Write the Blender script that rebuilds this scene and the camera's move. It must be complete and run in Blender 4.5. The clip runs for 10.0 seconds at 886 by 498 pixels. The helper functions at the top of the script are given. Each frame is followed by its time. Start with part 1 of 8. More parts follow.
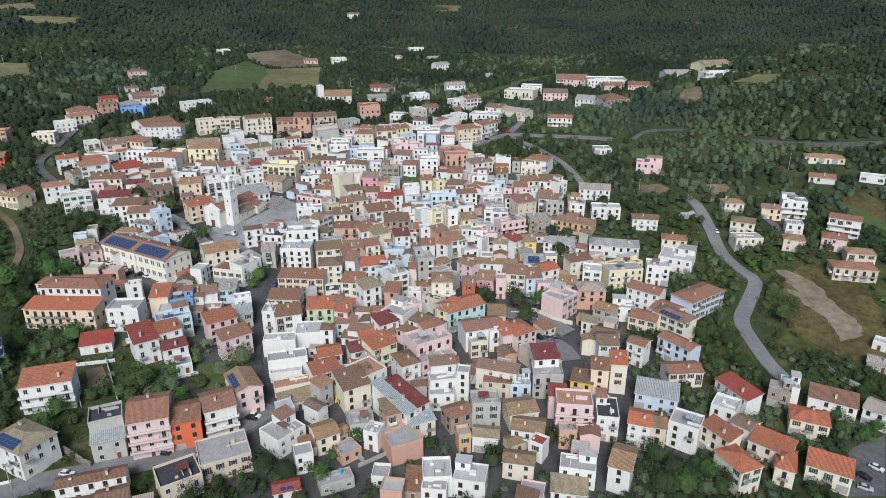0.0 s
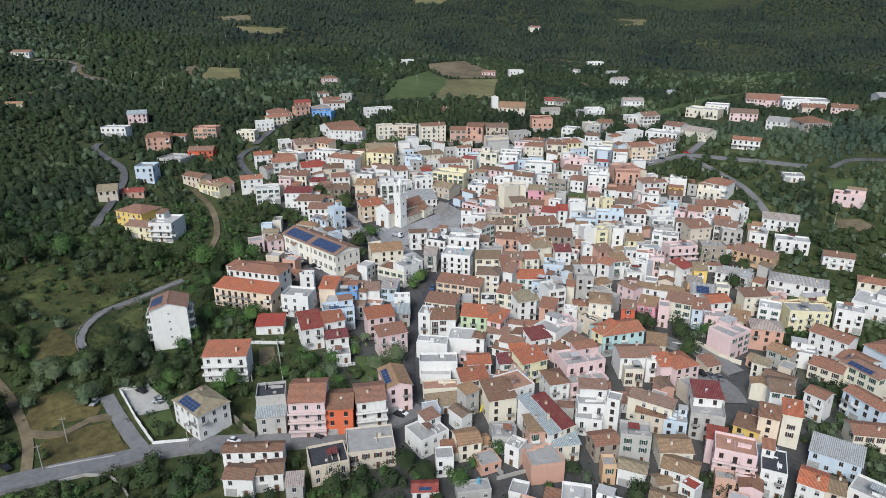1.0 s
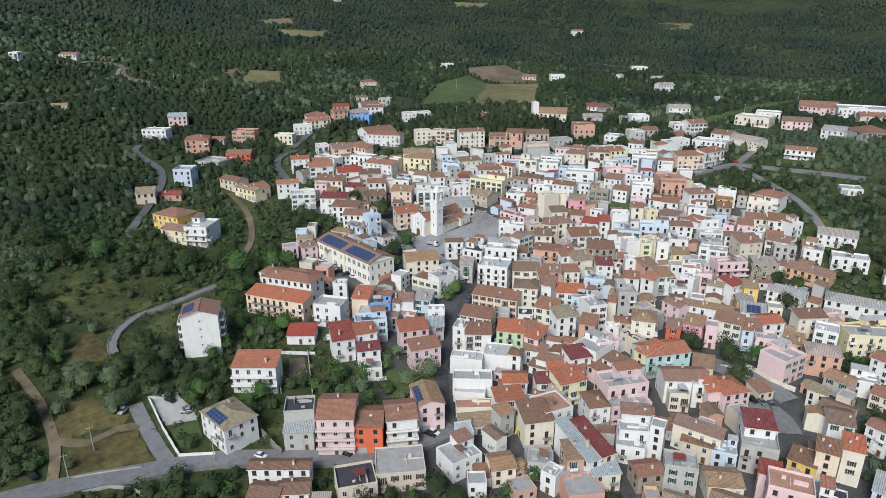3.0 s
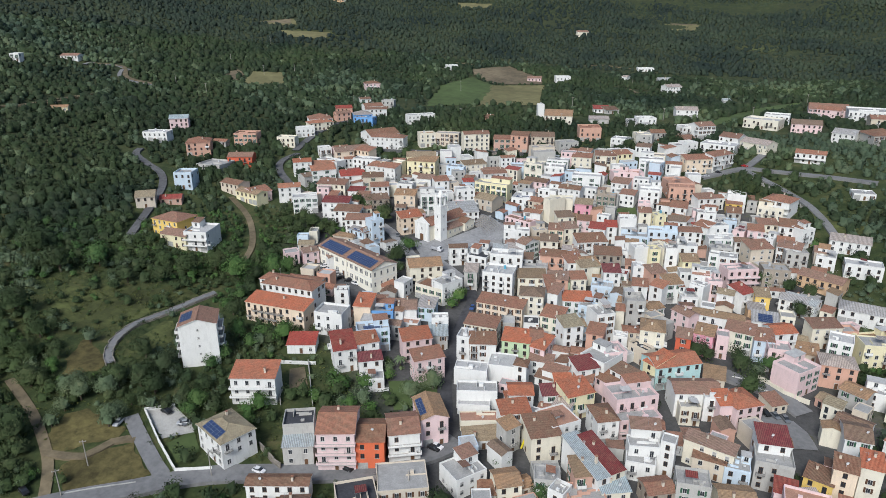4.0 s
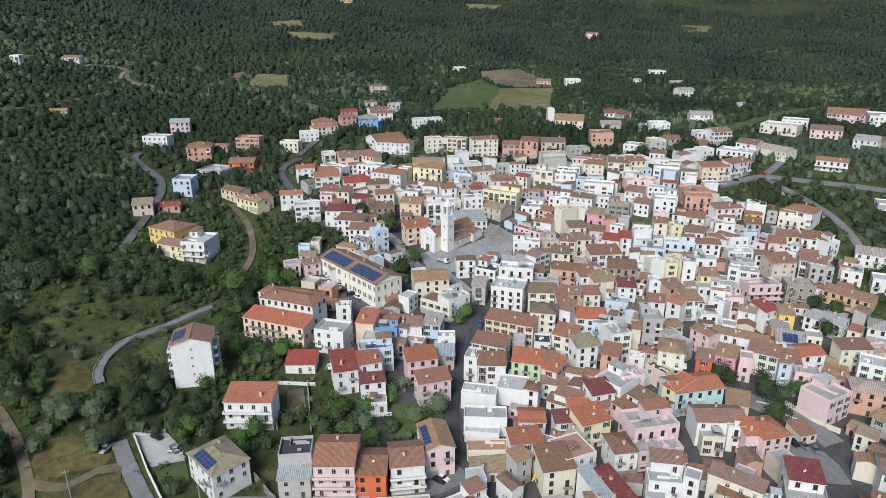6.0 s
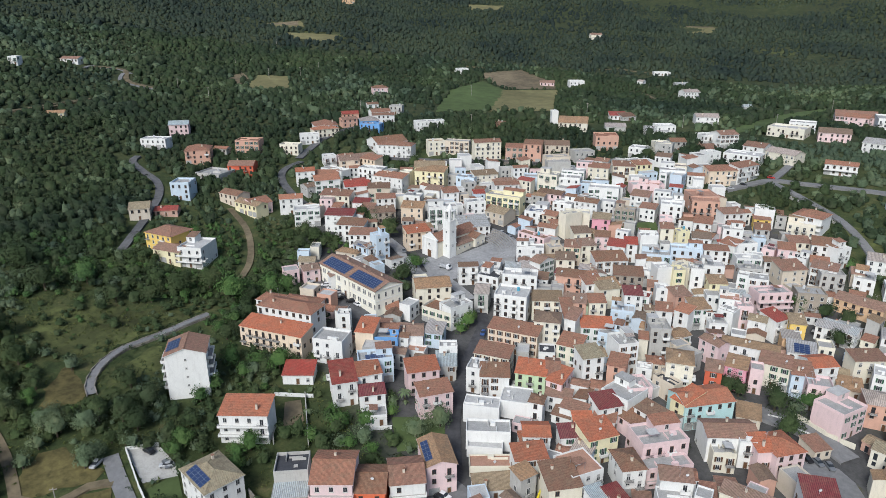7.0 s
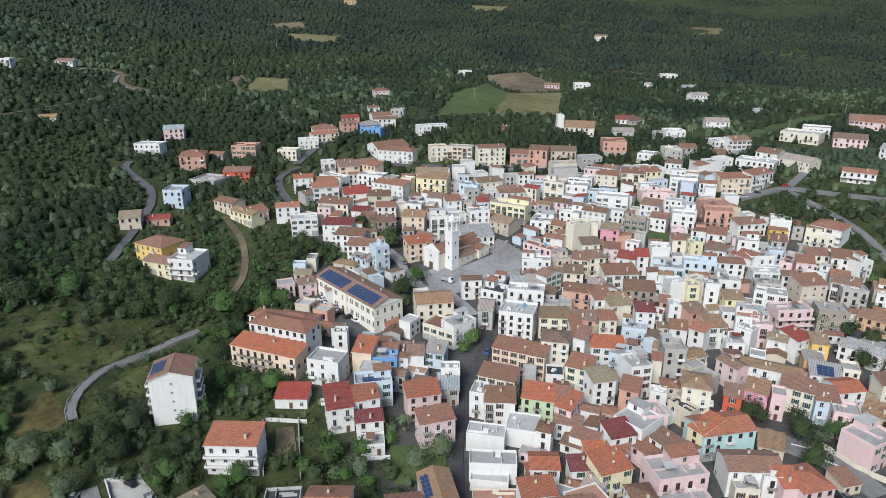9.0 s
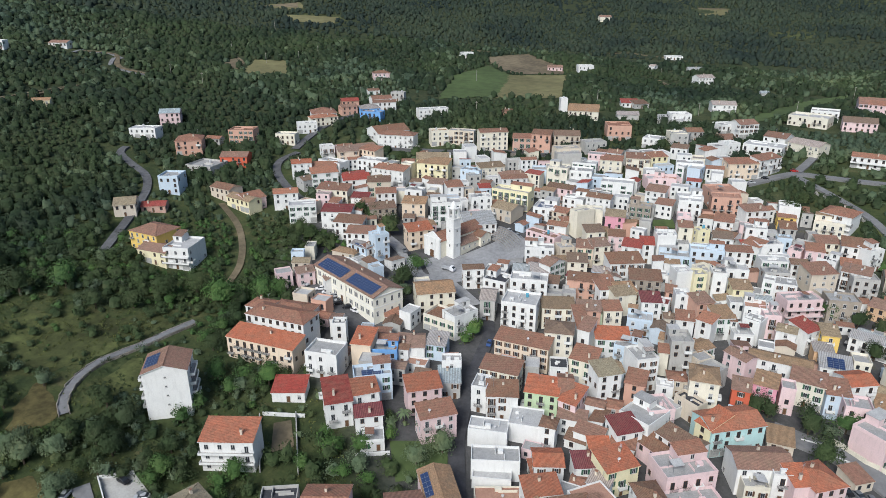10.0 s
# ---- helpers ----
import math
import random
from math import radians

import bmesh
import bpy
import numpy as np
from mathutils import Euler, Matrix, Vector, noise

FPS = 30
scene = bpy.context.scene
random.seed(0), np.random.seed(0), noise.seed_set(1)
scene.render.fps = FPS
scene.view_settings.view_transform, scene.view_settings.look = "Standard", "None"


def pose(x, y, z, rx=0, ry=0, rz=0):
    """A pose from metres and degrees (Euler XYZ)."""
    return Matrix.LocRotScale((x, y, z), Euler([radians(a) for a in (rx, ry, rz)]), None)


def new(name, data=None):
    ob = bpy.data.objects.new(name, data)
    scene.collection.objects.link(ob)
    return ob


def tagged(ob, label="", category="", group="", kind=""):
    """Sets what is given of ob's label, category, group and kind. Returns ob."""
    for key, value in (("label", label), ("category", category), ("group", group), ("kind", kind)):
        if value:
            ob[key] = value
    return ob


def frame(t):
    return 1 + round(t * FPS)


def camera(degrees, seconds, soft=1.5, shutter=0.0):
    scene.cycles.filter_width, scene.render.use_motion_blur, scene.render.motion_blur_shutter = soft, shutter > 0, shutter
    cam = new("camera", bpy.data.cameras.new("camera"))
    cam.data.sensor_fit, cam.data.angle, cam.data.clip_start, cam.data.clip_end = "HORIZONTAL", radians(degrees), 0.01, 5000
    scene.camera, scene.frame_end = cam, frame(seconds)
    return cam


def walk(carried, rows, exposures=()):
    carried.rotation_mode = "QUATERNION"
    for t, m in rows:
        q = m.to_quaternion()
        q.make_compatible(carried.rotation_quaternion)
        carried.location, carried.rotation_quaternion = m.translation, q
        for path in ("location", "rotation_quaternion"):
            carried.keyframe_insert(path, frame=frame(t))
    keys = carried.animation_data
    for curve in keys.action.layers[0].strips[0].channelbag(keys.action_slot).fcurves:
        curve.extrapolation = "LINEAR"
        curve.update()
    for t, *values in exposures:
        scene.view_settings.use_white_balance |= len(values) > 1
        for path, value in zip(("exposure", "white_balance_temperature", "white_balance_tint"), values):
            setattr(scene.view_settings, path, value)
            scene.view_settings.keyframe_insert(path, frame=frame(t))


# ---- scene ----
cam = camera(67.5, 10.0, 0.5)
# seconds, eye x y z, yaw to the left, pitch, roll
ROWS = [
    (0.0, -0.02, 0.18, 142.48, -0.01, -21.49, -0.00),
    (0.1, 0.07, 0.19, 142.47, 3.62, -21.32, -0.02),
    (0.2, 0.15, 0.22, 142.46, 6.62, -21.16, -0.03),
    (0.3, 0.22, 0.28, 142.45, 8.82, -21.00, -0.05),
    (0.4, 0.27, 0.37, 142.43, 10.26, -20.83, -0.06),
    (0.5, 0.30, 0.48, 142.41, 11.52, -20.67, -0.08),
    (1.0, 0.28, 1.39, 142.30, 14.77, -20.45, -0.06),
    (1.5, -0.04, 2.89, 142.23, 16.33, -20.34, -0.06),
    (2.0, -0.61, 4.88, 142.22, 17.18, -20.27, -0.01),
    (2.5, -1.36, 7.28, 142.28, 17.75, -20.24, -0.03),
    (4.0, -4.31, 16.00, 142.70, 18.44, -20.16, -0.02),
    (4.5, -5.38, 19.15, 142.84, 18.63, -20.16, -0.01),
    (5.0, -6.47, 22.32, 142.95, 18.79, -20.09, -0.00),
    (5.5, -7.55, 25.50, 143.03, 18.94, -20.12, -0.01),
    (7.0, -10.74, 35.02, 143.16, 19.25, -20.04, 0.04),
    (7.5, -11.80, 38.22, 143.21, 19.34, -20.04, 0.04),
    (8.0, -12.88, 41.47, 143.30, 19.40, -20.00, 0.05),
    (8.5, -13.97, 44.76, 143.42, 19.50, -20.01, 0.04),
    (9.0, -15.08, 48.06, 143.54, 19.50, -20.00, 0.06),
    (9.5, -16.18, 51.28, 143.59, 19.50, -19.99, 0.07),
    (9.8, -16.85, 53.18, 143.55, 19.56, -20.00, 0.06),
    (9.9, -17.05, 53.74, 143.52, 19.58, -20.40, 0.05),
    (10.0, -17.24, 54.29, 143.47, 19.61, -21.49, 0.03),
]
walk(cam, [(t, pose(x, y, z, 0, 0, yaw) @ pose(0, 0, 0, 90 + pitch, 0, 0) @ pose(0, 0, 0, 0, 0, roll)) for t, x, y, z, yaw, pitch, roll in ROWS],
     [(0.0, 0.38), (0.6, 0.4), (2.0, 0.42), (5.0, 0.45), (10.0, 0.47)])

# ---- light: late, evenly overcast day ----
world = bpy.data.worlds.new("overcast_sky")
scene.world = world
world.use_nodes = True
wn, wl = world.node_tree.nodes, world.node_tree.links
sky = wn.new("ShaderNodeTexSky")
sky.sky_type, sky.sun_disc = "NISHITA", False
sky.sun_elevation, sky.sun_rotation = radians(42), radians(185)
sky.air_density, sky.dust_density, sky.ozone_density = 1.0, 1.5, 1.0
wl.new(sky.outputs[0], wn["Background"].inputs[0])
wn["Background"].inputs[1].default_value = 0.1
sun = new("sun", bpy.data.lights.new("sun", "SUN"))
sun.data.energy, sun.data.angle, sun.data.color = 2.6, radians(24), (0.965, 0.985, 1.0)
sun.rotation_euler = (radians(48), 0, radians(-5))


# ---- materials ----
def shader(name, rough=0.85, metal=0.0):
    m = bpy.data.materials.new(name)
    m.use_nodes = True
    b = m.node_tree.nodes["Principled BSDF"]
    b.inputs["Roughness"].default_value, b.inputs["Metallic"].default_value = rough, metal
    b.inputs["Specular IOR Level"].default_value = 0.3
    return m, m.node_tree.nodes, m.node_tree.links, b


def noise_tex(n, l, coord, scale, detail=4.0, rough=0.6):
    t = n.new("ShaderNodeTexNoise")
    t.inputs["Scale"].default_value, t.inputs["Detail"].default_value, t.inputs["Roughness"].default_value = scale, detail, rough
    l.new(coord, t.inputs["Vector"])
    return t.outputs["Fac"]


def ramp(n, l, fac, stops):
    r = n.new("ShaderNodeValToRGB")
    e = r.color_ramp.elements
    while len(e) < len(stops):
        e.new(0.5)
    for k, (p, c) in enumerate(stops):
        e[k].position, e[k].color = p, (*c, 1.0)
    l.new(fac, r.inputs[0])
    return r.outputs[0]


def blend(n, l, fac, a, b, mode="MIX"):
    m = n.new("ShaderNodeMix")
    m.data_type, m.blend_type = "RGBA", mode
    for sock, v in ((m.inputs[0], fac), (m.inputs[6], a), (m.inputs[7], b)):
        if isinstance(v, (int, float)):
            sock.default_value = v
        elif isinstance(v, tuple):
            sock.default_value = (*v, 1.0)
        else:
            l.new(v, sock)
    return m.outputs[2]


def relief(n, l, b, height, strength, distance):
    bump = n.new("ShaderNodeBump")
    bump.inputs["Strength"].default_value, bump.inputs["Distance"].default_value = strength, distance
    l.new(height, bump.inputs["Height"])
    l.new(bump.outputs[0], b.inputs["Normal"])


def shade_of(c, k):
    return tuple(min(1.0, v * k) for v in c)


def plaster(name, c, stain=0.42):
    """Painted render with rain streaks, patches and grain; each wall a little different."""
    m, n, l, b = shader(name, 0.9)
    co = n.new("ShaderNodeTexCoord").outputs["Object"]
    info = n.new("ShaderNodeObjectInfo").outputs["Random"]
    add = n.new("ShaderNodeVectorMath")
    add.operation = "ADD"
    l.new(co, add.inputs[0])
    com = n.new("ShaderNodeCombineXYZ")
    mul = n.new("ShaderNodeMath")
    mul.operation = "MULTIPLY"
    mul.inputs[1].default_value = 90.0
    l.new(info, mul.inputs[0])
    l.new(mul.outputs[0], com.inputs[0])
    l.new(com.outputs[0], add.inputs[1])
    co = add.outputs[0]
    stretch = n.new("ShaderNodeMapping")
    stretch.inputs["Scale"].default_value = (1.0, 1.0, 0.18)
    l.new(co, stretch.inputs["Vector"])
    streak = noise_tex(n, l, stretch.outputs[0], 0.9, 5.0, 0.7)
    patch = noise_tex(n, l, co, 0.28, 3.0)
    grain = noise_tex(n, l, co, 6.0, 3.0)
    base = ramp(n, l, info, [(0.0, shade_of(c, 0.9)), (0.35, shade_of(c, 1.03)), (0.7, shade_of(c, 0.96)), (1.0, tuple(0.8 * v + 0.16 * sum(c) / 3 for v in c))])
    dirty = tuple(0.45 * v + 0.12 * w for v, w in zip(c, (0.62, 0.56, 0.48)))
    s1 = ramp(n, l, streak, [(0.5, (0, 0, 0)), (0.78, (stain, stain, stain))])
    col = blend(n, l, s1, base, dirty)
    s2 = ramp(n, l, patch, [(0.48, (0, 0, 0)), (0.7, (0.45 * stain, 0.45 * stain, 0.45 * stain))])
    col = blend(n, l, s2, col, shade_of(c, 0.62))
    g = ramp(n, l, grain, [(0.3, (0.86, 0.86, 0.86)), (0.7, (1.0, 1.0, 1.0))])
    col = blend(n, l, 1.0, col, g, "MULTIPLY")
    l.new(col, b.inputs["Base Color"])
    relief(n, l, b, grain, 0.25, 0.03)
    return m


def tiles(name, c, old=0.5, period=0.3):
    """Channel tiles: ribs run down the slope (along the roof's own y), rows across, with lichen and replaced patches."""
    m, n, l, b = shader(name, 0.92)
    co = n.new("ShaderNodeTexCoord").outputs["Object"]
    info = n.new("ShaderNodeObjectInfo").outputs["Random"]
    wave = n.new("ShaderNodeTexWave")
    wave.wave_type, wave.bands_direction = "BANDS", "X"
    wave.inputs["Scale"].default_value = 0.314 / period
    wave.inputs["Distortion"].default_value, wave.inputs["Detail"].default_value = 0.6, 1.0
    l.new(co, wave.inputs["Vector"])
    rows = n.new("ShaderNodeTexWave")
    rows.wave_type, rows.bands_direction, rows.wave_profile = "BANDS", "Y", "SAW"
    rows.inputs["Scale"].default_value, rows.inputs["Distortion"].default_value = 0.314 / 0.4, 0.5
    l.new(co, rows.inputs["Vector"])
    cell = n.new("ShaderNodeTexVoronoi")
    cell.inputs["Scale"].default_value = 2.2
    l.new(co, cell.inputs["Vector"])
    big = noise_tex(n, l, co, 0.35, 4.0, 0.65)
    fine = noise_tex(n, l, co, 2.6, 4.0, 0.7)
    base = ramp(n, l, info, [(0.0, shade_of(c, 0.7)), (0.3, tuple(v * k for v, k in zip(c, (1.18, 0.98, 0.86)))), (0.6, tuple(v * k for v, k in zip(c, (1.0, 0.86, 0.8)))), (1.0, tuple(v * k for v, k in zip(c, (0.95, 1.15, 1.22))))])
    col = blend(n, l, ramp(n, l, big, [(0.42, (0, 0, 0)), (0.68, (old, old, old))]), base, (0.2, 0.155, 0.11))
    col = blend(n, l, ramp(n, l, fine, [(0.5, (0, 0, 0)), (0.75, (0.55 * old, 0.55 * old, 0.55 * old))]), col, (0.33, 0.27, 0.17))
    single = n.new("ShaderNodeSeparateColor")
    l.new(cell.outputs["Color"], single.inputs[0])
    col = blend(n, l, 1.0, col, ramp(n, l, single.outputs[0], [(0.0, (0.8, 0.78, 0.76)), (0.5, (0.98, 0.97, 0.95)), (1.0, (1.12, 1.08, 1.03))]), "MULTIPLY")
    # shade in the grooves between ribs, painted into the colour with the bump's wave
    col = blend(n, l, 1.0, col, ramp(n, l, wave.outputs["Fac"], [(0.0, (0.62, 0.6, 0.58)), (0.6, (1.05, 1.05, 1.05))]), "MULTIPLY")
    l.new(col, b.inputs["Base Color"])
    tot = n.new("ShaderNodeMath")
    tot.operation = "MULTIPLY_ADD"
    l.new(rows.outputs["Fac"], tot.inputs[0])
    tot.inputs[1].default_value = 0.4
    l.new(wave.outputs["Fac"], tot.inputs[2])
    relief(n, l, b, tot.outputs[0], 0.7, 0.07)
    return m


def plain(name, c, rough=0.7, metal=0.0, vary=0.25, scale=1.5, world_space=False):
    m, n, l, b = shader(name, rough, metal)
    co = n.new("ShaderNodeNewGeometry").outputs["Position"] if world_space else n.new("ShaderNodeTexCoord").outputs["Object"]
    f = noise_tex(n, l, co, scale, 5.0, 0.65)
    f2 = noise_tex(n, l, co, scale * 0.13, 3.0)
    col = ramp(n, l, f, [(0.3, shade_of(c, 1 - vary)), (0.7, shade_of(c, 1 + 0.6 * vary))])
    col = blend(n, l, 1.0, col, ramp(n, l, f2, [(0.35, (1 - vary, 1 - vary, 1 - vary)), (0.65, (1, 1, 1))]), "MULTIPLY")
    l.new(col, b.inputs["Base Color"])
    relief(n, l, b, f, 0.2, 0.02)
    return m


WALLS = {
    "W": ("white", plaster("white_plaster", (0.755, 0.752, 0.72))), "C": ("cream", plaster("cream_plaster", (0.75, 0.7, 0.57))),
    "Y": ("yellow", plaster("yellow_plaster", (0.78, 0.71, 0.46))), "P": ("pink", plaster("pink_plaster", (0.74, 0.56, 0.55))),
    "J": ("golden yellow", plaster("golden_plaster", (0.78, 0.55, 0.16))),
    "O": ("orange", plaster("orange_plaster", (0.7, 0.46, 0.27))), "G": ("grey", plaster("grey_cement", (0.46, 0.45, 0.42), 0.8)),
    "B": ("beige", plaster("beige_plaster", (0.63, 0.55, 0.44))), "U": ("bright blue", plaster("blue_plaster", (0.16, 0.36, 0.66))),
    "M": ("mint green", plaster("mint_plaster", (0.48, 0.68, 0.66))), "N": ("green", plaster("green_plaster", (0.5, 0.62, 0.4))),
    "R": ("red", plaster("red_plaster", (0.6, 0.13, 0.07))), "S": ("rough stone", plaster("stone_wall", (0.36, 0.31, 0.25), 1.0)),
    "A": ("salmon", plaster("salmon_plaster", (0.6, 0.36, 0.27))), "L": ("pale blue", plaster("pale_blue_plaster", (0.56, 0.66, 0.74))),
    "F": ("strong pink", plaster("strong_pink_plaster", (0.72, 0.33, 0.4))),
    "E": ("peach", plaster("peach_plaster", (0.76, 0.62, 0.47))),
    "V": ("vivid orange", plaster("vivid_orange_plaster", (0.68, 0.16, 0.075))),
}
ROOFS = {
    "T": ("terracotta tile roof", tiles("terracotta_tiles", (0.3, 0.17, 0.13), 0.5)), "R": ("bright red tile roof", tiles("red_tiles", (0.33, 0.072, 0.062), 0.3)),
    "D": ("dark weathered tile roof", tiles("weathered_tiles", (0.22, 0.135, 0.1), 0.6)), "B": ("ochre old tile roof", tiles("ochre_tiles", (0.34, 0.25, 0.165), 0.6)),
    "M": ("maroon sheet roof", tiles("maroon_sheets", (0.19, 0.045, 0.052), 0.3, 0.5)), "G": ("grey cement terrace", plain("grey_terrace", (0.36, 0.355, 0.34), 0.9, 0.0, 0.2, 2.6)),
    "W": ("pale terrace", plain("pale_terrace", (0.47, 0.465, 0.45), 0.9, 0.0, 0.2, 2.6)), "P": ("terracotta paved terrace", plain("paved_terrace", (0.42, 0.24, 0.17), 0.85, 0.0, 0.2, 2.6)),
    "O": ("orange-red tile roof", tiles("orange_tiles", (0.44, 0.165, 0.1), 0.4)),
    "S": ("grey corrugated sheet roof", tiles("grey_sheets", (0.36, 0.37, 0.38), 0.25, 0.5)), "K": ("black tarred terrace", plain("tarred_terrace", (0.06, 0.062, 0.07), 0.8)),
}
GLASS, gn, gl, gb = shader("window_glass", 0.3)
gb.inputs["Base Color"].default_value = (0.025, 0.03, 0.036, 1)
gb.inputs["Specular IOR Level"].default_value = 0.3
FRAME = plain("white_frame", (0.7, 0.69, 0.66), 0.6)
STONE_SILL = plain("stone_sill", (0.52, 0.5, 0.46), 0.8)
SHUTTER_BROWN = plain("brown_shutter", (0.13, 0.07, 0.04), 0.6)
SHUTTER_GREEN = plain("green_shutter", (0.05, 0.13, 0.08), 0.6)
SHUTTER_GREY = plain("grey_roller_shutter", (0.42, 0.42, 0.4), 0.6)
WOOD = plain("brown_wood", (0.16, 0.085, 0.045), 0.6)
IRON = plain("dark_iron", (0.07, 0.07, 0.075), 0.5, 0.6)
STEEL = plain("galvanised_steel", (0.45, 0.46, 0.47), 0.45, 0.8)
CONCRETE = plain("raw_concrete", (0.42, 0.41, 0.38), 0.92, 0.0, 0.2, 2.4)
TANK = plain("water_tank", (0.62, 0.63, 0.64), 0.5)
TANK_BLUE = plain("blue_water_tank", (0.12, 0.42, 0.56), 0.5)
DISH = plain("dish_paint", (0.66, 0.66, 0.66), 0.5)
BARK = plain("bark", (0.11, 0.085, 0.06), 0.95)
ASPHALT = plain("asphalt", (0.07, 0.07, 0.075), 0.95, 0.0, 0.3, 0.5, True)
OLD_ASPHALT = plain("pale_worn_asphalt", (0.125, 0.125, 0.128), 0.95, 0.0, 0.3, 0.5, True)
PALE_ASPHALT = plain("pale_concrete_road", (0.2, 0.2, 0.2), 0.95, 0.0, 0.22, 0.6, True)
PAVING = plain("square_paving", (0.3, 0.3, 0.3), 0.9, 0.0, 0.25, 0.6, True)
WALL_STONE = plain("retaining_wall_stone", (0.3, 0.27, 0.23), 0.95, 0.0, 0.45, 1.5, True)
DIRT = plain("bare_earth", (0.2, 0.16, 0.1), 0.98, 0.0, 0.4, 0.25, True)
TAN_FIELD = plain("dry_grass_field", (0.185, 0.17, 0.078), 0.98, 0.0, 0.3, 0.12, True)
GREEN_FIELD = plain("green_meadow", (0.08, 0.116, 0.04), 0.98, 0.0, 0.3, 0.12, True)
OLIVE_FIELD = plain("rough_pasture", (0.088, 0.102, 0.034), 0.98, 0.0, 0.55, 0.25, True)
PALE_EARTH = plain("pale_trodden_earth", (0.27, 0.225, 0.16), 0.98, 0.0, 0.4, 0.3, True)
DRY_GRASS = plain("rusty_dry_weeds", (0.13, 0.11, 0.042), 0.98, 0.0, 0.5, 0.4, True)
WHITE_PAINT = plain("white_road_paint", (0.62, 0.62, 0.6), 0.8)


def leaves(name, dark, light, dry):
    m, n, l, b = shader(name, 0.8)
    pos = n.new("ShaderNodeNewGeometry")
    isl = pos.outputs["Random Per Island"]
    tree = noise_tex(n, l, pos.outputs["Position"], 0.14, 2.0, 0.5)
    wide = noise_tex(n, l, pos.outputs["Position"], 0.012, 3.0, 0.6)
    col = ramp(n, l, isl, [(0.0, dark), (0.6, shade_of(dark, 1.06)), (1.0, tuple(0.45 * a + 0.55 * c for a, c in zip(dark, light)))])
    col = blend(n, l, ramp(n, l, tree, [(0.4, (0, 0, 0)), (0.65, (0.7, 0.7, 0.7))]), col, blend(n, l, isl, dark, dry))
    col = blend(n, l, 1.0, col, ramp(n, l, wide, [(0.33, (0.55, 0.62, 0.72)), (0.67, (1.35, 1.28, 1.05))]), "MULTIPLY")
    l.new(col, b.inputs["Base Color"])
    b.inputs["Specular IOR Level"].default_value = 0.15
    return m


LEAF_OAK = leaves("evergreen_oak_leaves", (0.035, 0.056, 0.024), (0.065, 0.096, 0.041), (0.071, 0.082, 0.043))
LEAF_OLIVE = leaves("olive_leaves", (0.074, 0.108, 0.067), (0.135, 0.18, 0.111), (0.126, 0.144, 0.085))
LEAF_BRIGHT = leaves("garden_leaves", (0.05, 0.103, 0.033), (0.099, 0.178, 0.055), (0.107, 0.147, 0.055))
LEAF_WEED = leaves("weed_leaves", (0.075, 0.098, 0.03), (0.14, 0.16, 0.05), (0.15, 0.135, 0.06))
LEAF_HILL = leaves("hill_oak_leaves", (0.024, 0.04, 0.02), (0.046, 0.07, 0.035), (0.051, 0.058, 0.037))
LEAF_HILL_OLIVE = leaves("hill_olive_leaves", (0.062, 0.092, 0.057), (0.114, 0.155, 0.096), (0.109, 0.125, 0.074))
# same oak made bluer: the haze of distance is mixed into the leaf colour
LEAF_FAR_HAZED = leaves("hazed_far_oak_leaves", (0.026, 0.04, 0.029), (0.045, 0.063, 0.043), (0.049, 0.057, 0.043))


# ---- meshes ----
def mesh_of(name, bm, *materials):
    me = bpy.data.meshes.new(name)
    bm.to_mesh(me)
    bm.free()
    for m in materials:
        me.materials.append(m)
    return me


def part(name, data, material, parent, label="", m=None):
    """Links a bmesh, or a mesh that others share, as one object under a thing or a part."""
    if isinstance(data, bmesh.types.BMesh):
        data = mesh_of(name, data, material)
    ob = new(name, data)
    if parent is not None:
        ob.parent = parent
    if m is not None:
        ob.matrix_basis = m
    if label:
        ob["label"] = label
    return ob


def add_box(bm, x0, y0, z0, x1, y1, z1, mi=0):
    v = [bm.verts.new(p) for p in ((x0, y0, z0), (x1, y0, z0), (x1, y1, z0), (x0, y1, z0), (x0, y0, z1), (x1, y0, z1), (x1, y1, z1), (x0, y1, z1))]
    for f in ((3, 2, 1, 0), (4, 5, 6, 7), (0, 1, 5, 4), (1, 2, 6, 5), (2, 3, 7, 6), (3, 0, 4, 7)):
        bm.faces.new([v[k] for k in f]).material_index = mi


def box(*a):
    bm = bmesh.new()
    add_box(bm, *a)
    return bm


def add_slab(bm, corners, thick, mi=0, rim=1):
    """A sloping slab: its upper corners, counter-clockwise from above, and its thickness."""
    top = [bm.verts.new(p) for p in corners]
    low = [bm.verts.new((p[0], p[1], p[2] - thick)) for p in corners]
    bm.faces.new(top).material_index = mi
    bm.faces.new(low[::-1]).material_index = rim
    for k in range(len(top)):
        j = (k + 1) % len(top)
        bm.faces.new((top[k], low[k], low[j], top[j])).material_index = rim


def add_tube(bm, p, q, r0, r1, sides=6, mi=0):
    p, q = Vector(p), Vector(q)
    turn = (q - p).to_track_quat("Z", "Y").to_matrix()
    rings = [[bm.verts.new(c + turn @ Vector((r * math.cos(2 * math.pi * k / sides), r * math.sin(2 * math.pi * k / sides), 0))) for k in range(sides)] for c, r in ((p, r0), (q, r1))]
    for k in range(sides):
        j = (k + 1) % sides
        bm.faces.new((rings[0][k], rings[0][j], rings[1][j], rings[1][k])).material_index = mi
    bm.faces.new(rings[1]).material_index = mi
    bm.faces.new(rings[0][::-1]).material_index = mi


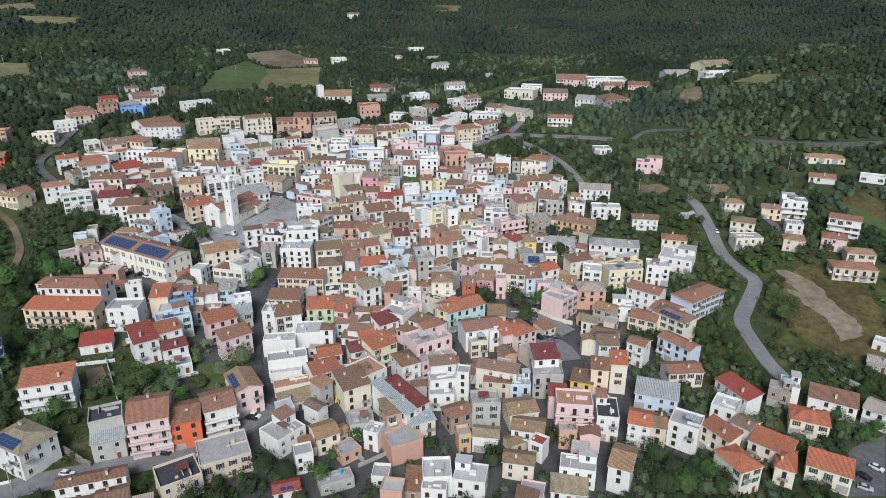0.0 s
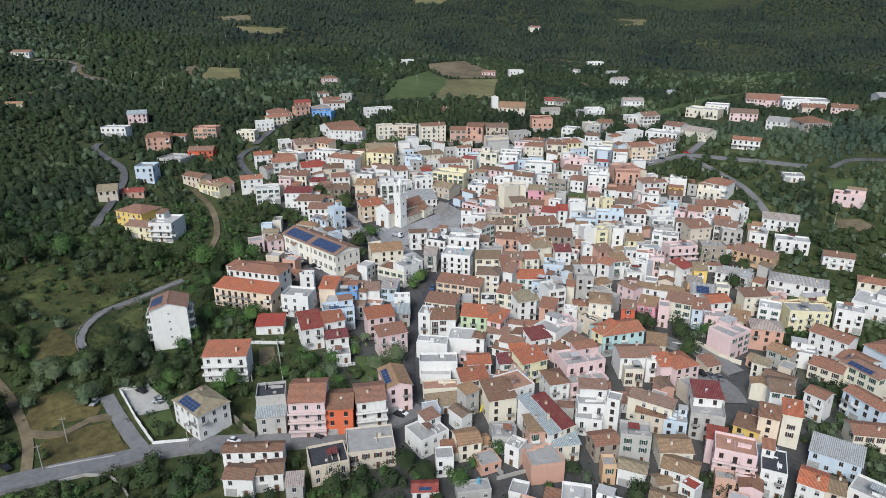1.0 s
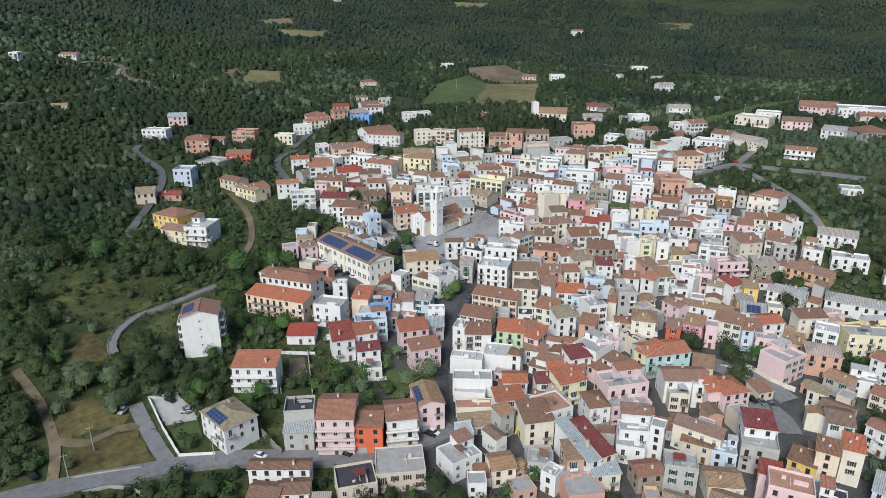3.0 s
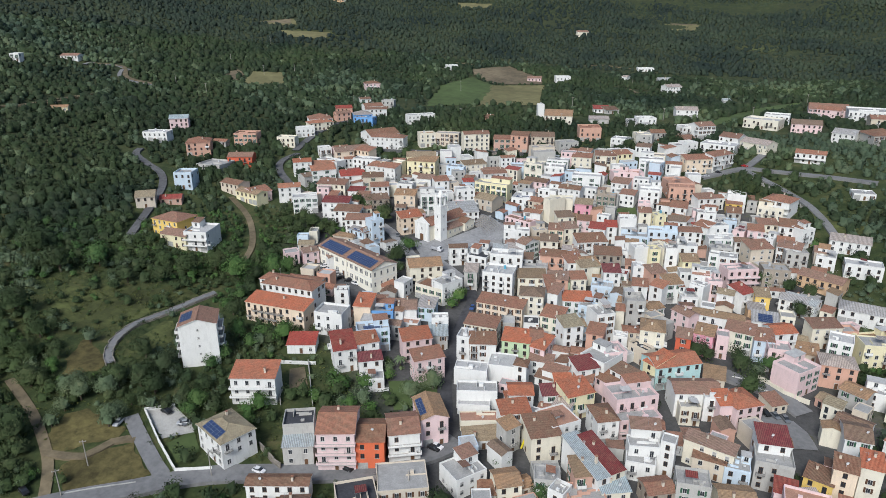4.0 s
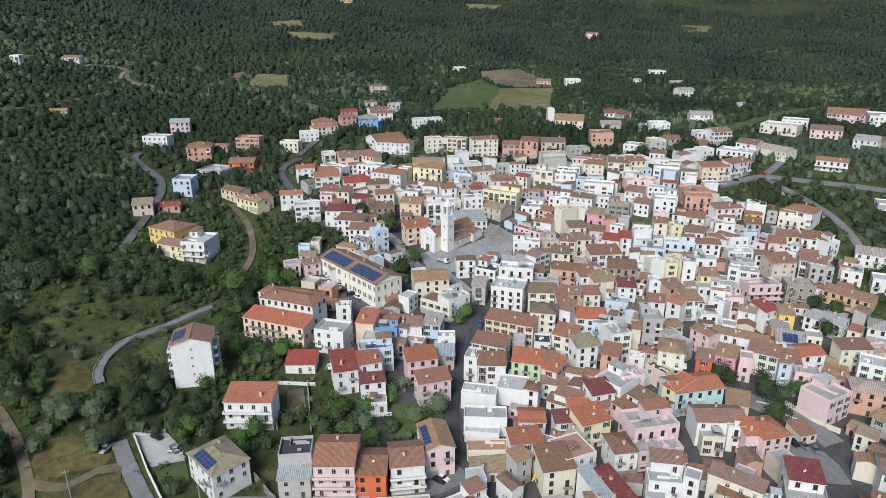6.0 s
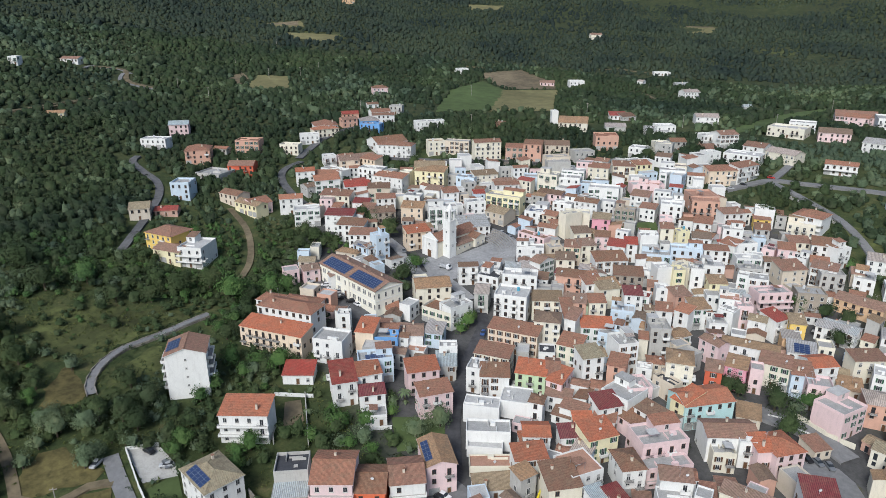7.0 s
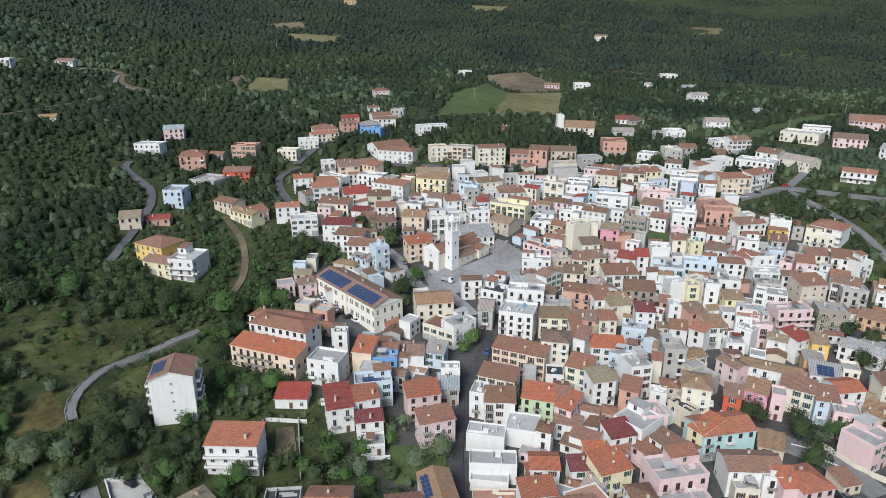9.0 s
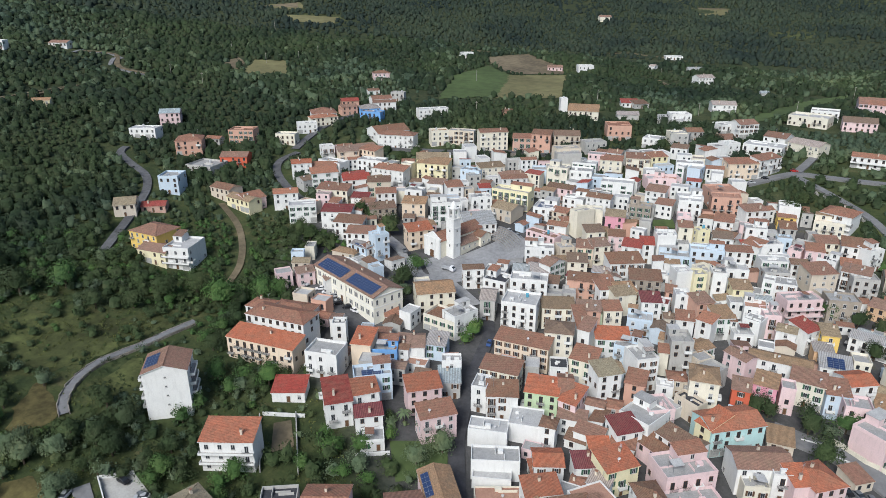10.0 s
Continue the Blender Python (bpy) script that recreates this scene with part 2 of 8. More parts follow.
# ---- the land ----
LAND_0 = (92.6, -7.6, 16.2)
LAND_WIDE = (31.4, 55.8, -31.6, -66.3, -42.5, -108.8, 28.9, 93.5, 9.2)
LAND_MID = (19.9, -7, -29.5, -29.4, -36.2, -31, 2.1, -17.4, -34.2, -17.6, -10.5, -40.6, -17.2, 1.7, -16.5, -26.6)
LAND_FINE = (-0.7, 7, -2.4, 1.8, -2.8, -0.2, -4.5, 4.7, 7.9, 5.8, 3.6, 10.5, 4.2, -1.3, 1.9, 9.3, 7.3, -0.5, -1.9, 2.4, -2.7, -2.2, 16, 10.8)
LAND_PLAN = ((900, (-900, 0, 900), (-200, 700, 1600)), (330, (-600, -250, 100, 450), (100, 420, 740, 1060)), (110, (-300, -190, -80, 30, 140, 260), (150, 260, 370, 480)))


def ground(x, y):
    """Height of the land: a slope that climbs away from the valley, with swells of three sizes, and hills behind."""
    x, y = np.asarray(x, float), np.asarray(y, float)
    z = LAND_0[0] + LAND_0[1] * x / 100 + LAND_0[2] * y / 100
    for (s, xs, ys), weights in zip(LAND_PLAN, (LAND_WIDE, LAND_MID, LAND_FINE)):
        for (cx, cy), k in zip(((cx, cy) for cx in xs for cy in ys), weights):
            z = z + k * np.exp(-((x - cx) ** 2 + (y - cy) ** 2) / (2 * s * s))
    r = np.hypot(x, y - 150)
    near = np.exp(-((np.maximum(0, r - 1500) / 900) ** 2))
    far = np.clip((np.hypot(x, y - 250) - 500) / 600, 0, 1)
    swell = far * (9 * np.sin(x / 95 + 1.3 * np.sin(y / 140)) * np.sin(y / 120 + 0.7) + 4 * np.sin(x / 37 + y / 61))
    mound = 24 * np.exp(-((x - 285) ** 2 + (y - 500) ** 2) / (2 * 70**2))
    return z * near + np.maximum(0, r - 1100) * 0.16 + (1 - near) * 120 + swell + mound


def gz(x, y):
    return float(ground(x, y))


def grid_line(lo, fine_lo, fine_hi, hi, step):
    """Coordinates that lie close together in the middle and ever farther apart outwards."""
    out = list(np.arange(fine_lo, fine_hi + step, step))
    for end, sign in ((hi, 1), (lo, -1)):
        p, s = (out[-1] if sign > 0 else out[0]), step
        while (end - p) * sign > 0:
            s *= 1.12
            p += sign * s
            out.append(p) if sign > 0 else out.insert(0, p)
    return np.array(out)


gx, gy = grid_line(-4200, -330, 240, 4200, 5.0), grid_line(-3000, 90, 620, 4400, 5.0)
GX, GY = np.meshgrid(gx, gy)
GZ = ground(GX, GY)
verts = np.stack([GX, GY, GZ], -1).reshape(-1, 3)
nx = len(gx)
quads = [(j * nx + i, j * nx + i + 1, (j + 1) * nx + i + 1, (j + 1) * nx + i) for j in range(len(gy) - 1) for i in range(nx - 1)]
me = bpy.data.meshes.new("ground")
me.from_pydata(verts.tolist(), [], quads)
me.polygons.foreach_set("use_smooth", [True] * len(quads))


def in_town(x, y):
    """1 inside the built-up part of the village, 0 in the open land, soft between."""
    x, y = np.asarray(x, float), np.asarray(y, float)
    d = np.minimum(1.15 - np.hypot((x + 28) / 92, (y - 300) / 130), 10)
    d2 = 1.15 - np.hypot((x - 5) / 75, (y - 190) / 75)
    d3 = 1.1 - np.hypot((x + 110) / 70, (y - 330) / 90)
    d4 = 1.0 - np.hypot((x + 100) / 42, (y - 250) / 45)
    upper = np.clip((y - 372 - 0.12 * (x + 60)) / 25, 0, 1)
    return np.clip(np.maximum(np.maximum(d, d2), np.maximum(d3, d4)) * 6, 0, 1) * (1 - 0.85 * upper)


paved = me.attributes.new("paved", "FLOAT", "POINT")
paved.data.foreach_set("value", in_town(verts[:, 0], verts[:, 1]).astype(np.float32))
wooded = me.attributes.new("wooded", "FLOAT", "POINT")
wooded.data.foreach_set("value", np.clip((np.hypot(verts[:, 0] + 50, verts[:, 1] - 250) - 210) / 120, 0, 1).astype(np.float32))
m, n, l, b = shader("land", 0.97)
pos = n.new("ShaderNodeNewGeometry").outputs["Position"]
big, mid, fine = noise_tex(n, l, pos, 0.014, 4.0), noise_tex(n, l, pos, 0.09, 5.0, 0.7), noise_tex(n, l, pos, 0.9, 5.0, 0.7)
grass = ramp(n, l, mid, [(0.3, (0.02, 0.03, 0.013)), (0.48, (0.035, 0.048, 0.019)), (0.62, (0.055, 0.065, 0.027)), (0.8, (0.095, 0.086, 0.045))])
grass = blend(n, l, ramp(n, l, big, [(0.45, (0, 0, 0)), (0.7, (0.5, 0.5, 0.5))]), grass, (0.038, 0.042, 0.022))
att2 = n.new("ShaderNodeAttribute")
att2.attribute_name = "wooded"
pasture = ramp(n, l, mid, [(0.3, (0.021, 0.035, 0.013)), (0.46, (0.04, 0.057, 0.02)), (0.6, (0.068, 0.078, 0.03)), (0.78, (0.135, 0.112, 0.058))])
grass = blend(n, l, att2.outputs["Fac"], pasture, grass)
grass = blend(n, l, 1.0, grass, ramp(n, l, fine, [(0.25, (0.55, 0.6, 0.55)), (0.7, (1.15, 1.12, 1.05))]), "MULTIPLY")
street = ramp(n, l, mid, [(0.3, (0.05, 0.05, 0.05)), (0.7, (0.1, 0.098, 0.095))])
street = blend(n, l, 1.0, street, ramp(n, l, fine, [(0.25, (0.7, 0.7, 0.7)), (0.7, (1.1, 1.1, 1.1))]), "MULTIPLY")
att = n.new("ShaderNodeAttribute")
att.attribute_name = "paved"
mixed = n.new("ShaderNodeMath")
mixed.operation = "MULTIPLY"
l.new(att.outputs["Fac"], mixed.inputs[0])
l.new(ramp(n, l, mid, [(0.3, (1, 1, 1)), (0.62, (1, 1, 1)), (0.72, (0.15, 0.15, 0.15))]), mixed.inputs[1])
l.new(blend(n, l, mixed.outputs[0], grass, street), b.inputs["Base Color"])
relief(n, l, b, fine, 0.5, 0.3)
me.materials.append(m)
land = tagged(new("ground", me), "green scrub-covered hillside with paved village ground", "ground", "", "structure")


PATHS, PLOTS, BUILT = [], [], []


def ribbon(name, points, width, material, lift, label, category="road"):
    """A strip that follows the land along a line of plan points: road, lane, wall top or kerb."""
    pts = [Vector((x, y)) for x, y in points]
    line = []
    for k in range(len(pts) - 1):
        a, p, q, c = pts[max(k - 1, 0)], pts[k], pts[k + 1], pts[min(k + 2, len(pts) - 1)]
        steps = max(2, int((q - p).length / 3))
        for s in range(steps):
            u = s / steps
            line.append(0.5 * ((2 * p) + (q - a) * u + (2 * a - 5 * p + 4 * q - c) * u * u + (3 * p - a - 3 * q + c) * u ** 3))
    line.append(pts[-1])
    PATHS.extend((p.x, p.y, width / 2 + 1.0) for p in line)
    vs, fs = [], []
    for k, p in enumerate(line):
        d = (line[min(k + 1, len(line) - 1)] - line[max(k - 1, 0)]).normalized()
        side = Vector((-d.y, d.x)) * width / 2
        zc = max(gz(p.x, p.y), gz(p.x + side.x, p.y + side.y), gz(p.x - side.x, p.y - side.y)) + lift
        for s in (1, -1):
            vs.append((p.x + s * side.x, p.y + s * side.y, zc))
        for s in (1, -1):
            vs.append((p.x + s * side.x * 1.02, p.y + s * side.y * 1.02, zc - lift - 1.6))
    for k in range(len(line) - 1):
        i, j = 4 * k, 4 * k + 4
        fs += [(i, i + 1, j + 1, j), (i + 2, i, j, j + 2), (i + 1, i + 3, j + 3, j + 1)]
    dat = bpy.data.meshes.new(name)
    dat.from_pydata(vs, [], fs)
    dat.materials.append(material)
    return tagged(new(name, dat), label, category, "", "structure")


def patch(name, corners, material, lift, label, category, step=6.0, ragged=0.0):
    """A field or yard laid on the land inside a plan outline, with a ragged edge."""
    if material is not OLIVE_FIELD:
        PLOTS.append(corners)
    bm = bmesh.new()
    bm.faces.new([bm.verts.new((x, y, 0)) for x, y in corners])
    bmesh.ops.triangulate(bm, faces=bm.faces)
    for _ in range(7):
        long = [e for e in bm.edges if e.calc_length() > step * 2.2]
        if not long:
            break
        bmesh.ops.subdivide_edges(bm, edges=long, cuts=1)
        bmesh.ops.triangulate(bm, faces=bm.faces)
    bm.normal_update()
    for v in bm.verts:
        if ragged and any(e.is_boundary for e in v.link_edges):
            v.co.x += ragged * noise.noise(v.co * 0.21)
            v.co.y += ragged * noise.noise(v.co * 0.19 + Vector((9, 4, 2)))
        v.co.z = gz(v.co.x, v.co.y) + lift
    bmesh.ops.recalc_face_normals(bm, faces=bm.faces)
    if bm.faces and sum(f.normal.z for f in bm.faces) < 0:
        bmesh.ops.reverse_faces(bm, faces=bm.faces)
    return tagged(new(name, mesh_of(name, bm, material)), label, category, "", "structure")


# ---- houses ----
STOREY, TALL = 2.72, 3.08
rnd = random.Random(11)


def lattice(name, xb, zb, cells, materials, turn=False):
    """One welded mesh on a wall that faces -y: a grid of cells, each standing out by its own depth and of its own material (None: a gap)."""
    bm = bmesh.new()
    nx, nz = len(xb) - 1, len(zb) - 1
    get = lambda i, j: cells(i, j) if 0 <= i < nx and 0 <= j < nz else None
    for i in range(nx):
        for j in range(nz):
            c = get(i, j)
            if c is None:
                continue
            d, mi = c[0], c[1]
            back = c[2] if len(c) > 2 else 0.03
            x0, x1, z0, z1 = xb[i], xb[i + 1], zb[j], zb[j + 1]
            bm.faces.new([bm.verts.new(p) for p in ((x0, -d, z0), (x1, -d, z0), (x1, -d, z1), (x0, -d, z1))]).material_index = mi
            for di, dj, p, q in ((-1, 0, (x0, z1), (x0, z0)), (1, 0, (x1, z0), (x1, z1)), (0, -1, (x0, z0), (x1, z0)), (0, 1, (x1, z1), (x0, z1))):
                o = get(i + di, j + dj)
                e = -back if o is None else o[0]
                if e < d - 1e-6:
                    bm.faces.new([bm.verts.new(v) for v in ((p[0], -d, p[1]), (p[0], -e, p[1]), (q[0], -e, q[1]), (q[0], -d, q[1]))]).material_index = mi
    bmesh.ops.remove_doubles(bm, verts=bm.verts, dist=0.0005)
    return mesh_of(name, bm, *materials)


def window_mesh(name, w, h, kind):
    """Window: frame, glass set back in it, sill, and shutters where there are any, as one welded piece."""
    f, sh = 0.08, w * 0.46
    xb = [-w / 2 - sh, -w / 2 - 0.1, -w / 2, -w / 2 + f, -0.03, 0.03, w / 2 - f, w / 2, w / 2 + 0.1, w / 2 + sh]
    n = 2 if kind in ("brown", "green", "roller") else 1
    zb = [-0.1, 0.0, f] + [f + (h - 2 * f) * k / n for k in range(1, n)] + [h - f, h]
    side = kind in ("brown", "green")

    def cells(i, j):
        if j == 0:
            return (0.16, 3) if 1 <= i <= 7 and kind != "door" else None
        if i <= 1 or i >= 7:
            return (0.1 if j % 2 else 0.085, 2) if side else None
        if i in (2, 6) or j in (1, n + 2):
            return (0.07, 0)
        if kind == "roller" and j >= 3:
            return (0.055 if j % 2 else 0.045, 2)
        return (0.06, 0) if i == 4 else (0.02, 1)

    return lattice(name, xb, zb, cells, (WOOD if kind == "dark" else FRAME, GLASS, {"brown": SHUTTER_BROWN, "green": SHUTTER_GREEN}.get(kind, SHUTTER_GREY), STONE_SILL))


WIN = {k: window_mesh("window", 1.16, 1.6, k) for k in ("plain", "dark", "brown", "green", "roller")}
FRENCH = {k: window_mesh("balcony_door", 1.15, 2.2, k) for k in ("plain", "dark", "brown", "green", "roller")}
SMALL = window_mesh("small_window", 0.7, 0.7, "plain")


def door_mesh():
    xb, zb = [-0.65, -0.5, -0.42, -0.04, 0.04, 0.42, 0.5, 0.65], [0, 0.2, 1.0, 1.15, 1.95, 2.15, 2.3]

    def cells(i, j):
        if i in (0, 6) or j == 5:
            return (0.08, 1)
        return (0.05, 0) if i in (2, 4) and j in (1, 3) else (0.03, 0)

    return lattice("door", xb, zb, cells, (WOOD, STONE_SILL))


def garage_mesh():
    zb = [0] + [0.05 + k * 0.12 for k in range(20)] + [2.45, 2.6]
    return lattice("garage_door", [-1.5, -1.35, 1.35, 1.5], zb, lambda i, j: (0.09, 1) if i != 1 or j >= 20 else (0.06 if j % 2 else 0.035, 0), (SHUTTER_GREY, CONCRETE))


DOOR, GARAGE = door_mesh(), garage_mesh()


def balcony_meshes(w, solid):
    slab = box(-w / 2, -1.15, -0.16, w / 2, 0.05, 0)
    rail = bmesh.new()
    if solid:
        for a in ((-w / 2, -1.15, 0.004, w / 2, -1.03, 0.95), (-w / 2, -1.03, 0.004, -w / 2 + 0.12, 0, 0.95), (w / 2 - 0.12, -1.03, 0.004, w / 2, 0, 0.95)):
            add_box(rail, *a)
    else:
        n = int(w / 0.16)
        xb = sorted([-w / 2 + k * w / n for k in range(n + 1)] + [-w / 2 + k * w / n + 0.03 for k in range(n)])
        front = lattice("railing", xb, [0.004, 0.08, 0.12, 0.93, 0.98], lambda i, j: (1.13, 0, -1.1) if i % 2 == 0 or j in (1, 3) else None, (IRON,))
        rail.from_mesh(front)
        for s in (-1, 1):
            for z in (0.1, 0.955):
                add_tube(rail, (s * (w / 2 - 0.02), -1.115, z), (s * (w / 2 - 0.02), 0, z), 0.025, 0.025, 4)
    return mesh_of("balcony", slab, CONCRETE), mesh_of("railing", rail, WALLS["W"][1] if solid else IRON)


BALCONY = {(w, s): balcony_meshes(w, s) for w in (2.4, 4.0) for s in (False, True)}


def chimney_mesh():
    bm = bmesh.new()
    add_box(bm, -0.3, -0.3, -1.2, 0.3, 0.3, 1.0, 0)
    for x in (-0.3, 0.14):
        for y in (-0.3, 0.14):
            add_box(bm, x, y, 1.0, x + 0.16, y + 0.16, 1.25, 0)
    add_box(bm, -0.4, -0.4, 1.25, 0.4, 0.4, 1.35, 1)
    return mesh_of("chimney", bm, WALLS["B"][1], ROOFS["T"][1])


def antenna_mesh():
    bm = bmesh.new()
    add_tube(bm, (0, 0, -0.5), (0, 0, 3.0), 0.035, 0.03)
    add_tube(bm, (-0.8, 0, 2.8), (0.8, 0, 2.8), 0.02, 0.02, 4)
    for k in range(7):
        x = -0.75 + k * 0.25
        add_tube(bm, (x, -0.35, 2.8), (x, 0.35, 2.8), 0.012, 0.012, 4)
    add_tube(bm, (-0.4, 0, 2.2), (0.4, 0, 2.2), 0.02, 0.02, 4)
    return mesh_of("antenna", bm, STEEL)


def dish_mesh():
    bm = bmesh.new()
    rings = []
    for r, y in ((0.06, 0.16), (0.28, 0.1), (0.45, 0.0)):
        rings.append([bm.verts.new((r * math.cos(a * math.pi / 6), y - 0.2, 0.9 + r * math.sin(a * math.pi / 6))) for a in range(12)])
    for a, c in zip(rings, rings[1:]):
        for k in range(12):
            bm.faces.new((a[k], a[(k + 1) % 12], c[(k + 1) % 12], c[k]))
    bm.faces.new(rings[0])
    add_tube(bm, (0, 0.05, -0.4), (0, 0.05, 0.95), 0.04, 0.04)
    add_tube(bm, (0, -0.2, 0.55), (0, -0.65, 0.8), 0.02, 0.02, 4)
    return mesh_of("satellite_dish", bm, DISH)


def tank_mesh(material):
    bm = bmesh.new()
    add_tube(bm, (0, 0, 0.25), (0, 0, 1.5), 0.55, 0.55, 14)
    add_tube(bm, (0, 0, 1.5), (0, 0, 1.7), 0.55, 0.2, 14)
    for x in (-0.4, 0.3):
        add_box(bm, x, -0.5, 0.0, x + 0.1, 0.5, 0.25)
    return mesh_of("water_tank", bm, material)


CHIMNEY, ANTENNA, DISH_ME, TANKS = chimney_mesh(), antenna_mesh(), dish_mesh(), (tank_mesh(TANK), tank_mesh(TANK_BLUE))
CELL, cn, cl, cb = shader("solar_cells", 0.28)
cc = cn.new("ShaderNodeTexCoord").outputs["Object"]
cb.inputs["Base Color"].default_value = (0.012, 0.03, 0.1, 1)
cl.new(ramp(cn, cl, noise_tex(cn, cl, cc, 2.0), [(0.3, (0.018, 0.034, 0.085)), (0.7, (0.035, 0.06, 0.14))]), cb.inputs["Base Color"])
cb.inputs["Specular IOR Level"].default_value = 0.6


def panel_mesh():
    bm = bmesh.new()
    add_box(bm, -0.8, -0.5, 0.03, 0.8, 0.5, 0.06, 0)
    for a in ((-0.82, -0.52, 0.0, 0.82, -0.49, 0.07), (-0.82, 0.49, 0.0, 0.82, 0.52, 0.07), (-0.82, -0.49, 0.0, -0.79, 0.49, 0.07), (0.79, -0.49, 0.0, 0.82, 0.49, 0.07)):
        add_box(bm, *a, 1)
    return mesh_of("solar_panel", bm, CELL, STEEL)


PANEL = panel_mesh()


def roof_mesh(kind, w, d, z, rise, over=0.35, thick=0.16):
    """Pitched roofs, ridge along x. g: two slopes; h: hipped; s: one slope down to the front; b: one slope down to the back."""
    bm = bmesh.new()
    W, D = w / 2 + over, d / 2 + over
    k = rise / (d / 2)
    lo = z - over * k + thick
    if kind == "g":
        add_slab(bm, ((-W, -D, lo), (W, -D, lo), (W, 0, z + rise + thick), (-W, 0, z + rise + thick)), thick)
        add_slab(bm, ((W, D, lo), (-W, D, lo), (-W, 0, z + rise + thick - 0.004), (W, 0, z + rise + thick - 0.004)), thick)
        add_tube(bm, (-W, 0, z + rise + thick), (W, 0, z + rise + thick), 0.13, 0.13, 6)
    elif kind == "h":
        e = min(w, d) / 2 * 0.95
        top = z + rise + thick
        a, b2 = (-w / 2 + e, 0, top), (w / 2 - e, 0, top)
        c = [(-W, -D, lo), (W, -D, lo), (W, D, lo), (-W, D, lo)]
        v = [bm.verts.new(p) for p in c]
        u = [bm.verts.new((p[0], p[1], p[2] - thick)) for p in c]
        p, q = bm.verts.new(a), bm.verts.new(b2)
        for f in ((v[0], v[1], q, p), (v[1], v[2], q), (v[2], v[3], p, q), (v[3], v[0], p)):
            bm.faces.new(f)
        bm.faces.new(u[::-1]).material_index = 1
        for i in range(4):
            j = (i + 1) % 4
            bm.faces.new((v[i], u[i], u[j], v[j])).material_index = 1
        add_tube(bm, a, b2, 0.13, 0.13, 6)
        for s, t in ((c[0], a), (c[1], b2), (c[2], b2), (c[3], a)):
            add_tube(bm, s, t, 0.11, 0.11, 5)
    else:
        k = rise / d
        zl, zh = z - over * k + thick, z + rise + over * k + thick
        f, g = (zl, zh) if kind == "s" else (zh, zl)
        add_slab(bm, ((-W, -D, f), (W, -D, f), (W, D, g), (-W, D, g)), thick)
    return bm


def wall_mesh(kind, w, d, low, z, rise):
    bm = bmesh.new()
    a, c = w / 2, d / 2
    f, g = {"s": (z, z + rise), "b": (z + rise, z)}.get(kind, (z, z))
    v = [bm.verts.new(p) for p in ((-a, -c, low), (a, -c, low), (a, c, low), (-a, c, low), (-a, -c, f), (a, -c, f), (a, c, g), (-a, c, g))]
    bm.faces.new((v[3], v[2], v[1], v[0]))
    bm.faces.new((v[0], v[1], v[5], v[4]))
    bm.faces.new((v[2], v[3], v[7], v[6]))
    if kind == "g":
        p, q = bm.verts.new((-a, 0, z + rise)), bm.verts.new((a, 0, z + rise))
        bm.faces.new((v[1], v[2], v[6], q, v[5]))
        bm.faces.new((v[3], v[0], v[4], p, v[7]))
        bm.faces.new((v[4], v[5], q, p))
        bm.faces.new((v[6], v[7], p, q))
    else:
        bm.faces.new((v[1], v[2], v[6], v[5]))
        bm.faces.new((v[3], v[0], v[4], v[7]))
        bm.faces.new((v[4], v[5], v[6], v[7]))
    return bm


def ring_boxes(w, d, z0, z1, t=0.22):
    a, c = w / 2, d / 2
    return ((-a, -c, z0, a, -c + t, z1), (-a, c - t, z0, a, c, z1), (-a, -c + t, z0, -a + t, c - t, z1), (a - t, -c + t, z0, a, c - t, z1))


def ring_mesh(w, d, z0, z1, t=0.22):
    bm = bmesh.new()
    for b2 in ring_boxes(w, d, z0, z1, t):
        add_box(bm, *b2)
    return bm


def tray_mesh(w, d, z0, floor, rim, t=0.2):
    """Flat roof with its parapet in one piece: a tray with a thick rim."""
    bm = bmesh.new()
    rings = [[bm.verts.new((sx * (w / 2 - e), sy * (d / 2 - e), z)) for sx, sy in ((-1, -1), (1, -1), (1, 1), (-1, 1))] for e, z in ((0, z0), (0, rim), (t, rim), (t, floor))]
    for p, q in zip(rings, rings[1:]):
        for i in range(4):
            j = (i + 1) % 4
            bm.faces.new((p[i], p[j], q[j], q[i])).material_index = 1
    bm.faces.new(rings[3])
    bm.faces.new(rings[0][::-1]).material_index = 1
    return bm


def canopy_mesh(material):
    """Sheet canopy on four thin posts over a terrace."""
    bm = bmesh.new()
    add_slab(bm, ((-1.6, -1.3, 2.3), (1.6, -1.3, 2.3), (1.6, 1.3, 2.6), (-1.6, 1.3, 2.6)), 0.06)
    for px in (-1.5, 1.5):
        for py, h in ((-1.2, 2.26), (1.2, 2.53)):
            add_tube(bm, (px, py, 0), (px, py, h), 0.05, 0.05, 5, 1)
    return mesh_of("canopy", bm, material, STEEL)


CANOPY = [canopy_mesh(ROOFS[k][1]) for k in "SMTW"]


GROUPS = {"apartment_house": "apartment houses of the village", "outbuilding": "outbuildings of the village", "flat_roofed_house": "flat-roofed houses of the village", "house": "tiled houses of the village"}
WORDS = {1: "single-storey", 2: "two-storey", 3: "three-storey", 4: "four-storey", 5: "five-storey"}


def covered(x, y, z, own):
    """Whether another house stands close before a wall at this place, at this height."""
    for k, (bx, by, hw, hd, rot, top) in enumerate(BUILT):
        if k != own and abs(bx - x) < 22 and abs(by - y) < 22 and top > z:
            c, s = math.cos(radians(rot)), math.sin(radians(rot))
            if abs((x - bx) * c + (y - by) * s) < hw - 1.1 and abs(-(x - bx) * s + (y - by) * c) < hd - 1.1:
                return True
    return False


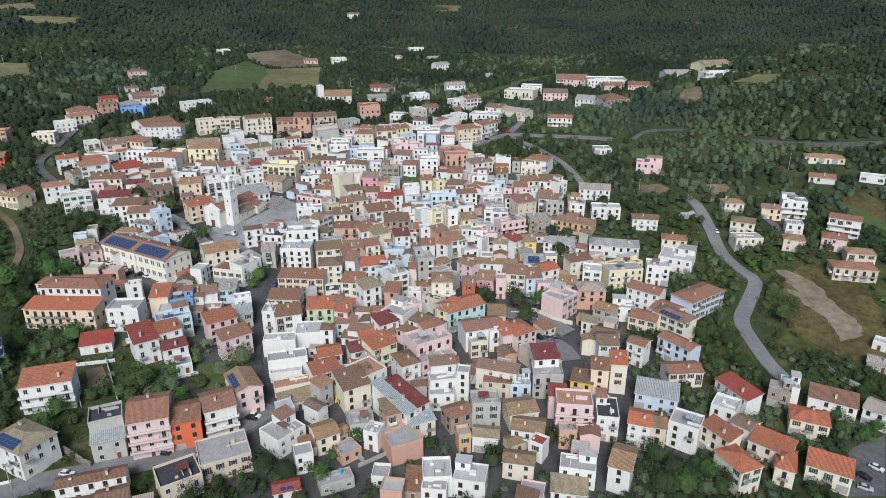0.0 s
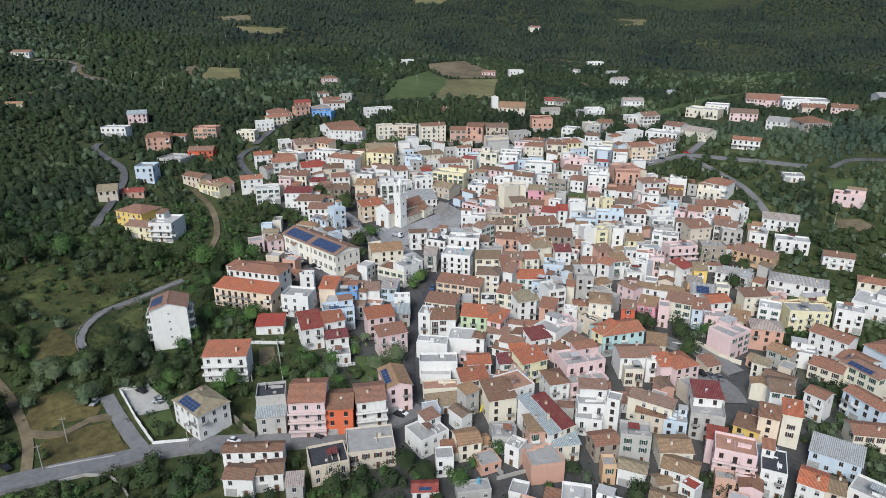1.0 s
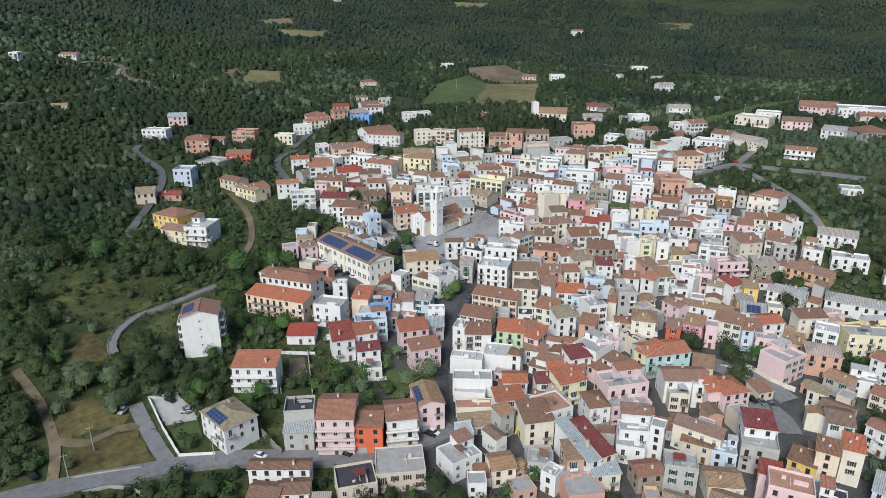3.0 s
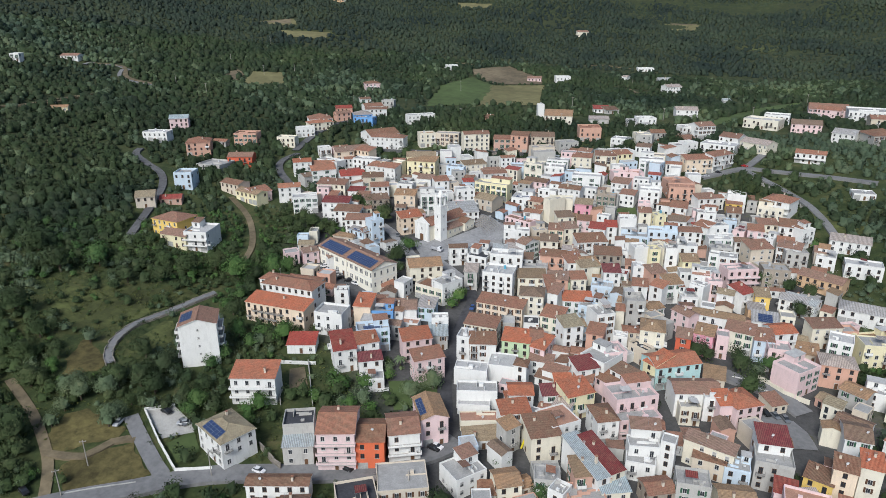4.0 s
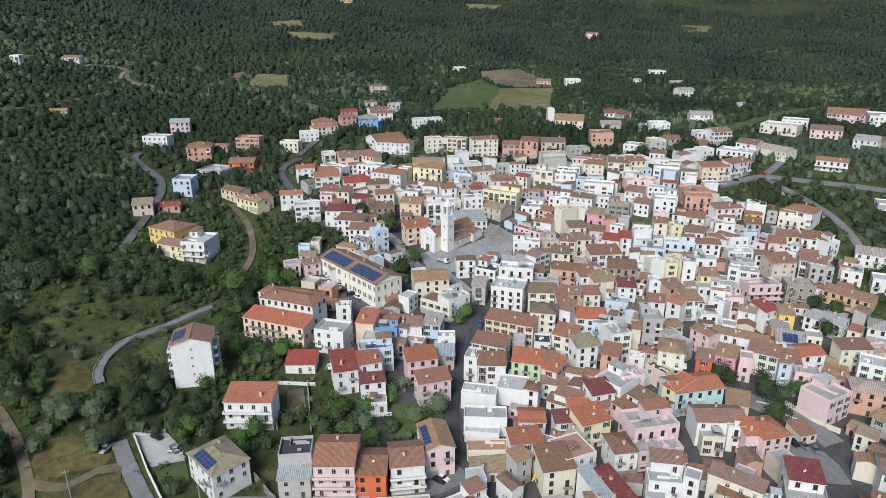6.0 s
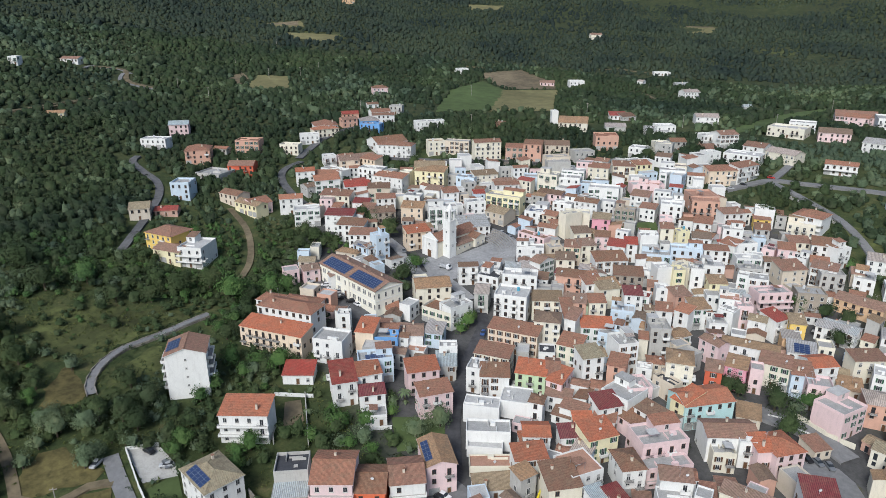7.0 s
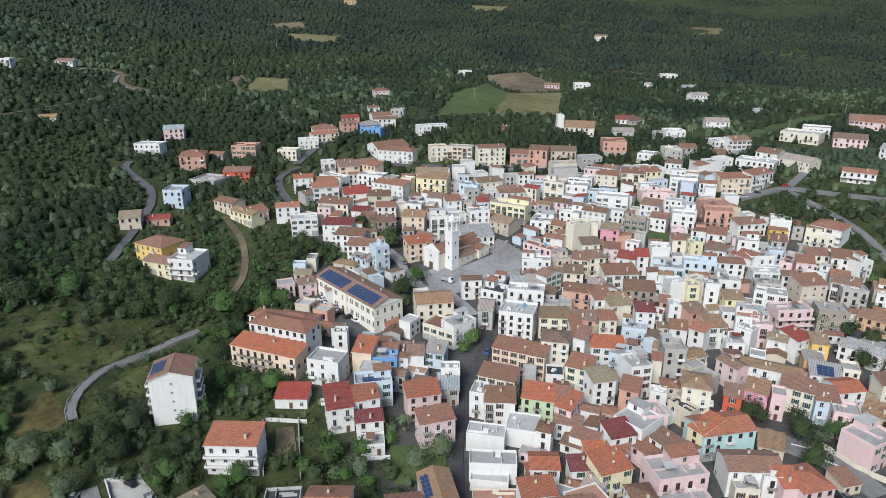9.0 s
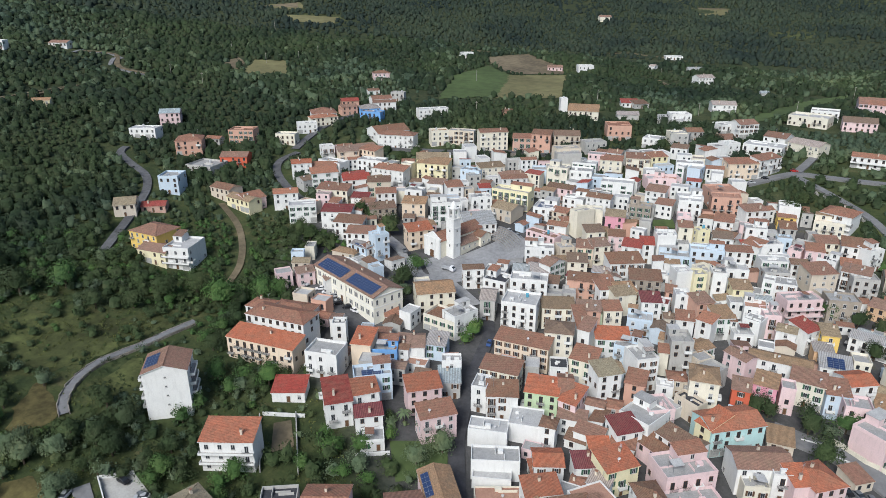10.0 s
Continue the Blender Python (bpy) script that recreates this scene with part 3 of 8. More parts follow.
def openings(root, side, length, off, floors, style, chance, r, balcony, own, front, high):
    """Windows and balcony doors of one side. side: turn in degrees of its face; off: the face's distance from the middle."""
    turn = pose(0, 0, 0, 0, 0, side)
    n = int((length - 0.9) / 2.75)
    if n < 1:
        return
    gap = length / n
    for s in range(floors):
        for k in range(n):
            if r.random() > chance:
                continue
            x = -length / 2 + gap * (k + 0.5)
            z = s * high
            out = root.matrix_basis @ turn @ Vector((x, -off - 0.9, z + 1.6))
            if covered(out.x, out.y, out.z, own) or gz(out.x, out.y) > out.z:
                continue
            if s == 0 and side == front and k == n // 2:
                part("door", DOOR, None, root, "brown wooden door", turn @ pose(x, -off, 0.02))
            elif s == 0 and side == front and gap > 3.1 and r.random() < 0.35:
                part("garage_door", GARAGE, None, root, "grey slatted garage shutter", turn @ pose(x, -off, 0.02))
            elif s > 0 and r.random() < balcony:
                part("balcony_door", FRENCH[style], None, root, "", turn @ pose(x, -off, z + 0.08))
                slab, rail = BALCONY[2.4, r.random() < 0.3]
                b2 = part("balcony", slab, None, root, "", turn @ pose(x, -off, z + 0.04))
                part("railing", rail, None, b2)
            else:
                part("window", WIN[style], None, root, "", turn @ pose(x, -off, z + 1.0))


PLANNED = []


def floor_level(x, y, d, rot):
    """Height of a house's ground floor: near that of the land before its front."""
    return 0.8 * gz(x + math.sin(radians(rot)) * d / 2, y - math.cos(radians(rot)) * d / 2) + 0.2 * gz(x, y)


def house(x, y, w, d, rot, storeys, wall, roof, kind="g", extra="", label="", up=0.0):
    """Sets out one house; it is built once all plots are known."""
    PLANNED.append((x, y, w, d, rot, storeys, wall, roof, kind, extra, label, up, len(BUILT)))
    BUILT.append((x, y, w / 2 + 1.2, d / 2 + 1.2, rot, floor_level(x, y, d, rot) + up + storeys * (TALL if "H" in extra else STOREY)))


def raise_house(x, y, w, d, rot, storeys, wall, roof, kind, extra, label, up, own):
    """One house. rot: degrees by which its front (-y) is turned. kind: g, h, s, b pitched roofs; k: gable to the front; f: terrace;
    extra: w plain windows, Q balconies on both flanks, H tall storeys, m middle column of small windows, L balconies along the front, c chimney, a antenna, d dish, t tank, u stair head, n no openings, B big balconies, p solar panels on the front slope."""
    r = random.Random(int(abs(x * 131 + y * 17)))
    base = floor_level(x, y, d, rot) + up
    front = 0
    if kind == "k":
        front = 90
        w, d, rot, kind = d, w, rot - 90, "g"
    name = "apartment_house" if storeys >= 4 else "outbuilding" if storeys == 1 else "flat_roofed_house" if kind == "f" else "house"
    root = new(name)
    root.matrix_basis = pose(x, y, base, 0, 0, rot)
    cs, sn = math.cos(radians(rot)), math.sin(radians(rot))
    low = min(gz(x + cs * i * w / 2 - sn * j * d / 2, y + sn * i * w / 2 + cs * j * d / 2) for i in (-1, 1) for j in (-1, 1)) - base - 0.6
    high = TALL if "H" in extra else STOREY
    z = storeys * high + 0.35
    rise = d / 2 * 0.34 if kind in "gh" else d * 0.2
    mw = WALLS[wall][1]
    part("wall", wall_mesh(kind, w, d, low, z, rise), mw, root)
    if kind == "f":
        part("roof", box(-w / 2 + 0.22, -d / 2 + 0.22, z - 0.1, w / 2 - 0.22, d / 2 - 0.22, z + 0.06), ROOFS[roof][1], root)
        rim = ring_mesh(w, d, z, z + r.choice((0.5, 0.8, 1.0)))
        if min(w, d) > 4.5:
            for _ in range(r.choice((1, 2, 2, 3))):
                px, py, run = r.uniform(-0.3, 0.3) * w, r.uniform(-0.3, 0.3) * d, r.uniform(0.25, 0.45)
                if r.random() < 0.5:
                    add_box(rim, px - 0.08, py - run * d / 2, z + 0.064, px + 0.08, min(py + run * d / 2, d / 2 - 0.25), z + r.uniform(0.5, 1.1))
                else:
                    add_box(rim, max(px - run * w / 2, -w / 2 + 0.25), py - 0.08, z + 0.064, px + run * w / 2, py + 0.08, z + r.uniform(0.4, 1.0))
            px, py, b2 = r.uniform(-0.3, 0.3) * w, r.uniform(-0.3, 0.3) * d, r.uniform(0.4, 0.9)
            add_box(rim, px - b2, py - b2 * 0.7, z + 0.066, px + b2, py + b2 * 0.7, z + r.uniform(0.35, 1.2))
        part("parapet", rim, mw, root)
        if "n" not in extra and math.hypot(x, y) < 430 and min(w, d) > 5.0 and r.random() < 0.4:
            part("canopy", r.choice(CANOPY), None, root, "sheet canopy on thin posts", pose(r.uniform(-0.2, 0.2) * w, -d * 0.16, z + 0.06, 0, 0, r.choice((0, 90))))
        if "u" in extra or ("n" not in extra and math.hypot(x, y) < 400 and r.random() < 0.5 and min(w, d) > 5.5):
            uw, ud = r.uniform(0.35, 0.6) * w, r.uniform(0.35, 0.55) * d
            ux, uy = r.choice((-1, 1)) * (w - uw) / 2, (d - ud) / 2
            hut = part("upper_room", box(ux - uw / 2 + 0.01, uy - ud / 2, z, ux + uw / 2 - 0.01, uy + ud / 2 - 0.01, z + 2.6), mw, root)
            if r.random() < 0.5:
                part("roof", mesh_of("roof", roof_mesh("s", uw, ud, 2.6, ud * 0.17, 0.2), ROOFS[r.choice("TTBD")][1], mw), None, hut, "", pose(ux, uy, z))
            else:
                part("roof", box(ux - uw / 2 - 0.15, uy - ud / 2 - 0.15, z + 2.6, ux + uw / 2 + 0.15, uy + ud / 2 + 0.15, z + 2.78), ROOFS[r.choice("GWW")][1], hut)
            part("window", WIN["plain"], None, hut, "", pose(ux, uy - ud / 2, z + 0.9))
    else:
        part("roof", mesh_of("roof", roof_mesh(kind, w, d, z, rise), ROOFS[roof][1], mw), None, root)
    style = "plain" if "w" in extra else r.choice(("plain", "plain", "dark", "dark", "dark", "dark", "brown", "roller") if r.random() < 0.9 else ("green",))
    if "n" not in extra:
        far = math.hypot(x, y) > 380
        bal = 0.5 if "B" in extra else 0.22
        for side, length, off in ((0, w, d / 2), (90, d, w / 2), (-90, d, w / 2), (180, w, d / 2)):
            chance = (0.85 if far else 0.92) if side == front else 0.0 if abs(side - front) == 180 else (0.2 if far else 0.24)
            openings(root, side, length, off, storeys, style, chance, r, bal if side == front else 0.06, own, front, high)
    if "m" in extra:
        turn = pose(0, 0, 0, 0, 0, front)
        for k in range(storeys):
            part("window", SMALL, None, root, "", turn @ pose(0, -(w / 2 if front else d / 2), k * high + 1.3))
    if "L" in extra:
        length, off, turn = (d, w / 2, pose(0, 0, 0, 0, 0, front)) if front else (w, d / 2, pose(0, 0, 0))
        for k in range(1, storeys):
            slab = part("balcony", box(-length / 2 - 0.3, -off - 1.3, k * high - 0.16, length / 2 + 0.3, -off + 0.05, k * high), CONCRETE, root, "", turn)
            rail = bmesh.new()
            add_box(rail, -length / 2 - 0.3, -off - 1.3, k * high + 0.004, length / 2 + 0.3, -off - 1.18, k * high + 0.62)
            for s2 in (-1, 1):
                x0 = s2 * (length / 2 + 0.24)
                add_box(rail, x0 - 0.06, -off - 1.18, k * high + 0.004, x0 + 0.06, -off, k * high + 0.62)
            part("railing", rail, mw, slab)
    if "Q" in extra:
        length, off = (w, d / 2) if front else (d, w / 2)
        for side in ((0, 180) if front else (90, -90)):
            turn = pose(0, 0, 0, 0, 0, side)
            for k in range(1, storeys):
                slab = part("balcony", box(-length * 0.32, -off - 1.6, k * high - 0.16, length * 0.32, -off + 0.05, k * high), CONCRETE, root, "", turn)
                rail = bmesh.new()
                add_box(rail, -length * 0.32, -off - 1.6, k * high + 0.004, length * 0.32, -off - 1.48, k * high + 0.9)
                for x0 in (-length * 0.32, length * 0.32 - 0.12):
                    add_box(rail, x0, -off - 1.48, k * high + 0.004, x0 + 0.12, -off, k * high + 0.9)
                part("railing", rail, mw, slab)
                part("balcony_door", FRENCH["brown"], None, root, "", turn @ pose(0, -off, k * high + 0.02))
    top = z + rise * 0.55 if kind != "f" else z
    if "c" in extra or (kind != "f" and r.random() < 0.5):
        part("chimney", CHIMNEY, None, root, "", pose(r.uniform(-0.3, 0.3) * w, r.choice((-0.2, 0.2)) * d, top + 0.3))
    if "a" in extra or r.random() < 0.2:
        part("antenna", ANTENNA, None, root, "", pose(r.uniform(-0.35, 0.35) * w, r.uniform(-0.25, 0.25) * d, top + 0.1, 0, 0, r.uniform(0, 180)))
    if "d" in extra or r.random() < 0.14:
        part("satellite_dish", DISH_ME, None, root, "", pose(r.uniform(-0.35, 0.35) * w, -0.2 * d, top + 0.1, 0, 0, 20 - rot))
    if "t" in extra or (kind == "f" and r.random() < 0.15):
        part("water_tank", r.choice(TANKS), None, root, "", pose(r.uniform(-0.25, 0.25) * w, 0.2 * d, top + 0.06))
    if "p" in extra:
        tilt = math.degrees(math.atan2(rise, d / 2 if kind in "gh" else d)) if kind != "f" else 0
        run = (d / 2 if kind in "gh" else d) / math.cos(radians(tilt)) - 0.6
        nc, nr = max(2, int((w - 0.8) * 0.72 / 1.7)), max(1, int(run * 0.8 / 1.06))
        y0 = -d / 2
        m0 = pose(0, y0, z + 0.18, tilt, 0, 0)
        for i in range(nc):
            for j in range(nr):
                part("solar_panel", PANEL, None, root, "", m0 @ pose((i - (nc - 1) / 2) * 1.7, 0.75 + j * 1.06, 0.06))
    what = label or f"{WALLS[wall][0]} {WORDS[min(storeys, 5)]} plastered {name.split('_')[-1]} with {ROOFS[roof][0]}"
    return tagged(root, what, name.replace("_", " ") if name != "flat_roofed_house" else "terrace house", GROUPS[name])


# ---- roads, yards and fields ----
ribbon("road", [(-59.3, 184.0), (-65.7, 202.0), (-67.8, 211.6), (-70.7, 231.2), (-71.7, 247.8), (-72.4, 258.8), (-77.3, 271.1)], 4.6, ASPHALT, 0.38, "dark narrow village street between houses", "road")
ribbon("road", [(-159.9, 107.3), (-154.5, 112.9), (-144.0, 121.5), (-132.1, 129.7), (-122.3, 136.9), (-113.4, 142.0), (-100.4, 147.0), (-86.1, 151.8), (-73.9, 157.8), (-59.5, 169.1), (-53.6, 177.3)], 7, PALE_ASPHALT, 0.40, "pale worn asphalt street at the village foot", "road")
ribbon("road", [(-199.8, 416.6), (-178.6, 421.0), (-156.0, 420.9), (-124.9, 425.6), (-98.4, 430.8), (-81.7, 429.0)], 7, OLD_ASPHALT, 0.40, "grey asphalt road above the village", "road")
ribbon("road", [(109.5, 424.1), (89.0, 431.1), (72.2, 434.2), (56.7, 436.2), (43.1, 436.8), (28.5, 425.7), (18.5, 417.4)], 5.2, PALE_ASPHALT, 0.40, "pale asphalt road with a junction", "road")
ribbon("road", [(42.9, 434.5), (52.5, 422.6), (61.3, 410.3), (71.1, 394.8), (77.1, 376.2), (81.1, 353.1)], 4.2, PALE_ASPHALT, 0.50, "pale asphalt road below the junction", "road")
ribbon("road", [(44.7, 439.5), (50.7, 452.3), (58.4, 470.4)], 4.4, PALE_ASPHALT, 0.55, "steep grey side street", "road")
ribbon("road", [(-240.9, 252.8), (-248.5, 270.1), (-257.2, 289.3), (-268.4, 310.0), (-280.9, 323.3), (-296.5, 330.3), (-309.5, 337.1), (-313.1, 345.5)], 4.2, OLD_ASPHALT, 0.40, "pale asphalt hill road", "road")
ribbon("lane", [(-228.7, 316.6), (-209.2, 301.7), (-195.4, 285.7), (-185.6, 269.9), (-181.0, 256.1), (-179.1, 247.1)], 3, DIRT, 0.35, "narrow unpaved lane between hedges", "lane")
ribbon("channel", [(-175.2, 227.3), (-179.0, 217.8), (-182.3, 208.6), (-185.2, 202.0), (-187.8, 196.5), (-188.3, 191.4), (-188.0, 186.8), (-186.6, 182.1), (-184.5, 177.9), (-182.0, 174.8), (-178.6, 172.2)], 2.6, PALE_ASPHALT, 0.70, "long curved concrete channel on the slope", "channel")
ribbon("road", [(-226.6, 472.3), (-234.9, 458.1), (-238.4, 437.8), (-237.6, 418.4), (-235.1, 398.0)], 5, OLD_ASPHALT, 0.40, "grey asphalt road climbing to the houses", "road")
ribbon("road", [(-230.8, 394.0), (-233.3, 378.7), (-227.0, 364.9), (-212.2, 350.3), (-191.7, 335.9)], 4.5, OLD_ASPHALT, 0.45, "grey bending street", "road")
ribbon("road", [(129.6, 347.0), (133.0, 338.4), (134.1, 328.2), (132.7, 308.9), (130.8, 288.3), (133.5, 273.5), (136.2, 264.1), (126.1, 247.4), (119.0, 235.5), (117.8, 220.4), (118.1, 206.5), (119.9, 198.5)], 6, PALE_ASPHALT, 0.40, "pale grey road past the eastern quarter", "road")
ribbon("road", [(161.5, 317.5), (163.6, 309.1), (162.3, 296.5)], 4, OLD_ASPHALT, 0.40, "grey asphalt side lane", "road")
ribbon("road", [(185.7, 395.1), (204.0, 384.2), (222.6, 376.2), (247.8, 370.6)], 4, OLD_ASPHALT, 0.40, "grey country road", "road")
ribbon("road", [(-153.5, 153.4), (-146.9, 148.7), (-139.0, 143.4), (-131.2, 138.4), (-123.8, 134.5)], 4.4, PALE_ASPHALT, 0.36, "grey asphalt driveway beside the walled yard", "road")
ribbon("track", [(-150.1, 116.9), (-157.7, 125.8), (-164.8, 132.1), (-176.8, 140.2), (-186.5, 145.5), (-201.5, 152.4)], 3, DIRT, 0.35, "unpaved farm track", "track")
ribbon("track", [(-164.3, 131.6), (-153.8, 134.5), (-150.4, 142.3), (-145.1, 145.9)], 3, DIRT, 0.36, "unpaved farm track", "track")
ribbon("lane", [(-412.7, 347.2), (-406.7, 365.9), (-405.8, 386.8), (-405.2, 404.2)], 3.5, DIRT, 0.35, "narrow hillside track", "lane")
ribbon("lane", [(-462.9, 463.6), (-444.1, 478.6), (-421.7, 458.7), (-404.8, 458.5), (-389.8, 462.1)], 4, DIRT, 0.35, "narrow hillside road", "lane")
ribbon("lane", [(-48, 696), (-38, 686), (-22, 643)], 3.5, DIRT, 0.35, "narrow hillside track", "lane")
ribbon("road", [(20.5, 221.1), (30.7, 216.2), (42.6, 218.0), (46.2, 208.2)], 8, PALE_ASPHALT, 0.40, "pale street with parked cars", "road")
ribbon("road", [(20.1, 242.1), (27.7, 239.7), (35.0, 237.3), (41.7, 233.8), (48.7, 226.3)], 7.5, PALE_ASPHALT, 0.40, "pale stepped street beside gardens", "road")
ribbon("road", [(-140.3, 318.0), (-129.5, 309.8), (-117.5, 297.3), (-110.5, 289.4), (-98.7, 288.5), (-82.4, 275.8)], 5, PAVING, 0.40, "pale grey street beside the church", "road")
patch("parking", [(-156.1, 266.1), (-146.4, 268.6), (-122.5, 256.8), (-109.4, 254.1), (-113.8, 243.5), (-125.0, 247.3), (-147.2, 258.5)], OLD_ASPHALT, 0.25, "asphalt car park with parked cars", "parking", 1.5)
patch("square", [(-115.5, 302.3), (-106.4, 310.7), (-100.1, 311.6), (-89.9, 326.9), (-84.1, 341.1), (-73.4, 330.2), (-72.3, 319.9), (-80.8, 303.4), (-96.2, 288.4), (-107.4, 291.4)], PAVING, 0.28, "pale grey paved church square", "pavement", 1.2)
patch("yard", [(-151.2, 157.0), (-143.7, 162.0), (-131.9, 156.6), (-130.6, 154.1), (-137.8, 148.5)], CONCRETE, 0.28, "pale concrete yard with a parked car", "pavement", 1.2)
patch("meadow", [(-148.2, 121.9), (-157.1, 130.4), (-145.0, 143.2), (-131.7, 136.5), (-132.5, 131.4)], DRY_GRASS, 0.25, "dry olive-brown plot beside the street", "field", 1.2, 2.5)
patch("meadow", [(-189.7, 529.3), (-208, 617), (-194, 678), (-164, 646), (-150.7, 550.1)], GREEN_FIELD, 0.34, "bright green meadow", "field", 2.5, 2.5)
patch("meadow", [(-150.8, 545.7), (-165, 645), (-117, 674), (-102.0, 565.1)], TAN_FIELD, 0.34, "mown pale meadow", "field", 2.5, 2.5)
patch("meadow", [(-208, 713), (-173, 754), (-132, 711), (-120, 679), (-163, 652), (-190, 681)], DIRT, 0.34, "ploughed brown field", "field", 2.5, 2.5)
patch("meadow", [(-351.8, 511.9), (-367.9, 556.2), (-347.3, 573.1), (-321.7, 531.0)], TAN_FIELD, 0.34, "dry grass clearing", "field", 2.5, 2.5)
patch("meadow", [(-374.6, 516.1), (-383.9, 554.5), (-368.4, 544.3), (-361.5, 518.3)], DIRT, 0.34, "bare earth clearing", "field", 2.5, 2.5)
patch("meadow", [(204.6, 485.0), (223.3, 483.8), (235.1, 471.4), (221.7, 461.3)], TAN_FIELD, 0.40, "dry grass clearing", "field", 4, 2.5)
patch("meadow", [(202.0, 326.3), (213.4, 301.9), (210.2, 281.4), (201.8, 304.1)], GREEN_FIELD, 0.34, "green grass slope", "field", 2.5, 2.5)
patch("meadow", [(146.6, 258.0), (154.2, 253.9), (160.5, 243.2), (163.3, 231.4), (160.5, 222.5), (151.3, 221.2), (152.6, 232.1), (149.5, 244.0)], PALE_EARTH, 0.37, "bare earth track area", "field", 1.2, 2.5)
patch("meadow", [(25.4, 544.8), (66, 624), (114, 676), (101, 646), (60.1, 571.7), (28.0, 529.0)], GREEN_FIELD, 0.34, "pale green meadow strip", "field", 2.5, 2.5)
patch("meadow", [(-338, 1092), (-288, 1126), (-289, 1095), (-324, 1063)], TAN_FIELD, 0.40, "dry clearing in the woods", "field", 6, 2.5)
patch("meadow", [(-496, 768), (-475, 810), (-461, 786)], DIRT, 0.40, "bare clearing in the woods", "field", 6, 2.5)
patch("meadow", [(-454, 744), (-402, 776), (-391, 741), (-430, 721)], TAN_FIELD, 0.40, "dry terraces in the woods", "field", 4, 2.5)
patch("meadow", [(-25, 1126), (29, 1121), (21, 1086), (-8, 1082)], TAN_FIELD, 0.40, "dry clearing in the woods", "field", 6, 2.5)
patch("lawn", [(-135.2, 147.1), (-131.1, 154.8), (-123.8, 147.9), (-126.8, 141.7)], GREEN_FIELD, 0.28, "small green lawn", "field", 1.0)
patch("garden", [(-119.8, 192.3), (-115.6, 195.2), (-109.1, 186.0), (-114.0, 181.7)], DIRT, 0.28, "bare vegetable garden plot", "field", 1.0)
patch("lawn", [(-84.6, 197.5), (-68.9, 203.3), (-64.5, 190.7), (-76.9, 183.9)], GREEN_FIELD, 0.28, "green garden lawn", "field", 1.0)
patch("lawn", [(-35.6, 363.7), (-14.6, 371.5), (-12.6, 363.2), (-31.8, 357.5)], GREEN_FIELD, 0.28, "grass slope inside the village", "field", 1.0)
patch("meadow", [(135.6, 257.5), (150.2, 260.7), (164.3, 255.0), (168.4, 236.7), (172.9, 218.4), (165.1, 205.6), (136.9, 209.6), (124.9, 205.8), (125.9, 225.7)], OLIVE_FIELD, 0.16, "olive-green rough pasture beside the road", "field", 2, 2.5)
patch("meadow", [(-227.8, 180.8), (-222.9, 198.3), (-206.5, 207.2), (-192.2, 231.4), (-178.7, 229.2), (-186.6, 210.1), (-193.5, 191.7), (-203.0, 180.4)], OLIVE_FIELD, 0.16, "rough grass slope with shrubs", "field", 2, 2.5)
patch("meadow", [(-179.5, 180.2), (-181.4, 192.1), (-178.2, 203.5), (-169.4, 193.9), (-161.3, 182.6), (-172.0, 182.7)], OLIVE_FIELD, 0.17, "rough grass strip below the channel", "field", 1.5, 2.5)
patch("meadow", [(-194.4, 168.0), (-197.6, 182.2), (-184.0, 176.3), (-180.0, 171.2), (-178.7, 163.0), (-185.9, 159.7)], DRY_GRASS, 0.17, "dry brown grass slope", "field", 1.5, 2.5)
patch("meadow", [(-170.0, 137.8), (-172.9, 146.1), (-167.2, 151.3), (-150.4, 148.2), (-149.4, 144.8), (-158.0, 137.8), (-163.4, 131.6)], DRY_GRASS, 0.17, "rust-brown weeds beside the driveway", "field", 1.5, 2.5)
patch("meadow", [(-237.4, 177.9), (-238.1, 193.1), (-228.4, 205.2), (-210.6, 216.2), (-183.1, 219.7), (-185.8, 209.6), (-191.2, 197.4), (-199.3, 189.3), (-210.4, 179.7), (-224.6, 173.7)], OLIVE_FIELD, 0.18, "open green pasture on the slope", "field", 2, 2.5)


ribbon("lane", [(-416.9, 340.1), (-411.8, 354.3), (-409.6, 377.1), (-406.1, 402.5)], 3, DIRT, 0.35, "narrow hillside track among scrub", "lane")
ribbon("lane", [(-461.1, 456.0), (-462.8, 466.7), (-452.3, 465.7), (-449.8, 477.1), (-432.4, 474.7)], 3.5, PALE_ASPHALT, 0.35, "pale concrete hill road among trees", "lane")
ribbon("lane", [(-436.7, 470.7), (-424.8, 454.7), (-409.6, 453.3), (-397.9, 457.0), (-386.8, 461.7)], 3, PALE_ASPHALT, 0.35, "pale concrete hill road among trees", "lane")
patch("meadow", [(-569.6, 482.4), (-566.0, 493.9), (-537.4, 481.0), (-515.3, 480.5), (-506.7, 466.3), (-523.1, 461.8), (-545.4, 469.3)], OLIVE_FIELD, 0.34, "rough grass ridge among scrub", "field", 5, 2.5)
patch("meadow", [(-495.8, 776.6), (-472.7, 811.2), (-452.6, 787.0), (-473.8, 756.4)], TAN_FIELD, 0.34, "dry terrace on the hillside", "field", 4, 2.5)
patch("meadow", [(-443.0, 763.1), (-412.5, 784.6), (-392.1, 774.2), (-382.6, 752.1), (-420.8, 743.7)], OLIVE_FIELD, 0.34, "grass terraces on the hillside", "field", 4, 2.5)
patch("meadow", [(-413.1, 582.0), (-414.3, 629.2), (-405.1, 625.2), (-400.2, 569.5)], OLIVE_FIELD, 0.34, "grass terrace on the hillside", "field", 4, 2.5)
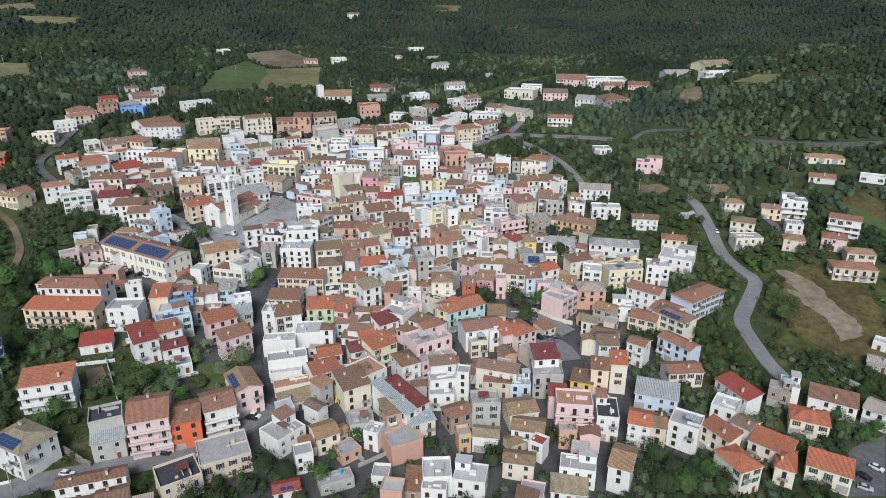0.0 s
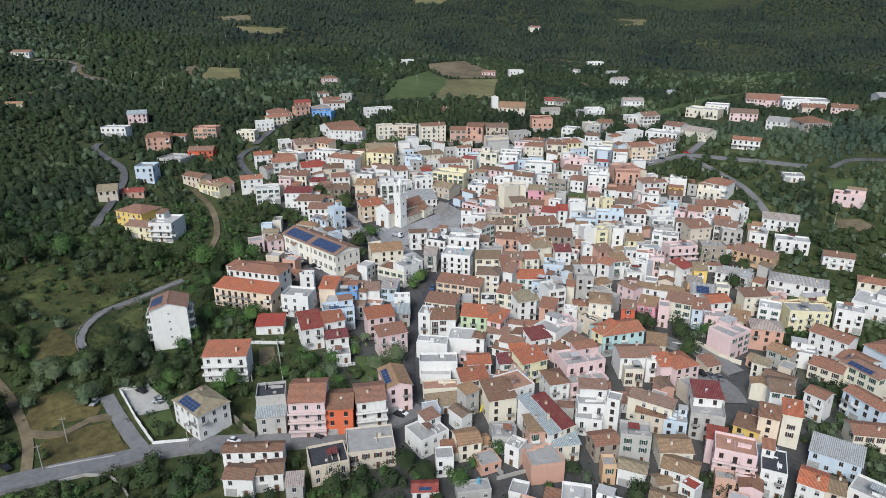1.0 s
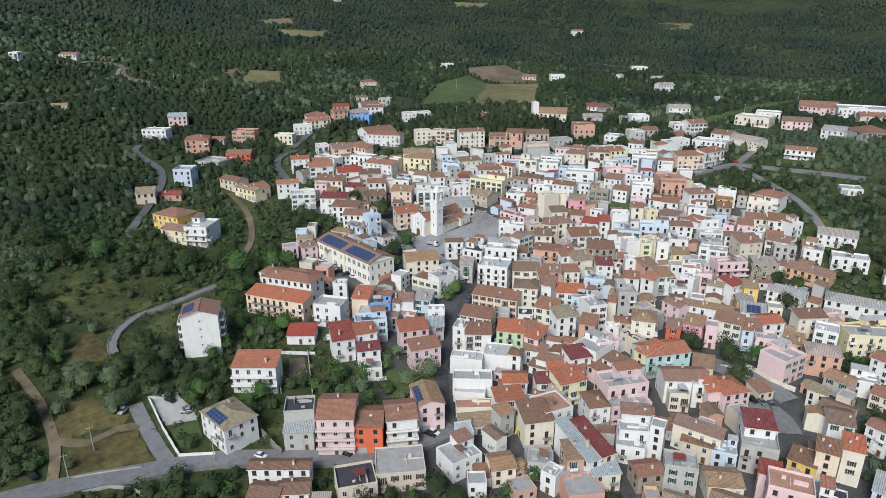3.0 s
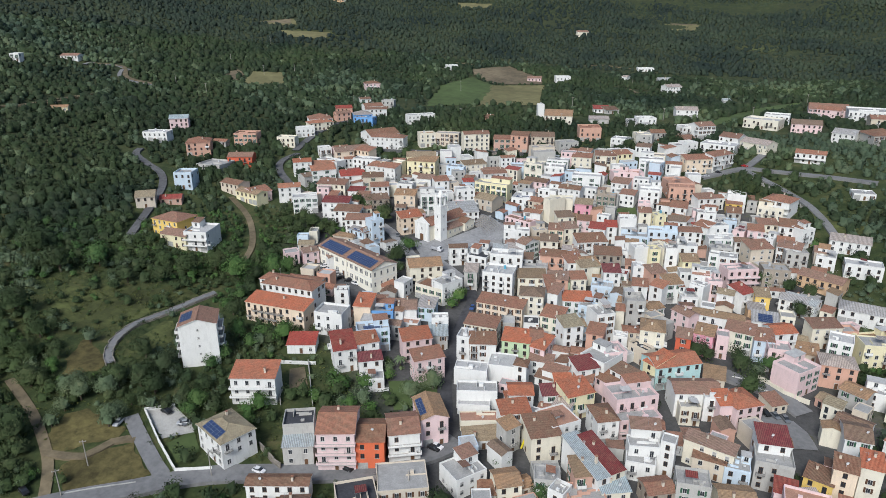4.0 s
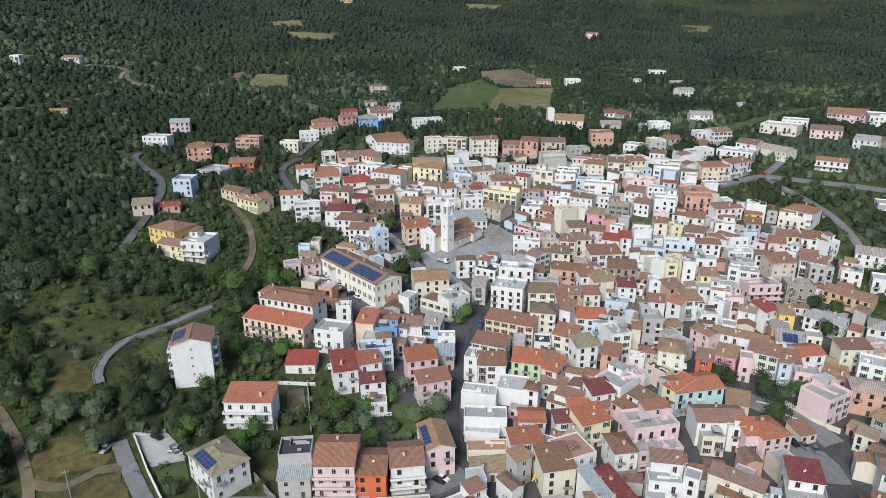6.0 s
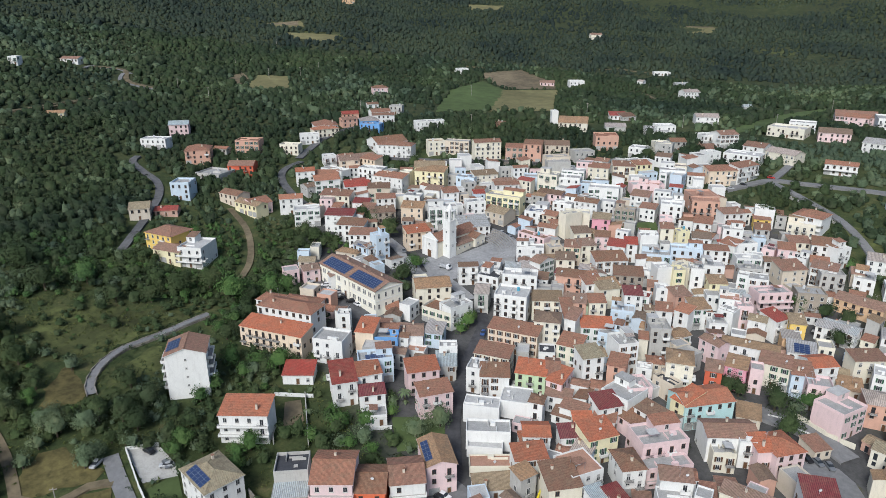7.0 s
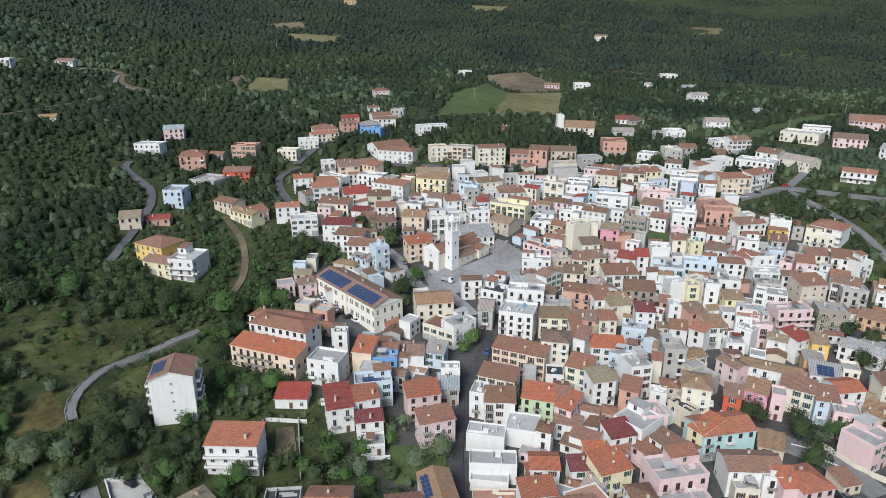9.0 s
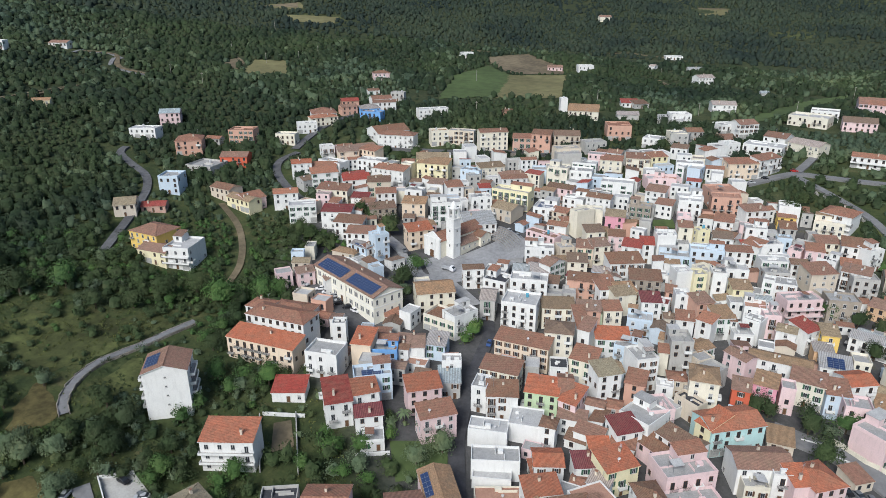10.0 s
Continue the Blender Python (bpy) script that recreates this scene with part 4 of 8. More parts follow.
patch("meadow", [(-13.2, 1134.8), (25.4, 1127.1), (28.4, 1105.1), (-5.7, 1097.0)], DIRT, 0.34, "reddish bare earth on the slope", "field", 6, 2.5)
patch("meadow", [(68.7, 976.7), (106.5, 996.9), (128.6, 959.7), (88.1, 926.9)], OLIVE_FIELD, 0.34, "rough clearing on the slope", "field", 6, 2.5)
patch("meadow", [(66.1, 744.0), (94.9, 754.6), (112.8, 739.3), (84.9, 706.4)], OLIVE_FIELD, 0.34, "green clearing among trees", "field", 4, 2.5)
ribbon("lane", [(-97.9, 805.9), (-77.5, 820.7), (-54.8, 811.7), (-30.3, 809.7)], 3, DIRT, 0.35, "hillside track among gardens", "lane")
ribbon("lane", [(-267.9, 731.7), (-243.3, 736.6), (-227.3, 737.5), (-205.9, 741.7)], 3, DIRT, 0.35, "track above the meadow", "lane")
patch("meadow", [(177.2, 503.0), (188.6, 494.9), (183.4, 470.5), (167.6, 460.3), (167.1, 477.3)], DIRT, 0.34, "reddish bare slope among scrub", "field", 3, 2.5)
ribbon("lane", [(309.7, 967.9), (336.3, 954.9), (356.9, 927.3), (365.7, 911.4)], 4, DIRT, 0.35, "track across the mountainside", "lane")
patch("meadow", [(324.8, 902.1), (351.1, 895.0), (326.5, 825.6), (300.1, 816.7)], OLIVE_FIELD, 0.34, "green clearing on the mountainside", "field", 6, 2.5)
ribbon("lane", [(121.6, 420.6), (131.2, 430.0), (142.0, 429.9), (154.7, 424.4)], 3.5, OLD_ASPHALT, 0.35, "grey country road among trees", "lane")


patch("parking", [(122.6, 164.6), (130.3, 169.0), (138.1, 171.5), (123.5, 147.2), (112.9, 146.9), (118.4, 153.3)], OLD_ASPHALT, 0.28, "grey asphalt car park behind the houses", "parking", 1.5)


patch("meadow", [(110.6, 359.8), (121.2, 360.8), (127.1, 351.9), (116.3, 348.6), (109.6, 352.1)], DIRT, 0.3, "brown garden soil among trees", "field", 3, 2.0)
patch("meadow", [(121.1, 328.4), (131.3, 330.4), (132.5, 323.3), (121.5, 320.3)], CONCRETE, 0.3, "pale terrace among gardens", "field", 3, 2.0)
patch("meadow", [(146.3, 354.3), (156.0, 353.2), (154.3, 342.5), (144.1, 342.3)], DIRT, 0.3, "bare brown ground among shrubs", "field", 3, 2.0)
patch("meadow", [(204.5, 325.7), (217.0, 328.2), (221.2, 316.7), (211.5, 298.8), (205.0, 305.0), (202.3, 315.7)], DRY_GRASS, 0.3, "olive-brown grass slope", "field", 3, 2.0)
patch("meadow", [(117.6, 404.2), (128.6, 406.5), (129.6, 394.9), (117.2, 391.5)], GREEN_FIELD, 0.3, "green grass beside a house", "field", 3, 2.0)
patch("meadow", [(152.7, 245.8), (150.2, 260.7), (147.9, 272.1), (154.2, 272.3), (160.4, 261.8), (161.9, 237.2), (162.5, 226.0), (152.2, 222.9)], PALE_EARTH, 0.3, "bare trodden earth on the pasture", "field", 2, 2.0)


patch("meadow", [(71.2, 392.0), (85.5, 384.9), (98.3, 372.2), (95.4, 357.1), (82.5, 365.8), (72.5, 377.7)], OLIVE_FIELD, 0.3, "yellow-green grass slope beside the road", "field", 3, 2.0)
patch("meadow", [(161.7, 275.0), (171.8, 270.1), (178.8, 251.5), (176.1, 236.1), (160.3, 209.0), (147.0, 209.4), (137.5, 223.5), (137.9, 238.7), (147.7, 263.1)], DRY_GRASS, 0.2, "dry grass about the trodden earth", "field", 2, 2.5)


# the upper rows below the meadow
house(-246.4, 454.6, 16.5, 16.5, 36, 2, "W", "T", "h")
house(-241.1, 483.4, 12.2, 9.2, 35, 2, "A", "R", "g")
house(-221.3, 474.7, 13.1, 13.1, 34, 2, "U", "S", "h")
house(-223.0, 497.2, 14.5, 10.9, 40, 2, "W", "T", "g")
house(-216.6, 515.0, 10.0, 7.5, 10, 2, "G", "G", "f")
house(-241.5, 523.4, 9.0, 7.0, 41, 1, "W", "D", "g")
house(-255.4, 569.5, 13.4, 10.0, 34, 2, "P", "D", "h")
house(-190.8, 437.6, 21.8, 17.2, 49, 2, "W", "D", "g")
house(-203.5, 401.8, 9.3, 9.3, 46, 2, "P", "T", "g")
house(-193.5, 405.3, 14.6, 11.7, 48, 2, "B", "T", "g")
house(-213.0, 398.0, 7.6, 7.6, 41, 2, "W", "G", "f")
house(-198.9, 379.6, 17.0, 7.8, -17, 2, "W", "G", "f")
house(-201.1, 373.9, 13.4, 10.6, 20, 2, "W", "T", "g")
house(-143.0, 390.3, 17.5, 12.3, 20, 4, "Y", "B", "g", "B")
house(-180.5, 367.2, 12.3, 9.1, 49, 2, "W", "R", "g")
house(-168.0, 365.5, 9.9, 7.7, 48, 2, "B", "B", "g")
house(-79.1, 444.9, 14.9, 12.0, 14, 3, "B", "D", "g", "B")
house(-78.6, 507.6, 19.7, 18.8, 6, 2, "C", "B", "g")
house(-94.7, 520.4, 4.8, 7.0, 20, 3, "W", "W", "f", "n")
house(-52.0, 468.7, 14.2, 14.2, 14, 3, "A", "T", "f")
house(-129.2, 499.6, 6.7, 7.0, 20, 1, "A", "D", "g")
house(-74.1, 416.7, 14.0, 8.2, 31, 4, "B", "G", "f", "n")
house(-74.6, 397.7, 12.8, 10.0, 14, 3, "C", "G", "f")
house(-62.4, 396.0, 11.8, 9.7, 2, 3, "W", "G", "f")
house(-97.7, 389.8, 13.8, 9.3, 30, 2, "W", "T", "h")
house(-48.0, 423.2, 7.7, 7.7, -11, 3, "W", "T", "g")
house(-63.0, 442.5, 12.9, 8.8, 32, 2, "G", "G", "f")
house(-52.9, 552.1, 12.0, 9.0, 13, 1, "W", "R", "s")
house(-46.0, 551.3, 11.0, 8.3, 35, 1, "G", "D", "s")
house(-23.0, 510.8, 15.9, 13.1, 4, 1, "W", "S", "g")
house(-17.9, 512.0, 12.6, 10.7, 20, 2, "W", "W", "f")
house(9.7, 559.3, 15.8, 11.9, 10, 2, "W", "S", "g")
house(-30.1, 457.8, 10.6, 9.9, -12, 2, "W", "W", "f")
house(-18.0, 471.0, 9.5, 9.5, 20, 2, "C", "G", "f")
house(-9.1, 477.1, 9.6, 9.6, 20, 2, "G", "D", "g")
house(10.1, 497.1, 12.7, 10.1, 32, 2, "W", "G", "f")
house(19.5, 493.5, 12.6, 11.6, 33, 3, "W", "T", "g")
house(7.4, 477.7, 12.8, 12.7, 26, 1, "W", "T", "g")
house(10.9, 459.8, 8.6, 8.6, 37, 2, "W", "W", "f")
house(30.0, 464.0, 20.6, 12.9, -18, 2, "W", "W", "f")
house(38.4, 481.2, 12.4, 12.4, -27, 2, "W", "T", "g")
house(-13.0, 413.2, 4.1, 7.0, -16, 3, "W", "W", "f")
house(-22.1, 403.2, 17.3, 9.1, 20, 2, "P", "W", "f")
house(6.1, 393.0, 13.3, 14.2, 20, 3, "A", "P", "f")
house(-8.3, 381.5, 11.5, 9.1, 10, 3, "W", "W", "f")
house(53.1, 471.5, 17.8, 12.1, -36, 2, "C", "S", "g")
house(62.1, 536.1, 23.2, 16.0, -22, 2, "C", "W", "f")
house(73.2, 556.7, 16.7, 12.6, -11, 2, "W", "G", "f")
house(87.9, 527.8, 18.6, 14.0, -7, 2, "P", "D", "g")
house(113.5, 589.7, 16.0, 12.0, -22, 2, "P", "T", "g")
house(80.4, 456.1, 16.2, 9.2, -13, 2, "W", "T", "g", "L")
house(56.6, 383.3, 13.4, 12.9, -28, 3, "W", "T", "h", "L")
house(51.8, 377.1, 12.2, 6.4, -11, 2, "C", "P", "f", "B")
house(22.3, 369.8, 7.6, 7.1, -5, 2, "W", "T", "g")
# below the upper road, about the church
house(-185.2, 329.0, 9.9, 4.6, -10, 2, "B", "P", "f")
house(-201.3, 353.1, 7.5, 8.5, 58, 2, "G", "D", "g")
house(-141.0, 297.3, 10.2, 5.6, -24, 2, "L", "S", "g", "p")
house(-138.5, 297.7, 6.9, 6.6, 65, 2, "W", "T", "g")
house(-133.9, 298.9, 6.7, 6.6, 52, 4, "L", "W", "f")
house(-147.7, 294.7, 11.3, 5.9, -6, 1, "B", "B", "h")
house(-149.3, 338.3, 10.7, 7.5, 30, 1, "C", "B", "s")
house(-158.5, 275.5, 7.1, 6.4, 20, 2, "B", "B", "g")
house(-152.9, 268.1, 7.1, 4.8, 45, 2, "P", "T", "s")
house(-90.6, 353.3, 11.4, 10.9, -20, 2, "B", "B", "g")
house(-72.9, 359.8, 10.3, 12.9, -1, 2, "W", "W", "f", "p")
house(-64.4, 356.3, 7.7, 8.3, -15, 2, "B", "T", "g")
house(-61.0, 348.0, 7.2, 6.7, 20, 2, "C", "T", "g")
house(-63.7, 342.5, 9.0, 6.3, -7, 2, "W", "T", "g")
house(-54.0, 346.9, 10.2, 5.3, 50, 4, "C", "G", "f", "n")
house(-68.4, 331.7, 15.8, 4.9, -26, 2, "P", "T", "f")
house(-67.5, 319.3, 12.5, 5.6, 13, 2, "W", "G", "f")
house(-69.2, 380.8, 13.5, 8.0, -13, 2, "P", "D", "g")
house(-60.7, 371.5, 10.2, 9.6, -9, 2, "W", "G", "f")
house(-59.0, 304.1, 9.5, 5.9, 60, 3, "W", "T", "k")
house(-71.0, 300.9, 6.3, 7.4, 9, 2, "G", "S", "g")
house(-63.3, 303.0, 9.9, 9.5, -5, 2, "W", "S", "g")
house(-57.5, 323.9, 6.6, 6.6, 32, 2, "B", "G", "f")
house(-45.7, 301.9, 12.8, 5.7, -7, 2, "W", "M", "g")
house(-88.4, 289.9, 8.3, 5.4, 24, 3, "W", "D", "g")
house(-80.0, 295.8, 8.9, 7.1, 0, 2, "W", "G", "f")
# the old middle of the village
house(-48.8, 369.6, 11.9, 7.7, -9, 3, "W", "D", "g")
house(-29.4, 371.2, 12.8, 7.6, -5, 2, "G", "G", "f")
house(-46.6, 342.9, 8.7, 9.5, -1, 2, "C", "B", "h")
house(-39.1, 342.7, 6.1, 6.2, 20, 2, "C", "B", "g")
house(-29.6, 336.2, 7.2, 8.4, -16, 2, "W", "R", "g")
house(-16.9, 336.2, 7.8, 4.6, 20, 4, "W", "G", "f", "n")
house(-10.0, 361.1, 5.9, 7.1, 4, 3, "P", "W", "f")
house(8.6, 355.2, 9.3, 8.9, -26, 2, "W", "D", "g")
house(-13.3, 325.0, 6.1, 5.3, 8, 2, "W", "B", "g")
house(-0.2, 318.0, 8.5, 6.4, -45, 3, "C", "G", "f")
house(4.7, 323.5, 3.9, 9.0, -7, 2, "G", "K", "f")
house(-39.6, 309.4, 6.9, 6.2, -1, 2, "L", "S", "g")
house(-36.2, 306.0, 7.5, 7.6, 33, 2, "W", "T", "k")
house(-17.5, 312.9, 6.6, 6.1, 10, 2, "W", "G", "f")
house(16.8, 350.2, 7.4, 7.1, 20, 2, "W", "R", "g")
house(35.7, 349.1, 5.3, 5.9, -19, 2, "P", "G", "f")
house(35.6, 340.1, 6.6, 6.8, 9, 2, "W", "D", "g")
house(55.3, 345.2, 7.1, 10.0, -6, 2, "W", "T", "g")
house(47.5, 345.1, 7.3, 7.0, -23, 2, "W", "K", "f")
house(23.2, 317.8, 4.3, 4.9, -11, 3, "W", "G", "f")
house(19.3, 308.1, 8.3, 5.4, 13, 2, "W", "S", "g")
house(69.2, 339.3, 5.2, 9.5, -6, 2, "B", "T", "g")
house(66.0, 320.5, 5.4, 5.9, -13, 2, "O", "T", "g")
# west of the main street
house(-154.9, 240.7, 9.5, 7.6, -1, 2, "W", "T", "h")
house(-142.7, 242.4, 15.7, 10.4, 2, 2, "W", "T", "h")
house(-120.2, 236.0, 4.8, 4.6, 20, 3, "W", "K", "f")
house(-104.4, 237.4, 8.5, 4.9, 11, 2, "B", "T", "g")
house(-97.2, 238.3, 4.4, 4.6, 9, 2, "C", "T", "s")
house(-92.9, 239.4, 5.8, 9.8, 20, 2, "W", "T", "g")
house(-86.0, 241.8, 6.7, 7.2, 6, 2, "L", "S", "s")
house(-95.6, 234.5, 4.4, 4.6, 9, 2, "W", "D", "g")
house(-89.3, 231.2, 7.1, 5.0, 5, 1, "W", "P", "f")
house(-76.8, 229.7, 6.3, 4.6, 20, 3, "W", "G", "f")
house(-75.8, 224.7, 6.7, 7.6, 20, 2, "G", "S", "s")
house(-98.0, 270.5, 14.3, 11.7, 30, 3, "C", "B", "g")
house(-88.5, 257.5, 13.6, 9.3, -15, 2, "C", "D", "f")
house(-83.1, 257.6, 10.6, 7.4, 57, 3, "W", "G", "f")
house(-76.6, 272.5, 5.6, 10.3, 9, 3, "G", "S", "g")
house(-76.3, 284.9, 9.3, 8.3, -9, 3, "W", "K", "f")
# east of the main street
house(-40.1, 230.1, 4.4, 11.9, 12, 3, "P", "T", "g")
house(-49.4, 290.1, 5.2, 7.7, 8, 2, "G", "G", "f")
house(-41.6, 267.3, 4.2, 13.0, 20, 3, "W", "T", "s")
house(-40.5, 282.6, 8.4, 4.8, 26, 2, "A", "T", "g")
house(-22.0, 280.7, 8.8, 6.7, 2, 2, "L", "W", "f")
house(-14.6, 293.7, 4.6, 6.3, -6, 2, "W", "M", "f")
house(-11.3, 285.3, 5.6, 4.9, 10, 2, "B", "D", "g")
house(-12.4, 304.7, 3.8, 8.0, 3, 2, "A", "T", "g")
house(-12.1, 271.7, 4.4, 6.1, -8, 2, "B", "B", "g")
house(-12.9, 259.1, 3.1, 4.6, 5, 3, "C", "T", "s")
house(-44.6, 243.2, 5.7, 6.7, 12, 2, "W", "K", "f")
house(-29.4, 247.3, 8.3, 7.7, 27, 2, "L", "B", "g")
house(-8.0, 250.4, 5.8, 5.8, 9, 2, "B", "T", "h")
house(16.7, 289.1, 6.1, 6.4, -27, 3, "W", "G", "f")
house(12.0, 285.2, 6.7, 10.0, 12, 2, "W", "W", "f")
house(-1.6, 270.3, 7.7, 6.8, 44, 2, "W", "B", "g")
house(21.9, 294.9, 5.8, 7.9, 11, 3, "P", "G", "f")
house(26.9, 286.3, 6.2, 6.6, -13, 3, "W", "B", "g")
house(37.8, 282.3, 6.0, 5.2, 5, 2, "O", "S", "s")
house(56.3, 294.4, 12.1, 8.4, -28, 2, "W", "S", "g")
house(23.1, 267.5, 18.5, 6.5, -7, 3, "W", "B", "g")
house(11.1, 265.2, 8.4, 5.7, -42, 3, "P", "T", "g")
house(53.9, 261.6, 7.5, 7.2, -4, 1, "B", "B", "s")
house(24.2, 253.5, 4.1, 5.8, -3, 3, "P", "G", "f")
house(-25.1, 229.7, 4.4, 4.6, -0, 2, "A", "T", "g")
house(-11.4, 245.1, 5.2, 4.6, 1, 2, "W", "W", "f")
house(-3.6, 239.5, 8.4, 4.6, -37, 2, "B", "K", "f")
house(-30.4, 198.5, 4.3, 4.6, -5, 1, "W", "T", "g")
house(-25.1, 197.4, 5.5, 4.6, -14, 2, "L", "S", "s")
house(21.3, 235.6, 6.9, 7.2, -3, 1, "B", "B", "s")
# the western gardens and the street below them
house(-152.4, 188.4, 12.6, 11.7, 32, 5, "W", "T", "k", "HpnmQ")
house(-122.0, 176.0, 14.4, 8.6, 18, 3, "W", "O", "s", "HLw")
house(-121.9, 205.7, 10.2, 7.5, 19, 1, "W", "R", "s", "H")
house(-116.4, 151.6, 14.0, 10.8, -26, 3, "W", "B", "h", "pwc")
house(-84.4, 160.6, 10.7, 13.5, 19, 4, "P", "T", "g", "HLw")
house(-75.3, 163.0, 8.3, 11.2, 19, 3, "V", "D", "g", "H")
house(-67.8, 168.8, 9.1, 11.0, 27, 3, "W", "T", "g", "HL")
house(-62.6, 178.4, 8.3, 12.7, 32, 3, "P", "B", "k", "Hp")
# scattered on the hillsides
house(-710.6, 837.6, 21.5, 16.1, 85, 2, "W", "W", "f")
house(-485.8, 971.1, 19.6, 14.7, 23, 2, "O", "T", "g")
house(-490.7, 421.6, 7.0, 7.0, 20, 2, "W", "W", "f")
house(-478.2, 462.3, 15.0, 9.5, 13, 1, "W", "T", "g")
house(-391.6, 363.1, 10.5, 7.6, 34, 1, "Y", "B", "g")
house(-319.5, 391.8, 12.0, 11.0, 33, 3, "P", "S", "g")
house(-316.5, 366.0, 16.0, 9.2, 15, 2, "W", "W", "f")
house(-283.6, 364.2, 14.4, 14.4, 31, 3, "A", "T", "h")
house(-268.0, 394.2, 15.0, 11.4, 17, 3, "A", "D", "f")
house(-281.4, 383.5, 9.2, 6.4, 8, 1, "G", "T", "g")
house(-252.3, 363.4, 15.0, 11.1, 20, 2, "R", "T", "g")
house(-261.2, 349.0, 16.6, 15.1, -1, 1, "G", "G", "f")
house(-257.6, 317.2, 10.0, 11.0, 18, 3, "L", "G", "f")
house(-225.6, 267.1, 16.3, 13.1, -7, 3, "J", "T", "h")
house(-216.8, 258.9, 14.6, 9.7, -2, 2, "Y", "T", "g")
house(-206.8, 262.5, 11.3, 14.0, 10, 3, "W", "W", "f", "L")
house(-258.8, 286.1, 9.4, 12.1, 36, 2, "B", "B", "g")
house(-250.5, 295.2, 10.9, 7.9, 29, 1, "A", "R", "g")
house(-231.1, 324.8, 13.7, 8.9, -13, 2, "B", "D", "g")
house(-216.2, 318.2, 16.9, 7.9, -16, 2, "Y", "B", "g")
house(-215.4, 321.8, 11.2, 12.8, 64, 2, "P", "T", "g")
house(-222.1, 698.1, 11.6, 8.7, 33, 2, "W", "G", "f")
house(-133.5, 693.4, 13.7, 10.3, 12, 1, "P", "T", "g")
house(-106.2, 698.0, 14.3, 10.8, 20, 2, "W", "W", "f")
house(-31.5, 805.2, 17.1, 12.8, 12, 1, "W", "W", "f")
house(-2.2, 690.4, 15.0, 11.3, 32, 2, "W", "S", "g")
house(-126.0, 988.2, 15.0, 11.3, 21, 2, "C", "T", "g")
house(-47.6, 743.3, 5.9, 7.0, -23, 1, "W", "S", "g")
house(-10.2, 743.8, 13.6, 10.2, 20, 1, "G", "S", "g")
house(43.6, 645.7, 6.4, 7.0, 9, 1, "W", "S", "g")
# the lower village and the street at its foot
house(-91.4, 131.5, 8.2, 6.4, 12, 2, "W", "D", "g")
house(-84.7, 135.2, 7.5, 6.3, 22, 2, "W", "D", "g")
house(-92.7, 140.9, 16.9, 4.6, 18, 2, "W", "D", "g")
house(-71.2, 143.7, 10.7, 9.5, 33, 2, "B", "K", "f")
house(-61.9, 153.2, 13.7, 11.8, 25, 2, "B", "G", "f")
house(-75.8, 132.5, 4.5, 4.6, 20, 2, "G", "S", "s")
house(-30.8, 164.8, 4.0, 5.1, 34, 1, "B", "B", "g")
house(-38.5, 179.7, 5.3, 4.6, 52, 3, "G", "B", "s")
house(-46.3, 179.1, 11.6, 5.7, 26, 1, "W", "B", "s")
house(-20.3, 162.4, 4.6, 5.1, -19, 2, "W", "G", "f")
house(-25.7, 171.7, 7.8, 5.1, 21, 1, "G", "G", "f")
house(-42.2, 142.8, 6.9, 4.6, 18, 1, "W", "R", "g", "p")
house(-29.5, 146.3, 9.4, 4.6, 24, 1, "G", "G", "f")
house(6.7, 185.2, 4.0, 4.6, -10, 4, "W", "G", "f")
house(0.6, 194.1, 8.9, 4.6, 7, 3, "W", "T", "g")
house(12.8, 163.2, 7.6, 5.4, -8, 2, "W", "B", "g")
house(6.0, 162.6, 3.7, 4.7, 12, 2, "O", "G", "f")
house(25.9, 167.1, 9.6, 7.3, -13, 2, "W", "B", "g")
house(21.7, 163.7, 5.9, 4.6, 26, 1, "B", "B", "g")
house(28.1, 160.1, 4.5, 4.6, -34, 2, "W", "R", "f")
house(21.6, 153.2, 8.7, 5.8, -11, 2, "C", "B", "g")
house(-1.7, 147.8, 7.9, 8.3, 3, 2, "W", "W", "f")
house(7.6, 146.8, 8.9, 7.6, -11, 2, "W", "W", "f")
house(-2.2, 141.8, 6.8, 4.6, -7, 2, "W", "G", "f")
house(-7.8, 146.2, 4.6, 8.0, -5, 1, "S", "D", "s")
house(40.2, 172.7, 10.9, 8.5, -6, 4, "P", "P", "f", "L")
house(64.8, 167.1, 4.8, 7.6, -16, 3, "B", "B", "g")
house(38.0, 151.6, 10.0, 6.3, -13, 2, "W", "G", "f")
house(34.7, 145.9, 9.8, 5.9, -10, 1, "W", "B", "s")
house(111.5, 187.2, 6.7, 5.9, -29, 2, "S", "G", "f")
house(140.0, 177.3, 9.6, 8.4, -45, 2, "W", "S", "g")
# the eastern quarter across the road
house(107.3, 281.3, 14.6, 14.4, -27, 2, "W", "W", "f")
house(98.9, 407.5, 10.4, 9.4, -0, 1, "W", "G", "f")
house(217.5, 553.5, 25.7, 19.3, 17, 1, "Y", "B", "g")
house(191.0, 559.1, 21.3, 15.1, 5, 1, "W", "S", "g")
house(206.7, 510.1, 29.5, 9.3, 16, 1, "W", "W", "f")
house(112.8, 596.5, 26.5, 19.8, -7, 2, "P", "T", "g")
house(137.9, 575.6, 32.3, 22.9, -6, 2, "W", "G", "f")
house(135.3, 539.6, 15.6, 11.7, -0, 2, "B", "T", "g")
house(152.2, 526.5, 15.9, 11.9, -14, 2, "P", "D", "g")
house(106.8, 500.5, 13.4, 13.4, -25, 2, "W", "S", "g")
house(124.3, 494.3, 18.6, 18.6, 17, 2, "G", "D", "h")
